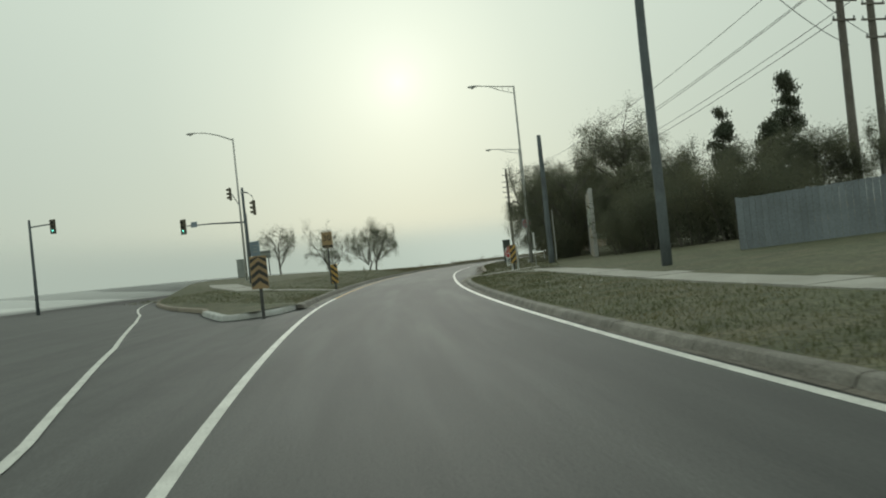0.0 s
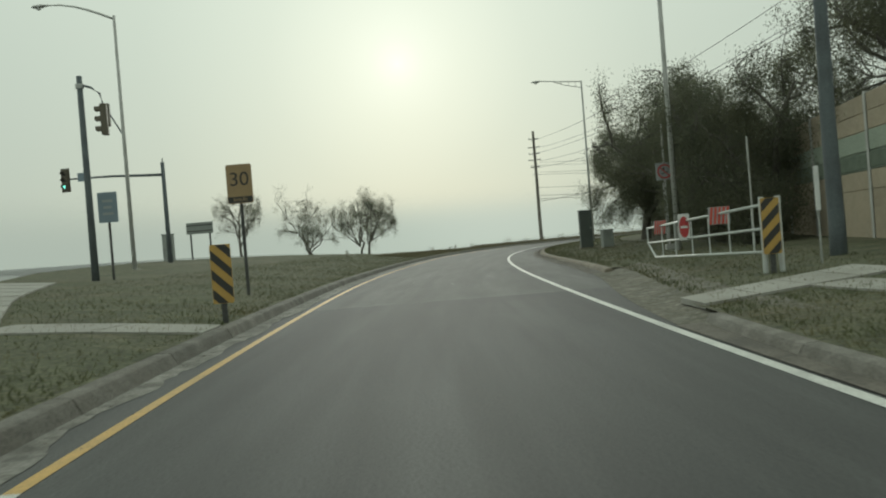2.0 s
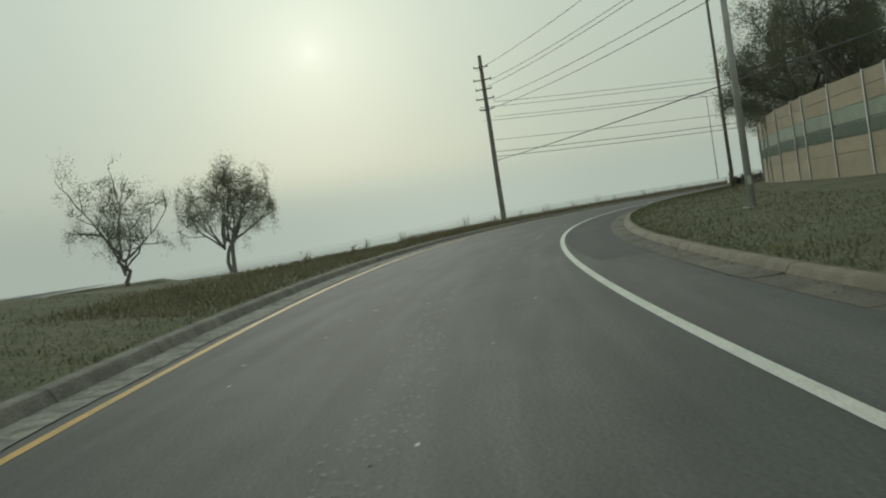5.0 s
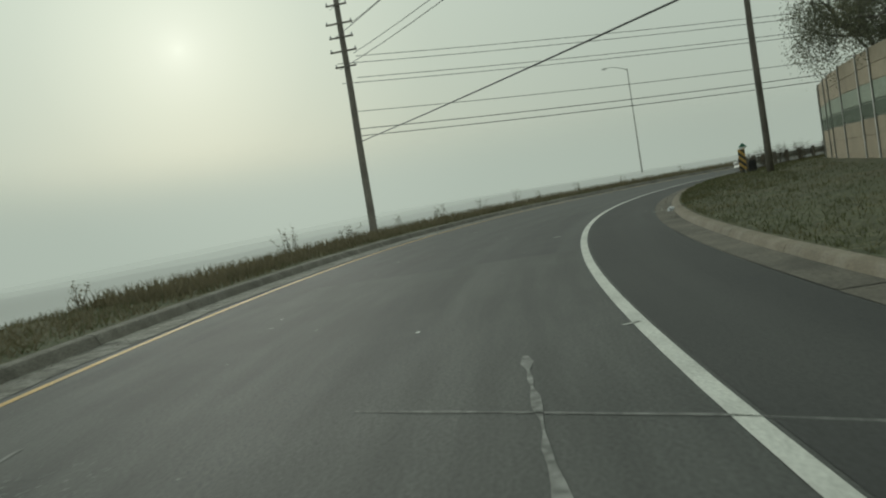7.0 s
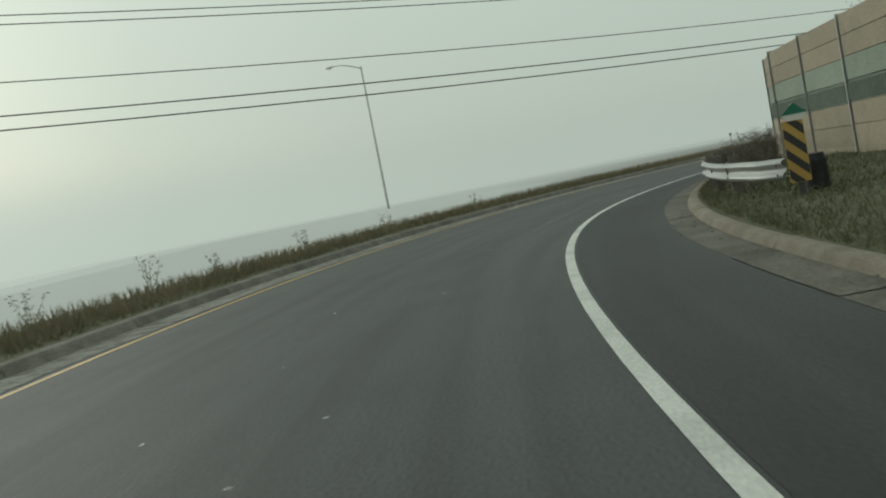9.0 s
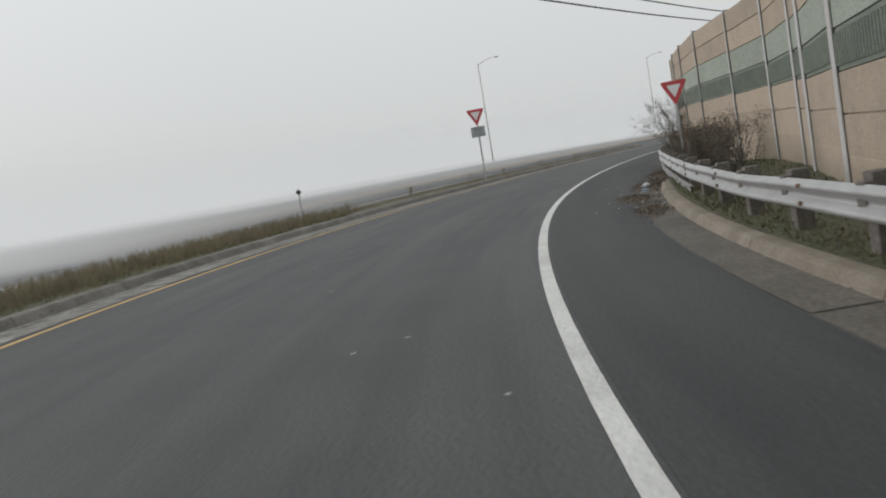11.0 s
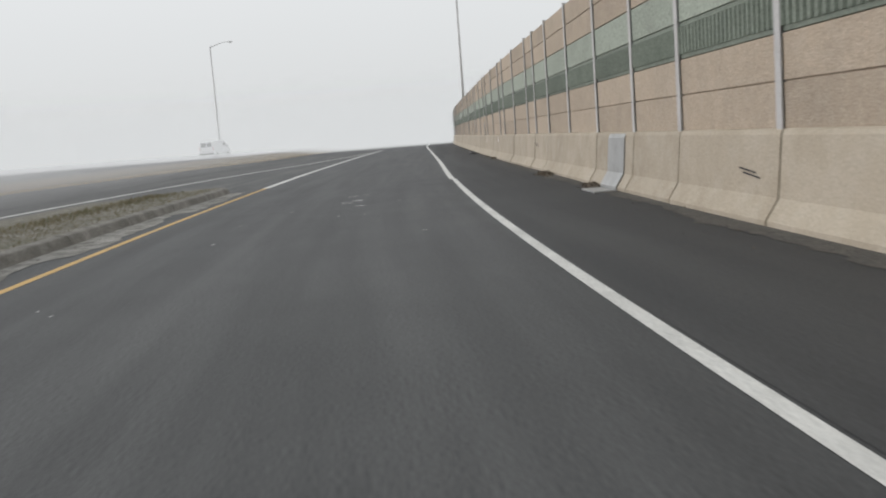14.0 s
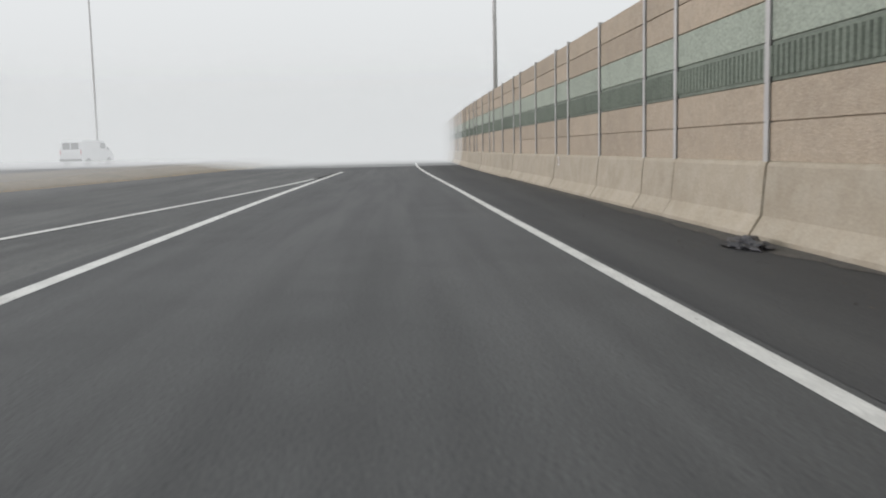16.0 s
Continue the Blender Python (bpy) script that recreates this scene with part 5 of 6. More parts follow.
# ---- gate and roadside cabinets ----
def gate():
    t = thing("swing_gate", facing(47.1, 5.75, -0.02), "white pipe swing gate with a no-entry disc and striped panels", "gate")
    z0, length = 0.15, 10.6
    drop = lambda y, z: (0.02 * y, y, z0 + z - 0.03 * y)
    for z, a, b, r in ((1.25, 0.1, length, 0.028), (0.83, 0.1, length, 0.026), (0.42, 0.1, length - 0.9, 0.026)):
        part("rail", tube([drop(y, z) for y in (a, (a + b) / 2, b)], r, 8), GATE_WHITE, t, soft=True)
    part("brace", tube([drop(length, 0.83), drop(length - 0.9, 0.42)], 0.026, 8), GATE_WHITE, t)
    part("end_stile", tube([drop(length, 0.83), drop(length, 1.25)], 0.022, 8), GATE_WHITE, t)
    for y in (1.0, 2.5, 4.0, 5.5, 7.2, 8.7):
        part("upright", tube([drop(y, 0.42), drop(y, 1.25)], 0.016, 6), GATE_WHITE, t)
    for x in (-0.14, 0.14):
        part("hinge_post", tube([(x, 0, -0.35), (x, 0, 1.52)], 0.05, 10), GATE_WHITE, t)
    for y, w in ((3.1, 0.44), (8.85, 0.32)):
        pan = part("striped_panel", box(w, 0.02, 0.36, -0.02 + 0.02 * y, y - 0.05, z0 + 1.03 - 0.03 * y, bevel=0.004), SIGN_GREY, t, "grey panel with red stripes")
        for k in range(5):
            bar = box(w * 0.11, 0.004, 0.35, 0, 0, 0)
            for v in bar.verts:
                v.co.x += 0.12 * (v.co.z - 0.175)
            bmesh.ops.translate(bar, vec=(-0.02 + w * (-0.38 + 0.19 * k) + 0.02 * y, y - 0.063, z0 + 1.035 - 0.03 * y), verts=bar.verts)
            part("stripe", bar, ORANGE, pan, "red-orange stripe")
    d = part("disc_plate", plate(rounded(0.27, 0.62, 0.03, 0.05, z0 + 0.92), 0.012), SIGN_WHITE, t, "white plate with a red disc")
    d.location = (0.0, 5.9, 0)
    part("disc", plate([(0.05 + 0.115 * math.cos(a), z0 + 0.92 + 0.25 * math.sin(a)) for a in (2 * math.pi * k / 24 for k in range(24))], 0.003), SIGN_RED, d).location = (0, -0.008, 0)
    part("bar", box(0.17, 0.003, 0.055, 0.05, -0.0115, z0 + 0.893), SIGN_WHITE, d)


gate()


def utility_cabinet(m, w, dpt, h, label, paint=CABINET):
    c = thing("utility_cabinet", m, label, "utility cabinet", "utility cabinets")
    part("plinth", box(w + 0.16, dpt + 0.16, 0.14, 0, 0, -0.06, bevel=0.015), CONCRETE, c, "concrete plinth")
    part("body", box(w, dpt, h, 0, 0, 0.08, bevel=0.02), paint, c)
    part("lid", box(w + 0.05, dpt + 0.05, 0.05, 0, 0, 0.08 + h, bevel=0.012), paint, c)
    part("door", box(w * 0.86, 0.015, h * 0.84, 0, -dpt / 2 - 0.004, 0.08 + h * 0.08, bevel=0.004), paint, c)
    part("latch", box(0.03, 0.03, 0.12, w * 0.34, -dpt / 2 - 0.02, 0.08 + h * 0.5), STEEL, c, "steel latch")
    return c


utility_cabinet(place(74.6, 6.5, 12), 0.50, 0.45, 0.78, "grey-green utility cabinet on a concrete plinth under the trees")
utility_cabinet(place(78.7, 5.75, 5), 0.62, 0.5, 1.85, "tall utility cabinet with tree shade painted in, under the overhanging tree", CABINET_SHADED)


def board_fence():
    f = thing("board_fence", Matrix.Identity(4), "grey-blue board fence behind the footpath", "fence")
    p, q = at(28.4, 11.3, verge_height(28, 11.3) - 0.05), at(24.6, 16.5, verge_height(25, 16.5) - 0.05)
    n = 34
    a = math.degrees(math.atan2((q - p).y, (q - p).x))
    me = None
    for k in range(n):
        v = p.lerp(q, (k + 0.5) / n)
        if me is None:
            ob = part("board", box((q - p).length / n - 0.008, 0.022, 1.62, 0, 0, 0.04, bevel=0.004), FENCE_BLUE, f)
            me = ob.data
        else:
            ob = new("board", me)
            ob.parent = f
        ob.matrix_world = pose(v.x, v.y, v.z + random.uniform(-0.008, 0.008), 0, 0, a)
    for k in range(4):
        v = p.lerp(q, k / 3)
        ob = part("post", box(0.10, 0.10, 1.75, 0, 0, -0.05, bevel=0.008), FENCE_BLUE, f)
        ob.matrix_world = pose(v.x, v.y, v.z, 0, 0, a) @ pose(0, 0.07, 0)


board_fence()


# ---- guard rail ----
def rail_at(s):
    return smooth(([140, 146, 150, 156, 168, 174, 178, 182, 188, 193, 198], [4.6, 3.2, 2.75, 2.6, 2.75, 2.95, 3.2, 3.42, 3.42, 3.3, 3.6]), s) if s > 146 else float(np.interp(s, [145, 146, 148], [3.95, 3.35, 2.95]))


def rail_z(s):
    """Underside of the beam, a little lower where the ramp falls inwards."""
    return float(np.interp(s, [155, 172, 190, 197], [0.38, 0.33, 0.33, 0.30]))


def guard_rail():
    g = thing("guard_rail", Matrix.Identity(4), "dented galvanised steel guard rail on stub posts", "guard rail")
    wave = [(0.0, 0.0), (-0.06, 0.03), (-0.075, 0.06), (-0.06, 0.09), (-0.012, 0.13), (0.0, 0.155), (-0.012, 0.18), (-0.06, 0.22), (-0.075, 0.25), (-0.06, 0.28), (0.0, 0.31)]
    joints = [145.3, 147.6] + [151.0 + 3.81 * k for k in range(13)]
    joints = [s for s in joints if s < 197] + [196.95]
    for a, b in zip(joints, joints[1:]):
        prof = lambda s: [(rail_at(s) + o, rail_z(s) + z * float(np.interp(s, [155, 172], [1.0, 0.82])) + 0.006 * math.sin(s * 1.3)) for o, z in wave]
        b1 = sweep("beam", a, b + 0.16, prof, STEEL, 0.6, g)
        b1.data.polygons.foreach_set("use_smooth", [True] * len(b1.data.polygons))
        if a > 176:
            sweep("lower_beam", a, b, lambda s: [(rail_at(s) - 0.02, 0.08), (rail_at(s) - 0.03, 0.20), (rail_at(s) + 0.03, 0.205)], STEEL, 0.8, g)
        for s in (a + 0.10, b + 0.06):
            for z in (rail_z(s) + 0.075, rail_z(s) + 0.22):
                ob = part("bolt", tube([(0, 0, 0), (-0.02, 0, 0)], 0.018, 6), RUST, g)
                ob.matrix_world = facing(s, rail_at(s) - 0.062, z)
    s = 148.0
    while s < 197.5:
        ob = part("post", box(0.16, 0.16, float(np.interp(s, [160, 172], [0.86, 0.74])), 0.10, 0, -0.05, bevel=0.012), WOOD, g)
        ob.matrix_world = facing(s, rail_at(s) + 0.02, rail_z(s) - 0.38)
        ob = part("block", box(0.14, 0.15, 0.24, -0.06 + 0.10, 0, 0.42, bevel=0.01), WOOD, g)
        ob.matrix_world = facing(s, rail_at(s) - 0.05 + 0.06, rail_z(s) - 0.38)
        s += 1.9
    e = part("end_buffer", tube([(0, 0, 0.05), (0, 0, 0.1), (0, 0, 0.5), (0, 0, 0.66)], [0.20, 0.26, 0.26, 0.22], 14), RUBBER, g, "black ribbed rubber buffer")
    e.matrix_world = facing(145.7, 4.22, 0.08) @ Matrix.Diagonal((0.62, 1.0, 0.9, 1))
    for k in range(4):
        r = part("rib", tube([(0, 0, 0.12 + 0.13 * k), (0, 0, 0.17 + 0.13 * k)], 0.275, 14), RUBBER, e)


guard_rail()


# ---- trees ----
def quads(name, centre, along, across, mat, parent=None):
    """Many small leaf-shaped quads from arrays, one mesh."""
    n = len(centre)
    v = np.empty((n, 4, 3))
    v[:, 0] = centre - along
    v[:, 1] = centre + across + along * 0.1
    v[:, 2] = centre + along
    v[:, 3] = centre - across + along * 0.1
    me = bpy.data.meshes.new(name)
    me.vertices.add(n * 4)
    me.vertices.foreach_set("co", v.reshape(-1))
    me.loops.add(n * 4)
    me.loops.foreach_set("vertex_index", np.arange(n * 4, dtype=np.int32))
    me.polygons.add(n)
    me.polygons.foreach_set("loop_start", np.arange(0, n * 4, 4, dtype=np.int32))
    me.update(calc_edges=True)
    me.materials.append(mat)
    ob = new(name, me)
    ob.parent = parent
    return ob


def unit(a):
    return a / np.maximum(np.linalg.norm(a, axis=-1, keepdims=True), 1e-9)


def tree(m, label, height, spread, trunk_r, leaves, leaf, droop=0.5, seed=1, mat=LEAF, bare=0.25, trunk_share=0.35, name="tree", group="roadside trees"):
    """A trunk that forks into limbs, branches and twigs; leaves gather along the outer twigs."""
    rng = np.random.default_rng(seed)
    t = thing(name, m, label, "tree", group)
    top = height * trunk_share
    trunk = [Vector((0.05 * k * rng.normal(), 0.05 * k * rng.normal(), -0.3 + (top + 0.3) * k / 5)) for k in range(6)]
    part("trunk", tube(trunk, [trunk_r * (1.35 if k == 0 else 1.0 - 0.08 * k) for k in range(6)], 10), BARK, t, soft=True)
    limbs, twigs = bmesh.new(), []

    def grow(p, way, length, r, depth):
        pts, q = [p], p
        steps = 4
        for k in range(steps):
            way = (way + Vector(rng.normal(0, 0.20, 3)) + Vector((0, 0, 0.06 if depth < 2 else -0.16 * droop))).normalized()
            q = q + way * (length / steps)
            reach = math.hypot(q.x, q.y)
            if reach > spread * 0.8:
                pull = spread * (0.8 + 0.25 * math.tanh((reach / spread - 0.8) / 0.5)) / reach
                q = Vector((q.x * pull, q.y * pull, q.z))
            pts.append(q)
        tube(pts, [r * (1 - 0.17 * k) for k in range(steps + 1)], 6 if depth < 2 else 4, limbs, caps=False)
        if depth >= 2:
            twigs.append(pts)
        if depth < 3:
            for k in range((5, 5, 4)[depth]):
                f = rng.uniform(0.35, 1.0)
                i = min(steps - 1, int(f * steps))
                base = pts[i].lerp(pts[i + 1], f * steps - i)
                side = Vector(rng.normal(0, 1, 3)).normalized()
                grow(base, (way * 0.75 + side * 0.85).normalized(), length * rng.uniform(0.42, 0.62), r * 0.45, depth + 1)

    n = 7
    for k in range(n):
        a = 2 * math.pi * (k + rng.uniform(-0.3, 0.3)) / n
        lean = rng.uniform(0.3, 1.0)
        start = trunk[-1].lerp(trunk[2], rng.uniform(0, 0.9))
        out = Vector((math.cos(a) * lean * spread / height * 2.2, math.sin(a) * lean * spread / height * 2.2, 1.15 - 0.5 * lean)).normalized()
        grow(start, out, height * rng.uniform(0.36, 0.50), trunk_r * 0.5, 0)
    part("branchwork", limbs, BARK, t)
    pts = np.array([p for tw in twigs for p in tw[1:]])
    keep = rng.random(len(pts)) > bare
    pts = pts[keep]
    leaves = int(leaves * 2.5)
    leaf *= 0.72
    c = pts[rng.integers(0, len(pts), leaves)] + rng.normal(0, 0.13 + 0.008 * height, (leaves, 3))
    c[:, 2] -= np.abs(rng.normal(0, 0.28 * droop, leaves))
    c = c[c[:, 2] > 0.6]
    long = unit(rng.normal(0, 1, c.shape) + np.array([0, 0, -1.6 * droop])) * leaf * rng.uniform(0.6, 1.3, (len(c), 1))
    wide = unit(np.cross(long, rng.normal(0, 1, c.shape))) * leaf * 0.36
    quads("crown", c, long, wide, mat, t)
    return t


def column_tree(m, label, height, radius, leaves, seed):
    """A narrow upright evergreen with a ragged outline."""
    rng = np.random.default_rng(seed)
    t = thing("column_tree", m, label, "tree", "tall narrow evergreens")
    part("trunk", tube([(0, 0, -0.3), (0, 0, height * 0.5), (0, 0, height * 0.96)], [0.14, 0.09, 0.02], 8), BARK, t, soft=True)
    limbs = bmesh.new()
    cs = []
    for k in range(70):
        z = height * rng.uniform(0.05, 0.97)
        a = rng.uniform(0, 2 * math.pi)
        r = radius * (0.35 + 0.65 * math.sin(math.pi * min(1, (z / height) ** 0.8))) * rng.uniform(0.7, 1.15)
        q = Vector((math.cos(a) * r, math.sin(a) * r, z + r * 0.9))
        tube([(0, 0, z), q.lerp(Vector((0, 0, z)), 0.5) + Vector((0, 0, -0.05)), q], [0.025, 0.018, 0.006], 4, limbs, caps=False)
        cs.append(q)
    part("branchwork", limbs, BARK, t)
    cs = np.array(cs)
    base = cs[rng.integers(0, len(cs), leaves)]
    f = rng.uniform(0.15, 1.1, (leaves, 1))
    c = base * np.hstack([f, f, np.ones_like(f)]) + rng.normal(0, 0.14, (leaves, 3))
    long = unit(rng.normal(0, 0.6, c.shape) + np.array([0, 0, 1.2])) * 0.10 * rng.uniform(0.6, 1.4, (leaves, 1))
    wide = unit(np.cross(long, rng.normal(0, 1, c.shape))) * 0.035
    quads("crown", c, long, wide, CONIFER, t)
    return t


WILLOW = "spreading grey-green tree with thin hanging twigs"
tree(place(83.5, 9.2), "dense grey-green tree hanging over the inner verge", 9.0, 4.8, 0.30, 36000, 0.062, 1.0, 23, bare=0.1, trunk_share=0.25)
tree(place(77.0, 10.5), WILLOW, 10.5, 5.0, 0.30, 32000, 0.064, 1.0, 4, bare=0.15, trunk_share=0.25)
tree(place(69.5, 10.0), WILLOW, 9.5, 4.6, 0.26, 32000, 0.064, 0.9, 5, bare=0.15, trunk_share=0.22)
tree(place(57.6, 14.5), "tall thin-crowned tree with half-bare top twigs", 11.5, 4.4, 0.26, 24000, 0.062, 0.4, 6, bare=0.3, trunk_share=0.25)
tree(place(62.5, 10.7), WILLOW, 8.5, 3.7, 0.24, 28000, 0.064, 0.8, 15, bare=0.15, trunk_share=0.2)
tree(place(50.5, 14.0), "bushy grey-green tree behind the noise wall", 8.0, 4.2, 0.22, 26000, 0.062, 0.6, 7, trunk_share=0.2)
tree(place(91.0, 13.5), WILLOW, 10.0, 4.8, 0.28, 22000, 0.064, 0.9, 8, trunk_share=0.25)
tree(place(44.5, 17.5), "low bushy tree behind the grass", 6.5, 3.8, 0.18, 18000, 0.062, 0.5, 9, trunk_share=0.18)
tree(place(103.0, 14.5), WILLOW, 9.5, 4.8, 0.28, 16000, 0.064, 0.8, 14)
tree(place(126.0, 11.6), "grey-green tree leaning over the noise wall", 10.5, 5.2, 0.28, 34000, 0.062, 0.6, 10)
tree(place(135.5, 10.0), "thin-leaved tree reaching over the noise wall", 8.4, 5.2, 0.24, 26000, 0.06, 0.7, 11, bare=0.25)
tree(place(118.0, 12.6), "grey-green tree behind the noise wall", 11.0, 5.0, 0.26, 30000, 0.062, 0.6, 12)
tree(place(160.0, 9.5), "almost bare tree behind the noise wall", 7.0, 4.2, 0.2, 2500, 0.055, 0.2, 13, LEAF_DRY, bare=0.5)


def thicket(m, label, radius, height, leaves, seed):
    """Low dense undergrowth: many thin stems and small leaves."""
    rng = np.random.default_rng(seed)
    t = thing("bush", m, label, "bush", "bushes under the trees")
    bm = bmesh.new()
    tips = []
    for k in range(26):
        a, r = rng.uniform(0, 2 * math.pi), radius * math.sqrt(rng.random())
        p = Vector((r * 0.4 * math.cos(a), r * 0.4 * math.sin(a), -0.1))
        q = Vector((r * math.cos(a), r * math.sin(a), height * rng.uniform(0.45, 1.0)))
        mid = p.lerp(q, 0.5) + Vector((0, 0, 0.2))
        tube([p, mid, q], [0.03, 0.02, 0.006], 4, bm, caps=False)
        tips += [p.lerp(mid, 0.6), mid, mid.lerp(q, 0.5), q]
    tagged(part("brushwood", bm, BARK, t), kind="stuff")
    tips = np.array(tips)
    leaves = int(leaves * 1.8)
    c = tips[rng.integers(0, len(tips), leaves)] + rng.normal(0, 0.32, (leaves, 3))
    c = c[c[:, 2] > 0.03]
    long = unit(rng.normal(0, 1, c.shape) + np.array([0, 0, -0.5])) * 0.048 * rng.uniform(0.6, 1.3, (len(c), 1))
    wide = unit(np.cross(long, rng.normal(0, 1, c.shape))) * 0.018
    quads("foliage", c, long, wide, LEAF, t)


for s, d, r, h, n, k in ((55.0, 14.0, 2.0, 3.4, 9000, 141), (60.0, 9.6, 1.4, 2.0, 8000, 142), (65.5, 10.2, 1.5, 2.2, 8000, 143), (72.5, 10.9, 1.4, 2.2, 8000, 144), (80.0, 11.2, 1.4, 2.2, 8000, 145), (48.0, 13.0, 1.8, 3.2, 8000, 146), (88.0, 10.4, 1.3, 2.0, 7000, 147), (42.0, 15.5, 1.8, 2.4, 7000, 148), (46.6, 11.6, 1.6, 3.0, 12000, 149), (44.6, 12.6, 1.7, 3.2, 12000, 241), (42.6, 13.8, 1.7, 3.2, 12000, 242), (40.8, 15.4, 1.7, 3.2, 12000, 243), (39.2, 17.0, 1.7, 3.0, 12000, 244)):
    thicket(place(s, d), "dense grey-green bush under the roadside trees", r, h, n, k)
tree(place(52.5, 17.2), "half-bare grey tree with open branches behind the bushes", 7.5, 3.4, 0.16, 5000, 0.055, 0.3, 16, bare=0.4, trunk_share=0.2)
tree(place(46.0, 22.0), "bushy grey-green tree behind the board fence", 7.0, 3.8, 0.18, 20000, 0.062, 0.5, 17, trunk_share=0.18)
tree(place(40.5, 25.0), "bushy grey-green tree behind the board fence", 6.5, 3.8, 0.18, 18000, 0.062, 0.5, 18, trunk_share=0.18)
column_tree(place(52.8, 22.5), "tall narrow dark evergreen behind the fence", 8.8, 0.95, 9000, 21)
column_tree(place(51.0, 20.8), "narrow dark evergreen behind the fence", 6.2, 0.9, 7000, 24)
column_tree(place(53.2, 18.8), "narrow dark evergreen behind the fence", 7.2, 0.8, 7000, 22)
for s, d, h, k, n in ((133.7, -31.0, 11.0, 31, 5000), (128.0, -34.0, 10.0, 32, 4000), (138.0, -37.0, 10.8, 33, 4500)):
    p = at(s, d, -1.3)
    tree(pose(p.x, p.y, p.z), "thin hazy tree with fine bare twigs in the field", h, 4.4, 0.20, n, 0.085, 0.3, k, bare=0.3, group="field trees")
p = at(116.1, -32.6, -0.2)
tree(pose(p.x, p.y, p.z), "slender tree with a small high crown in the field", 7.6, 2.8, 0.17, 2600, 0.08, 0.2, 34, bare=0.3, trunk_share=0.6, group="field trees")


def shrub(m, label, height, stems, seed, leafy=900, mat=LEAF_DRY):
    """A dry bush of many thin forking stems."""
    rng = np.random.default_rng(seed)
    t = thing("shrub", m, label, "shrub", "dry shrubs by the guard rail")
    bm, tips = bmesh.new(), []
    for k in range(stems):
        p = Vector((rng.normal(0, 0.14), rng.normal(0, 0.10), 0))
        way = Vector((rng.normal(0, 0.13), rng.normal(0, 0.15), 1)).normalized()
        pts = [p]
        for j in range(5):
            way = (way + Vector(rng.normal(0, 0.18, 3))).normalized()
            pts.append(pts[-1] + way * height * rng.uniform(0.14, 0.22))
        tube(pts, [0.012, 0.010, 0.008, 0.006, 0.004, 0.002], 4, bm, caps=False)
        for j in range(2, 6):
            for _ in range(3):
                w = (way + Vector(rng.normal(0, 0.7, 3))).normalized()
                q = pts[j] + w * height * rng.uniform(0.08, 0.22)
                tube([pts[j], pts[j].lerp(q, 0.5) + Vector(rng.normal(0, 0.02, 3)), q], [0.004, 0.003, 0.0015], 3, bm, caps=False)
                tips += [q, pts[j].lerp(q, 0.6)]
    tagged(part("brushwood", bm, BARK, t), kind="stuff")
    tips = np.array(tips)
    leafy *= 2
    c = tips[rng.integers(0, len(tips), leafy)] + rng.normal(0, 0.045, (leafy, 3))
    c = c[c[:, 2] > 0.02]
    long = unit(rng.normal(0, 1, c.shape)) * 0.014 * rng.uniform(0.6, 1.4, (len(c), 1))
    wide = unit(np.cross(long, rng.normal(0, 1, c.shape))) * 0.006
    quads("foliage", c, long, wide, mat, t)
    return t


for s, d, h, n, k, leafy in ((194.5, 4.0, 2.0, 30, 41, 6500), (187.2, 4.2, 0.6, 8, 42, 300), (183.4, 4.2, 1.05, 34, 44, 6000), (182.3, 4.2, 1.0, 26, 45, 4000), (179.0, 3.9, 0.95, 16, 46, 1200), (176.8, 3.8, 1.1, 16, 47, 1500),
                             (151.0, 3.7, 0.95, 16, 48, 900), (153.0, 3.9, 1.05, 16, 49, 900), (148.6, 3.6, 0.8, 14, 50, 800), (156.0, 4.0, 1.0, 14, 51, 800), (161.0, 3.6, 1.0, 12, 52, 700), (168.0, 3.4, 0.9, 12, 53, 700)):
    shrub(facing(s, d, 0.10), "dry brown shrub with thin forking stems", h, n, k, leafy)


def weed(m, label, height, seed):
    rng = np.random.default_rng(seed)
    t = thing("weed", m, label, "weed", "tall dead weeds along the verge")
    bm, heads = bmesh.new(), []
    for k in range(4):
        way = Vector((rng.normal(0, 0.22), rng.normal(0, 0.22), 1)).normalized()
        pts = [Vector((rng.normal(0, 0.05), rng.normal(0, 0.05), -0.03))]
        for j in range(4):
            way = (way + Vector(rng.normal(0, 0.12, 3))).normalized()
            pts.append(pts[-1] + way * height * rng.uniform(0.2, 0.28))
        tube(pts, [0.008, 0.007, 0.006, 0.004, 0.003], 4, bm, caps=False)
        heads += pts[2:]
    tagged(part("brushwood", bm, BARK, t), kind="stuff")
    heads = np.array(heads)
    c = heads[rng.integers(0, len(heads), 90)] + rng.normal(0, 0.045, (90, 3))
    long = unit(rng.normal(0, 1, c.shape)) * 0.035
    wide = unit(np.cross(long, rng.normal(0, 1, c.shape))) * 0.012
    tagged(quads("seed_spray", c, long, wide, STRAW, t), kind="stuff")
    return t


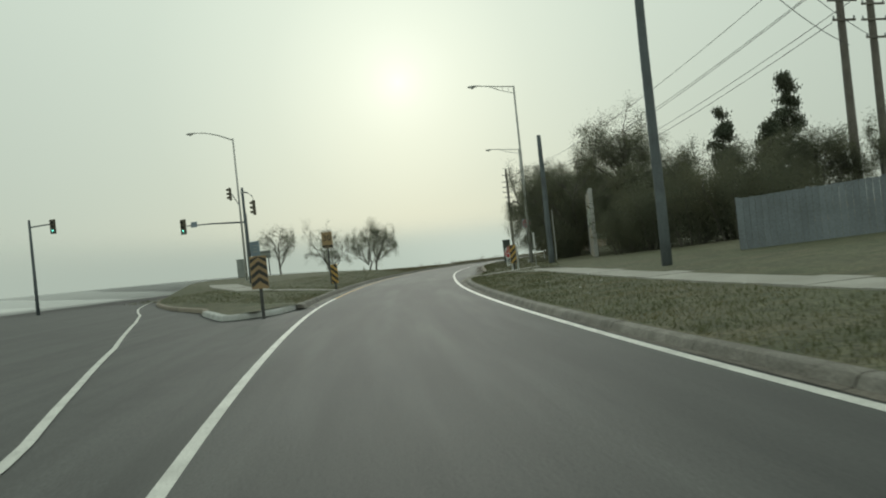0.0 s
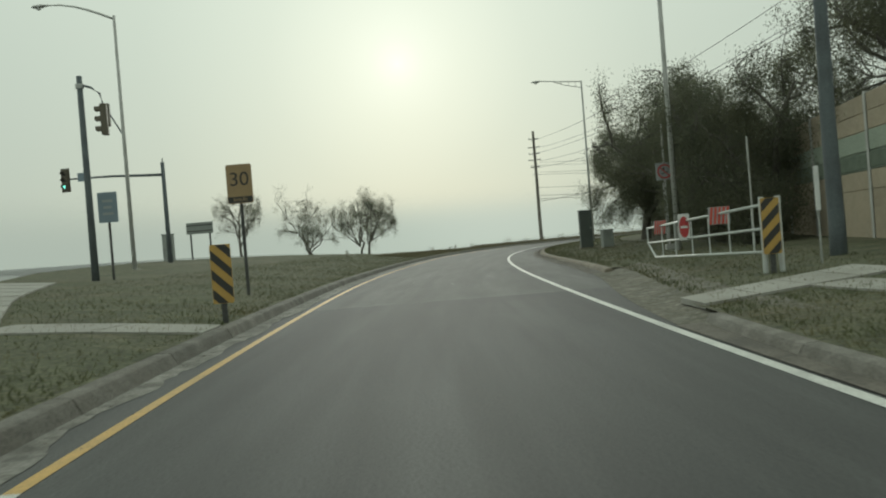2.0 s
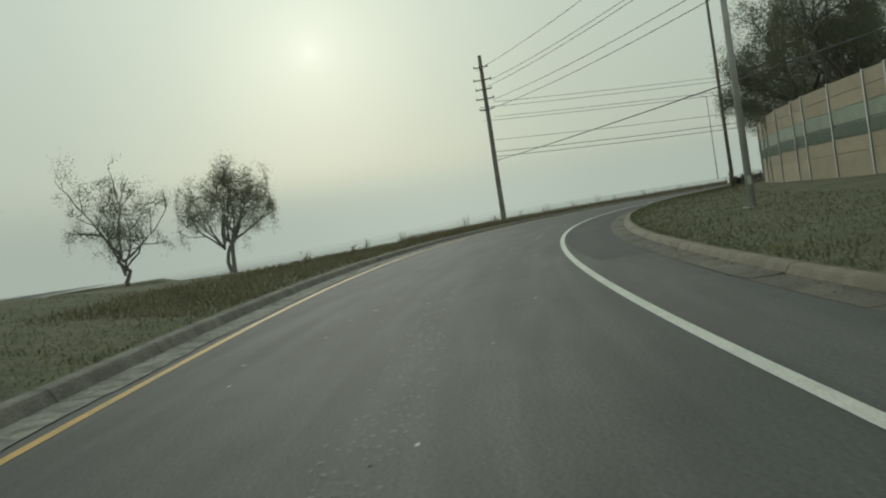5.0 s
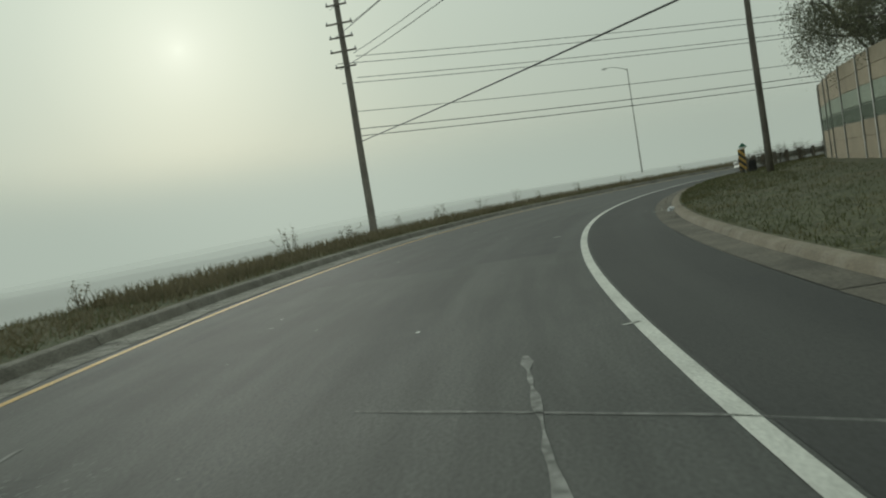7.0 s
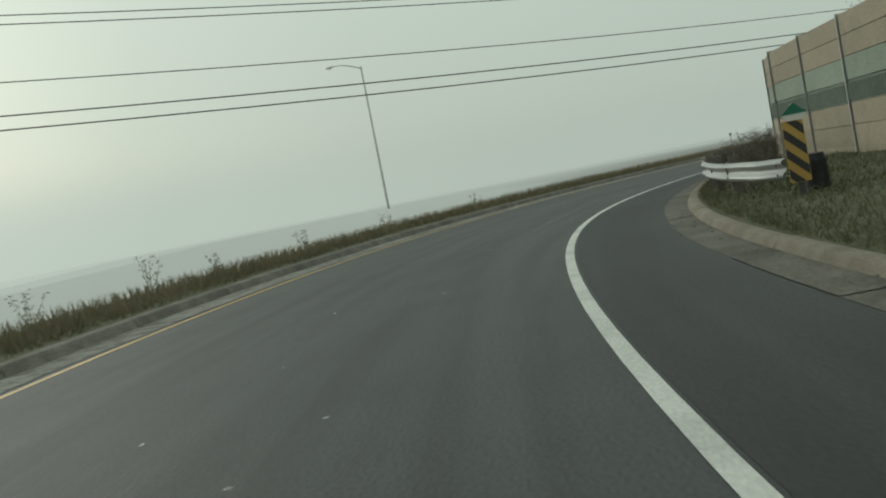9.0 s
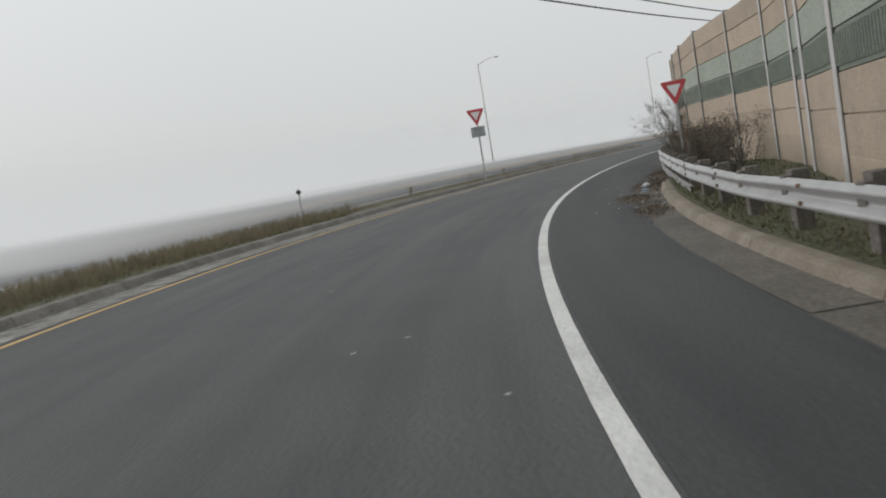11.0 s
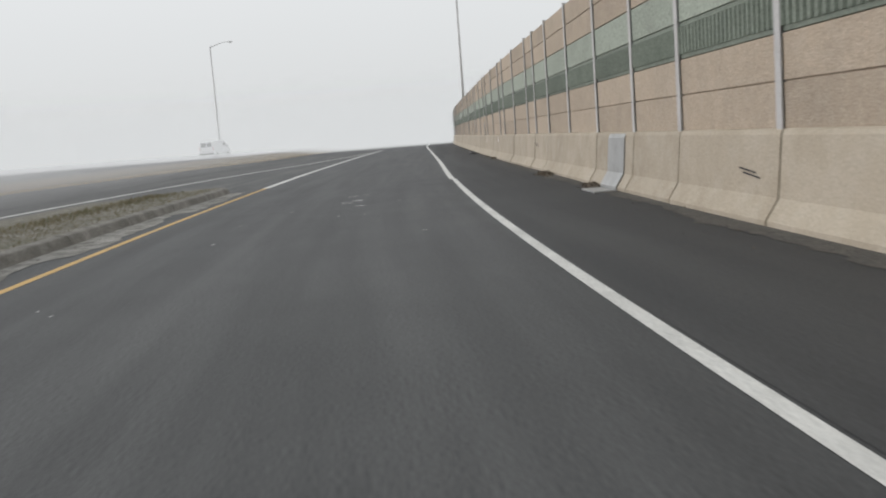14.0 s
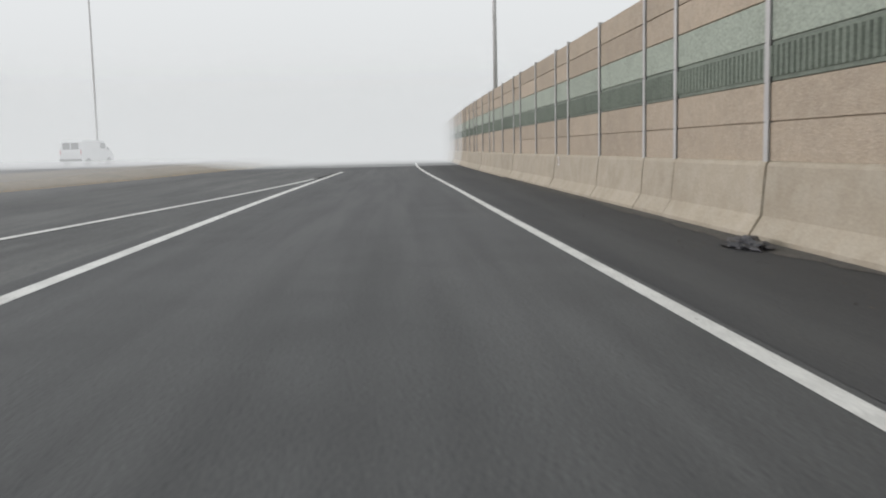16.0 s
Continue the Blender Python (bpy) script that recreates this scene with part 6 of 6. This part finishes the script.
WEED = "tall dead weed stalks with brown seed heads"
for s, off, h, k in ((128.4, 2.4, 0.95, 61), (128.9, 2.6, 0.8, 62), (112.0, 2.0, 0.45, 63), (118.0, 2.3, 0.5, 64), (133.0, 2.2, 0.6, 65), (137.5, 2.5, 0.6, 66), (141.0, 2.2, 0.75, 67), (145.0, 2.4, 0.7, 68), (148.0, 2.1, 0.9, 69), (151.0, 2.4, 0.6, 70), (155.0, 2.3, 0.7, 71), (160.0, 2.5, 0.6, 72), (166.0, 2.3, 0.6, 73), (84.0, 3.6, 0.5, 74), (192.0, 1.2, 0.35, 75), (199.0, 1.6, 0.4, 76), (206.5, 1.4, 0.45, 77), (212.0, 1.5, 0.35, 78), (218.0, 1.2, 0.4, 79), (225.0, 1.0, 0.3, 80), (131.0, 1.6, 0.5, 181), (139.5, 1.8, 0.55, 182), (105.0, 2.2, 0.4, 183), (109.0, 1.7, 0.4, 184)):
    d = kerb_left(s) - off
    weed(facing(s, d, verge_height(s, d)), WEED, h, k)


# ---- grass blades, leaves and litter ----
def blades(name, label, count, place_at, height, mat, seed, lean=0.45):
    """Many thin blades, one mesh: place_at(rng, n) gives stations and offsets."""
    rng = np.random.default_rng(seed)
    ss, dd = place_at(rng, count)
    hd = np.interp(ss, SG, TH)
    x = np.interp(ss, SG, PX) + dd * np.cos(hd)
    y = np.interp(ss, SG, PY) + dd * np.sin(hd)
    z = np.array([verge_height(float(a), float(b)) for a, b in zip(ss, dd)]) - 0.02
    h = height * rng.uniform(0.4, 1.3, count)
    base = np.stack([x, y, z], 1)
    tip = base + np.stack([rng.normal(0, lean, count) * h, rng.normal(0, lean, count) * h, h], 1)
    a = rng.uniform(0, math.pi, count)
    w = np.stack([np.cos(a), np.sin(a), 0 * a], 1) * (0.006 + 0.05 * h[:, None])
    v = np.empty((count, 3, 3))
    v[:, 0], v[:, 1], v[:, 2] = base - w, base + w, tip
    me = bpy.data.meshes.new(name)
    me.vertices.add(count * 3)
    me.vertices.foreach_set("co", v.reshape(-1))
    me.loops.add(count * 3)
    me.loops.foreach_set("vertex_index", np.arange(count * 3, dtype=np.int32))
    me.polygons.add(count)
    me.polygons.foreach_set("loop_start", np.arange(0, count * 3, 3, dtype=np.int32))
    me.update(calc_edges=True)
    me.materials.append(mat)
    return tagged(new(name, me), label, "grass", kind="stuff")


def along(s0, s1, edge, near, far, power=1.6):
    def f(rng, n):
        ss = rng.uniform(s0, s1, n)
        e = near + (far - near) * rng.random(n) ** power
        base = np.array([edge(float(s)) for s in ss])
        return ss, base + e
    return f


blades("grass", "short dull green grass blades by the kerb", 26000, along(-5, 43, kerb_right, 0.27, 3.0, 1.2), 0.075, BLADE, 81)
blades("grass", "short green grass blades on the inner verge", 42000, along(57, 183, kerb_right, 0.27, 5.0), 0.09, BLADE, 82)
blades("grass", "rough grass at the muddy verge before the gate", 5000, along(42, 57, kerb_right, 0.5, 4.5, 1.3), 0.08, BLADE, 89)
blades("grass", "long green grass tufts near the rail end", 9000, along(126, 160, kerb_right, 0.3, 3.5), 0.11, BLADE, 83)
blades("grass", "short dull grass blades on the island", 30000, along(31, 96, kerb_left, -0.05, -6.0), 0.07, BLADE, 84)
blades("grass", "rough dry grass along the outer kerb", 26000, along(90, 190, kerb_left, -0.1, -3.2, 1.0), 0.16, STRAW, 85)
blades("grass", "tall thin dry grass standing along the outer verge", 16000, along(118, 192, kerb_left, -0.5, -2.6, 1.0), 0.30, STRAW, 90, 0.3)
blades("grass", "rough green grass along the outer kerb", 24000, along(90, 190, kerb_left, -0.05, -3.0, 1.0), 0.12, BLADE, 86)
blades("grass", "yellowed grass on the strip beside the motorway", 16000, along(190, 240, kerb_left, -0.05, -2.0, 1.0), 0.08, STRAW, 87)
blades("grass", "dull green grass on the strip beside the motorway", 9000, along(190, 240, kerb_left, -0.05, -2.0, 1.0), 0.07, BLADE, 88)


def scatter(name, label, category, count, spot, size, mat, seed, lift=0.008, flat=0.25):
    """Small flat scraps lying about: spot(rng, n) gives station, offset and height."""
    rng = np.random.default_rng(seed)
    ss, dd, zz = spot(rng, count)
    hd = np.interp(ss, SG, TH)
    c = np.stack([np.interp(ss, SG, PX) + dd * np.cos(hd), np.interp(ss, SG, PY) + dd * np.sin(hd), zz + lift], 1)
    a = rng.uniform(0, 2 * math.pi, count)
    k = size * rng.uniform(0.5, 1.5, count)[:, None]
    up = rng.normal(0, flat, count)
    long = unit(np.stack([np.cos(a), np.sin(a), up], 1)) * k
    wide = unit(np.stack([-np.sin(a), np.cos(a), rng.normal(0, flat, count)], 1)) * k * rng.uniform(0.3, 0.7, count)[:, None]
    c[:, 2] += (np.abs(long[:, 2]) + np.abs(wide[:, 2])) * 0.9
    return tagged(quads(name, c, long, wide, mat), label, category, kind="stuff")


def gutter_spots(s0, s1, spread):
    def f(rng, n):
        ss = rng.uniform(s0, s1, n)
        dd = np.array([kerb_right(float(s)) for s in ss]) - np.abs(rng.normal(0, spread, n))
        return ss, dd, np.full(n, 0.012)
    return f


def verge_spots(s0, s1, near, far):
    def f(rng, n):
        ss = rng.uniform(s0, s1, n)
        dd = np.array([kerb_right(float(s)) for s in ss]) + rng.uniform(near, far, n)
        return ss, dd, np.array([verge_height(float(a), float(b)) for a, b in zip(ss, dd)])
    return f


def heap(s, d, rs, rd, z=0.005):
    def f(rng, n):
        return rng.normal(s, rs, n), rng.normal(d, rd, n), np.full(n, z)
    return f


scatter("fallen_leaves", "brown fallen leaves in the gutter", "fallen leaves", 1500, gutter_spots(57, 100, 0.22), 0.02, LEAF_DRY, 91)
scatter("fallen_leaves", "brown fallen leaves in the gutter of the bend", "fallen leaves", 700, gutter_spots(120, 183, 0.2), 0.018, LEAF_DRY, 92)
scatter("fallen_leaves", "brown fallen leaves on the verge", "fallen leaves", 1800, verge_spots(57, 183, 0.3, 3.5), 0.025, LEAF_DRY, 93)
scatter("fallen_leaves", "thick brown leaf litter under the guard rail", "fallen leaves", 2600, verge_spots(144, 183, 0.25, 2.0), 0.028, LEAF_DRY, 191, lift=0.05, flat=0.5)
scatter("litter", "small white and pale scraps on the verge under the rail", "litter", 60, verge_spots(144, 182, 0.3, 1.8), 0.025, LITTER, 192, lift=0.06, flat=0.4)
scatter("litter", "scattered pale scraps on the grass by the footpath", "litter", 22, verge_spots(14, 30, 1.0, 3.0), 0.03, LITTER, 193, lift=0.06, flat=0.4)
for s, d, rs, rd, n, k in ((182.5, 2.7, 1.2, 0.45, 700, 94), (178.5, 2.2, 0.9, 0.4, 450, 95), (176.3, 2.0, 0.7, 0.35, 350, 96), (188, 3.0, 3.2, 0.35, 700, 97), (231.0, 3.9, 0.8, 0.15, 150, 98), (217.5, 3.75, 0.6, 0.12, 160, 99), (244.0, 4.1, 1.4, 0.15, 220, 100), (252.3, 4.15, 0.5, 0.1, 160, 101), (226, 4.0, 2.5, 0.2, 220, 102)):
    scatter("debris", "dead leaves and twigs swept into a heap", "debris", n, heap(s, d + 0.3, rs, rd * 0.4), 0.016, LEAF_DRY, k, flat=0.5)
for s, d, rs, rd, n, k in ((181.8, 2.75, 1.3, 0.45, 70, 103), (177.6, 2.1, 0.8, 0.35, 16, 104), (126, 2.6, 0.5, 0.2, 10, 105), (186.5, 2.6, 2.0, 0.5, 14, 106)):
    scatter("litter", "scraps of white paper and plastic litter", "litter", n, heap(s, d, rs, rd), 0.022, LITTER, k, flat=0.4)


def leaf_heap(s, d, long_r, wide_r, high, count, seed):
    """A low uneven mound of dead leaves and dirt with loose leaves on it."""
    rng = np.random.default_rng(seed)
    t = thing("leaf_heap", facing(s, d, 0.0), "low heap of dead leaves and dirt swept to the edge", "leaf heap", "leaf heaps at the road edge")
    bm = bmesh.new()
    rings, around = 6, 22
    top = bm.verts.new((0, 0, high))
    last = None
    tops = []
    for r in range(1, rings + 1):
        ring = []
        for a in range(around):
            q = 2 * math.pi * a / around
            f = r / rings * (1 + 0.25 * noise.noise((math.cos(q) * 1.4 + seed, math.sin(q) * 1.4, 0)))
            x, y = f * wide_r * math.cos(q), f * long_r * math.sin(q)
            z = max(0.003, high * (1 - (r / rings) ** 1.5) * (1 + 0.5 * noise.noise((x * 5, y * 3, seed))))
            ring.append(bm.verts.new((x, y, 0.0 if r == rings else z)))
            tops.append((x, y, z))
        for a in range(around):
            b = (a + 1) % around
            if last:
                bm.faces.new((last[a], ring[a], ring[b], last[b]))
            else:
                bm.faces.new((top, ring[a], ring[b]))
        last = ring
    part("mound", bm, DIRT, t, soft=True)
    tops = np.array(tops)
    c = tops[rng.integers(0, len(tops), count)] + rng.normal(0, 1, (count, 3)) * np.array([0.06, 0.09, 0.004]) + np.array([0, 0, 0.012])
    long = unit(rng.normal(0, 1, c.shape) * np.array([1, 1, 0.35])) * 0.030 * rng.uniform(0.5, 1.4, (count, 1))
    wide = unit(np.cross(long, rng.normal(0, 0.3, c.shape) + np.array([0, 0, 1.0]))) * 0.016
    tagged(quads("loose_leaf", c, long, wide, LEAF_DRY, t), kind="stuff")


for s, d, a, b, h, n, k in ((182.6, 2.95, 1.6, 0.50, 0.12, 1500, 151), (186.6, 3.25, 1.9, 0.34, 0.10, 1100, 153), (179.6, 2.35, 0.9, 0.28, 0.06, 500, 152), (125.2, 3.05, 0.5, 0.16, 0.10, 300, 154), (176.5, 2.4, 0.7, 0.2, 0.07, 350, 155), (237.0, barrier_foot(237.0) - 0.14, 0.9, 0.16, 0.07, 350, 156), (231.4, barrier_foot(231.4) - 0.12, 0.5, 0.14, 0.08, 200, 157), (210.6, barrier_foot(210.6) - 0.1, 0.35, 0.12, 0.10, 150, 158), (252.2, barrier_foot(252.2) - 0.08, 0.3, 0.10, 0.09, 150, 159), (256.0, barrier_foot(256.0) - 0.08, 0.3, 0.08, 0.06, 100, 160)):
    leaf_heap(s, d, a, b, h, n, k)


def scrap_bag(s, d, z, sx, sy, sz, mat, label, seed):
    t = thing("plastic_bag", facing(s, d, z), label, "bag")
    bm = bmesh.new()
    bmesh.ops.create_icosphere(bm, subdivisions=4, radius=1)
    for v in bm.verts:
        q = v.co + Vector((seed, 0, 0))
        n = noise.noise(q * 2.3) * 0.5 + noise.noise(q * 6.0) * 0.2
        v.co = Vector((v.co.x * sx, v.co.y * sy, max(0.0, v.co.z) * sz)) * (1 + n)
        v.co.z = max(0.003, v.co.z)
    part("sheet", bm, mat, t)


scrap_bag(125.6, 2.80, 0.012, 0.10, 0.20, 0.09, LITTER, "crumpled white plastic bag in the gutter", 3)
scrap_bag(182.0, 2.72, 0.07, 0.09, 0.14, 0.07, LITTER, "torn white wrapping on the leaf heap", 5)
scrap_bag(180.6, 2.62, 0.05, 0.07, 0.09, 0.06, SIGN_BLUE, "pale blue crumpled wrapper on the leaf heap", 7)


def lane_flecks(rng, n):
    ss = rng.uniform(50, 150, n)
    mid = np.array([(left_line(float(s)) + right_line(float(s))) / 2 for s in ss])
    return ss, mid + rng.choice([-1.3, -0.3, 1.2], n) + rng.normal(0, 0.5, n), np.full(n, 0.0)


def late_flecks(rng, n):
    return rng.uniform(150, 250, n), rng.normal(-1.0, 1.1, n), np.full(n, 0.0)


scatter("paint_flecks", "worn white flecks of old paint on the lane", "road marking", 110, lane_flecks, 0.035, WHITE_LINE, 111, 0.004, 0.0)
scatter("paint_flecks", "worn white flecks of old paint on the lane", "road marking", 45, late_flecks, 0.035, WHITE_LINE, 112, 0.004, 0.0)
scatter("gravel", "scattered grit and pebbles on the shoulder", "gravel", 2600, lambda rng, n: (rng.uniform(197, 290, n), np.array([4.05] * n) - np.abs(rng.normal(0, 0.55, n)), np.full(n, 0.0)), 0.012, DIRT, 113, 0.004, 0.3)
scatter("gravel", "scattered grit in the gutter", "gravel", 2400, lambda rng, n: (lambda ss: (ss, np.array([gutter_left(float(s)) for s in ss]) + np.abs(rng.normal(0, 0.25, n)), np.full(n, 0.012)))(rng.uniform(30, 240, n)), 0.014, DIRT, 114, 0.004, 0.3)


def strip_mark(path, width, label, mat=SEAL, jag=0.4, seed=1, category="crack sealing"):
    """A thin uneven strip on the asphalt along (s, d) points."""
    rng = np.random.default_rng(seed)
    verts, faces = [], []
    pts = []
    for (s0, d0), (s1, d1) in zip(path, path[1:]):
        n = max(2, int(math.hypot(s1 - s0, d1 - d0) / 0.25))
        pts += [(s0 + (s1 - s0) * k / n, d0 + (d1 - d0) * k / n) for k in range(n)]
    pts.append(path[-1])
    for i, (s, d) in enumerate(pts):
        p = at(s, d, 0.004)
        q = at(*pts[min(i + 1, len(pts) - 1)], 0.004) - at(*pts[max(i - 1, 0)], 0.004)
        side = Vector((-q.y, q.x, 0)).normalized() * width / 2 * max(0.25, 1 + 0.5 * jag * rng.normal())
        off = Vector((-q.y, q.x, 0)).normalized() * rng.normal(0, width * 0.08)
        verts += [p - side + off, p + side + off]
    faces = [(2 * i, 2 * i + 1, 2 * i + 3, 2 * i + 2) for i in range(len(pts) - 1)]
    return tagged(mesh_object("crack_seal", verts, faces, mat), label, category, kind="structure")


PALE = "thin pale saw cut across the lane"
strip_mark([(105.87, 0.55), (105.9, -0.1), (105.8, -0.7)], 0.022, PALE, SEAL, 0.9, 1)
strip_mark([(106.1, -1.3), (106.3, -2.0), (106.4, -2.6)], 0.030, PALE, SEAL, 0.9, 2)
strip_mark([(105.5, 2.6), (106.0, 2.1), (106.48, 1.79), (107.15, 0.9), (107.8, -0.14), (108.3, -1.0)], 0.024, PALE, SEAL, 0.9, 3)
SMEAR = "pale worn smear of old sealer on the lane"
strip_mark([(109.3, 0.06), (107.0, 0.10), (105.44, 0.15)], 0.055, SMEAR, SEAL, 0.9, 4)
strip_mark([(105.8, -3.3), (106.3, -2.85)], 0.10, SMEAR, SEAL, 0.9, 5)
strip_mark([(107.1, -4.1), (107.45, -3.65)], 0.07, SMEAR, SEAL, 0.9, 6)
strip_mark([(106.7, -3.2), (108.6, -3.3)], 0.04, SMEAR, SEAL, 0.9, 7)
strip_mark([(106.45, 1.45), (106.2, 1.85)], 0.09, SMEAR, SEAL, 0.9, 9)
strip_mark([(49.72, -2.6), (49.66, 0.0), (49.6, 2.5)], 0.05, "pale dusty seam between two pavings", SEAL, 0.3, 8)


def seam_spots(s0, s1, d0, spread):
    def f(rng, n):
        ss = rng.uniform(s0, s1, n)
        drift = np.array([0.25 * noise.noise((float(s) * 0.15, d0, 5)) for s in ss])
        return ss, d0 + drift + rng.normal(0, spread, n), np.full(n, 0.0)
    return f


for s0, s1, d0, spread, n, k in ((53, 80, -0.85, 0.16, 1800, 122), (54, 72, 1.1, 0.14, 900, 123), (80, 99, -0.8, 0.14, 900, 124), (101, 108, -2.6, 0.35, 500, 125)):
    scatter("worn_seam", "pale worn seam of loose stone along the lane", "worn asphalt", n, seam_spots(s0, s1, d0, spread), 0.022, SEAL, k, 0.003, 0.0)
for s, d, w in ((232.4, -0.4, 0.12), (232.9, -0.2, 0.10), (234.2, -0.35, 0.07), (231.4, -0.1, 0.06)):
    strip_mark([(s, d - 0.11), (s + 0.06, d + 0.09)], w * 0.8, "white fleck of old road paint", WHITE_LINE, 0.9, int(s * 10), "road marking")
for s, d, w in ((96.2, 0.55, 0.18), (101.4, -0.3, 0.16), (73.0, 0.9, 0.2), (58.5, 1.2, 0.2), (110.0, 0.9, 0.15), (122.0, 0.3, 0.15)):
    strip_mark([(s, d - w / 2), (s + 0.05, d + w / 2)], 0.05, "white fleck of old road paint", WHITE_LINE, 0.5, int(s * 7), "road marking")


# ---- things on and by the barrier ----
def barrier_things():
    t = thing("drain_cover", facing(230.4, barrier_foot(230.4) + 0.5, 0.0), "grey steel cover plate bolted to the barrier foot", "drain cover")
    bm = bmesh.new()
    prof = [(-0.52, 0.02), (-0.52, 0.085), (-0.38, 0.305), (-0.33, 0.90), (-0.30, 0.965)]
    for i in range(len(prof) - 1):
        (a, z), (b, y) = prof[i], prof[i + 1]
        bm.faces.new([bm.verts.new(v) for v in ((a, -0.55, z), (a, 0.55, z), (b, 0.55, y), (b, -0.55, y))])
    bmesh.ops.remove_doubles(bm, verts=bm.verts, dist=0.001)
    bmesh.ops.solidify(bm, geom=bm.faces[:], thickness=0.012)
    part("cover", bm, STEEL, t)
    part("tray", box(0.35, 1.0, 0.03, -0.72, 0, 0.004, bevel=0.008), STEEL, t)
    b = thing("plastic_bag", facing(264.0, 3.98, 0.0), "crumpled black plastic bag against the barrier foot", "bag")
    bm = bmesh.new()
    bmesh.ops.create_icosphere(bm, subdivisions=4, radius=1)
    for v in bm.verts:
        n = noise.noise(v.co * 2.3) * 0.5 + noise.noise(v.co * 6.0) * 0.18
        v.co = Vector((v.co.x * 0.20, v.co.y * 0.40, max(0.0, v.co.z) * 0.12)) * (1 + n)
        v.co.z = max(0.004, v.co.z)
    part("sheet", bm, BAG, b)
    w = thing("route_marker", facing(260.6, wall_at(260.6) - 0.12, 0.0), "small orange and white markers on the wall", "marker")
    part("orange_plate", box(0.02, 0.12, 0.32, 0, 0, 1.62, bevel=0.004), SIGN_YELLOW, w)
    part("bracket", tube([(0, -0.30, 1.5), (0, -0.30, 1.95), (0, -0.14, 1.98)], 0.012, 6), SIGN_WHITE, w)
    for s, z in ((252.75, 0.80), (259.35, 0.75), (279.0, 0.78)):
        g = thing("painted_mark", facing(s - 0.25, barrier_foot(s) + 0.162, z, -90), "white spray-painted number on the concrete barrier", "painted mark", "painted marks")
        lettering("26", 0.36, 0, 0, 0, SIGN_WHITE, g, "number", 0.8)
    # scuffs
    for s, z, l in ((213.2, 0.55, 0.7), (221.0, 0.62, 0.5), (224.2, 0.5, 0.45), (240.5, 0.66, 0.5)):
        g = thing("scuff_mark", facing(s, barrier_foot(s) + 0.14 + 0.05 * (z - 0.3) / 0.6 - 0.012, z), "dark tyre scuff on the concrete barrier", "scuff mark", "scuff marks")
        for k in range(2):
            ob = part("scuff", box(0.004, l, 0.018, 0, 0, 0), RUBBER, g)
            ob.location, ob.rotation_euler = (0.004 * k, 0.1 * k, 0.05 * k), (radians(6), radians(9), 0)


barrier_things()


# ---- the van on the far carriageway ----
def van(m):
    t = thing("van", m, "plain white delivery van with dark rear windows on the motorway", "van")
    side = [(-2.6, 0.45), (-2.62, 1.2), (-2.50, 1.95), (-2.30, 2.08), (0.9, 2.08), (1.25, 1.98), (1.80, 1.35), (2.45, 1.12), (2.60, 0.95), (2.62, 0.45)]
    bm = bmesh.new()
    a = [bm.verts.new((-0.95 + (0.10 if z > 1.3 else 0.0), y, z)) for y, z in side]
    b = [bm.verts.new((0.95 - (0.10 if z > 1.3 else 0.0), y, z)) for y, z in side]
    bm.faces.new(a)
    bm.faces.new(b[::-1])
    for i in range(len(side)):
        bm.faces.new((a[i], b[i], b[(i + 1) % len(side)], a[(i + 1) % len(side)]))
    bmesh.ops.bevel(bm, geom=bm.edges[:], offset=0.05, segments=2, affect="EDGES", profile=0.6)
    part("body", bm, VAN_WHITE, t)
    for x in (-0.36, 0.36):
        part("rear_window", box(0.62, 0.02, 0.52, x, -2.585, 1.36, bevel=0.008), DARK_GLASS, t)
    for sx in (-1, 1):
        part("side_window", box(0.02, 0.75, 0.42, sx * 0.885, 0.95, 1.45, bevel=0.006), DARK_GLASS, t)
        part("mirror", box(0.16, 0.10, 0.22, sx * 1.06, 1.45, 1.30, bevel=0.02), RUBBER, t)
        part("tail_lamp", box(0.10, 0.03, 0.40, sx * 0.86, -2.61, 0.95, bevel=0.008), SIGN_RED, t)
        for y in (-1.65, 1.7):
            w = part("wheel", tube([(sx * 0.78, y, 0.34), (sx * 0.98, y, 0.34)], 0.34, 20), RUBBER, t)
            part("rim", tube([(sx * 0.975, y, 0.34), (sx * 0.99, y, 0.34)], 0.20, 14), STEEL, w, "grey steel rim")
    part("windscreen", box(1.55, 0.02, 0.78, 0, 0, 0, bevel=0.006, m=pose(0, 1.56, 1.30, 41.5, 0, 0)), DARK_GLASS, t)
    part("bumper", box(1.84, 0.14, 0.22, 0, -2.64, 0.40, bevel=0.03), RUBBER, t)
    return t


van(facing(330.0, -25.6, far_rise(330.0), -9))
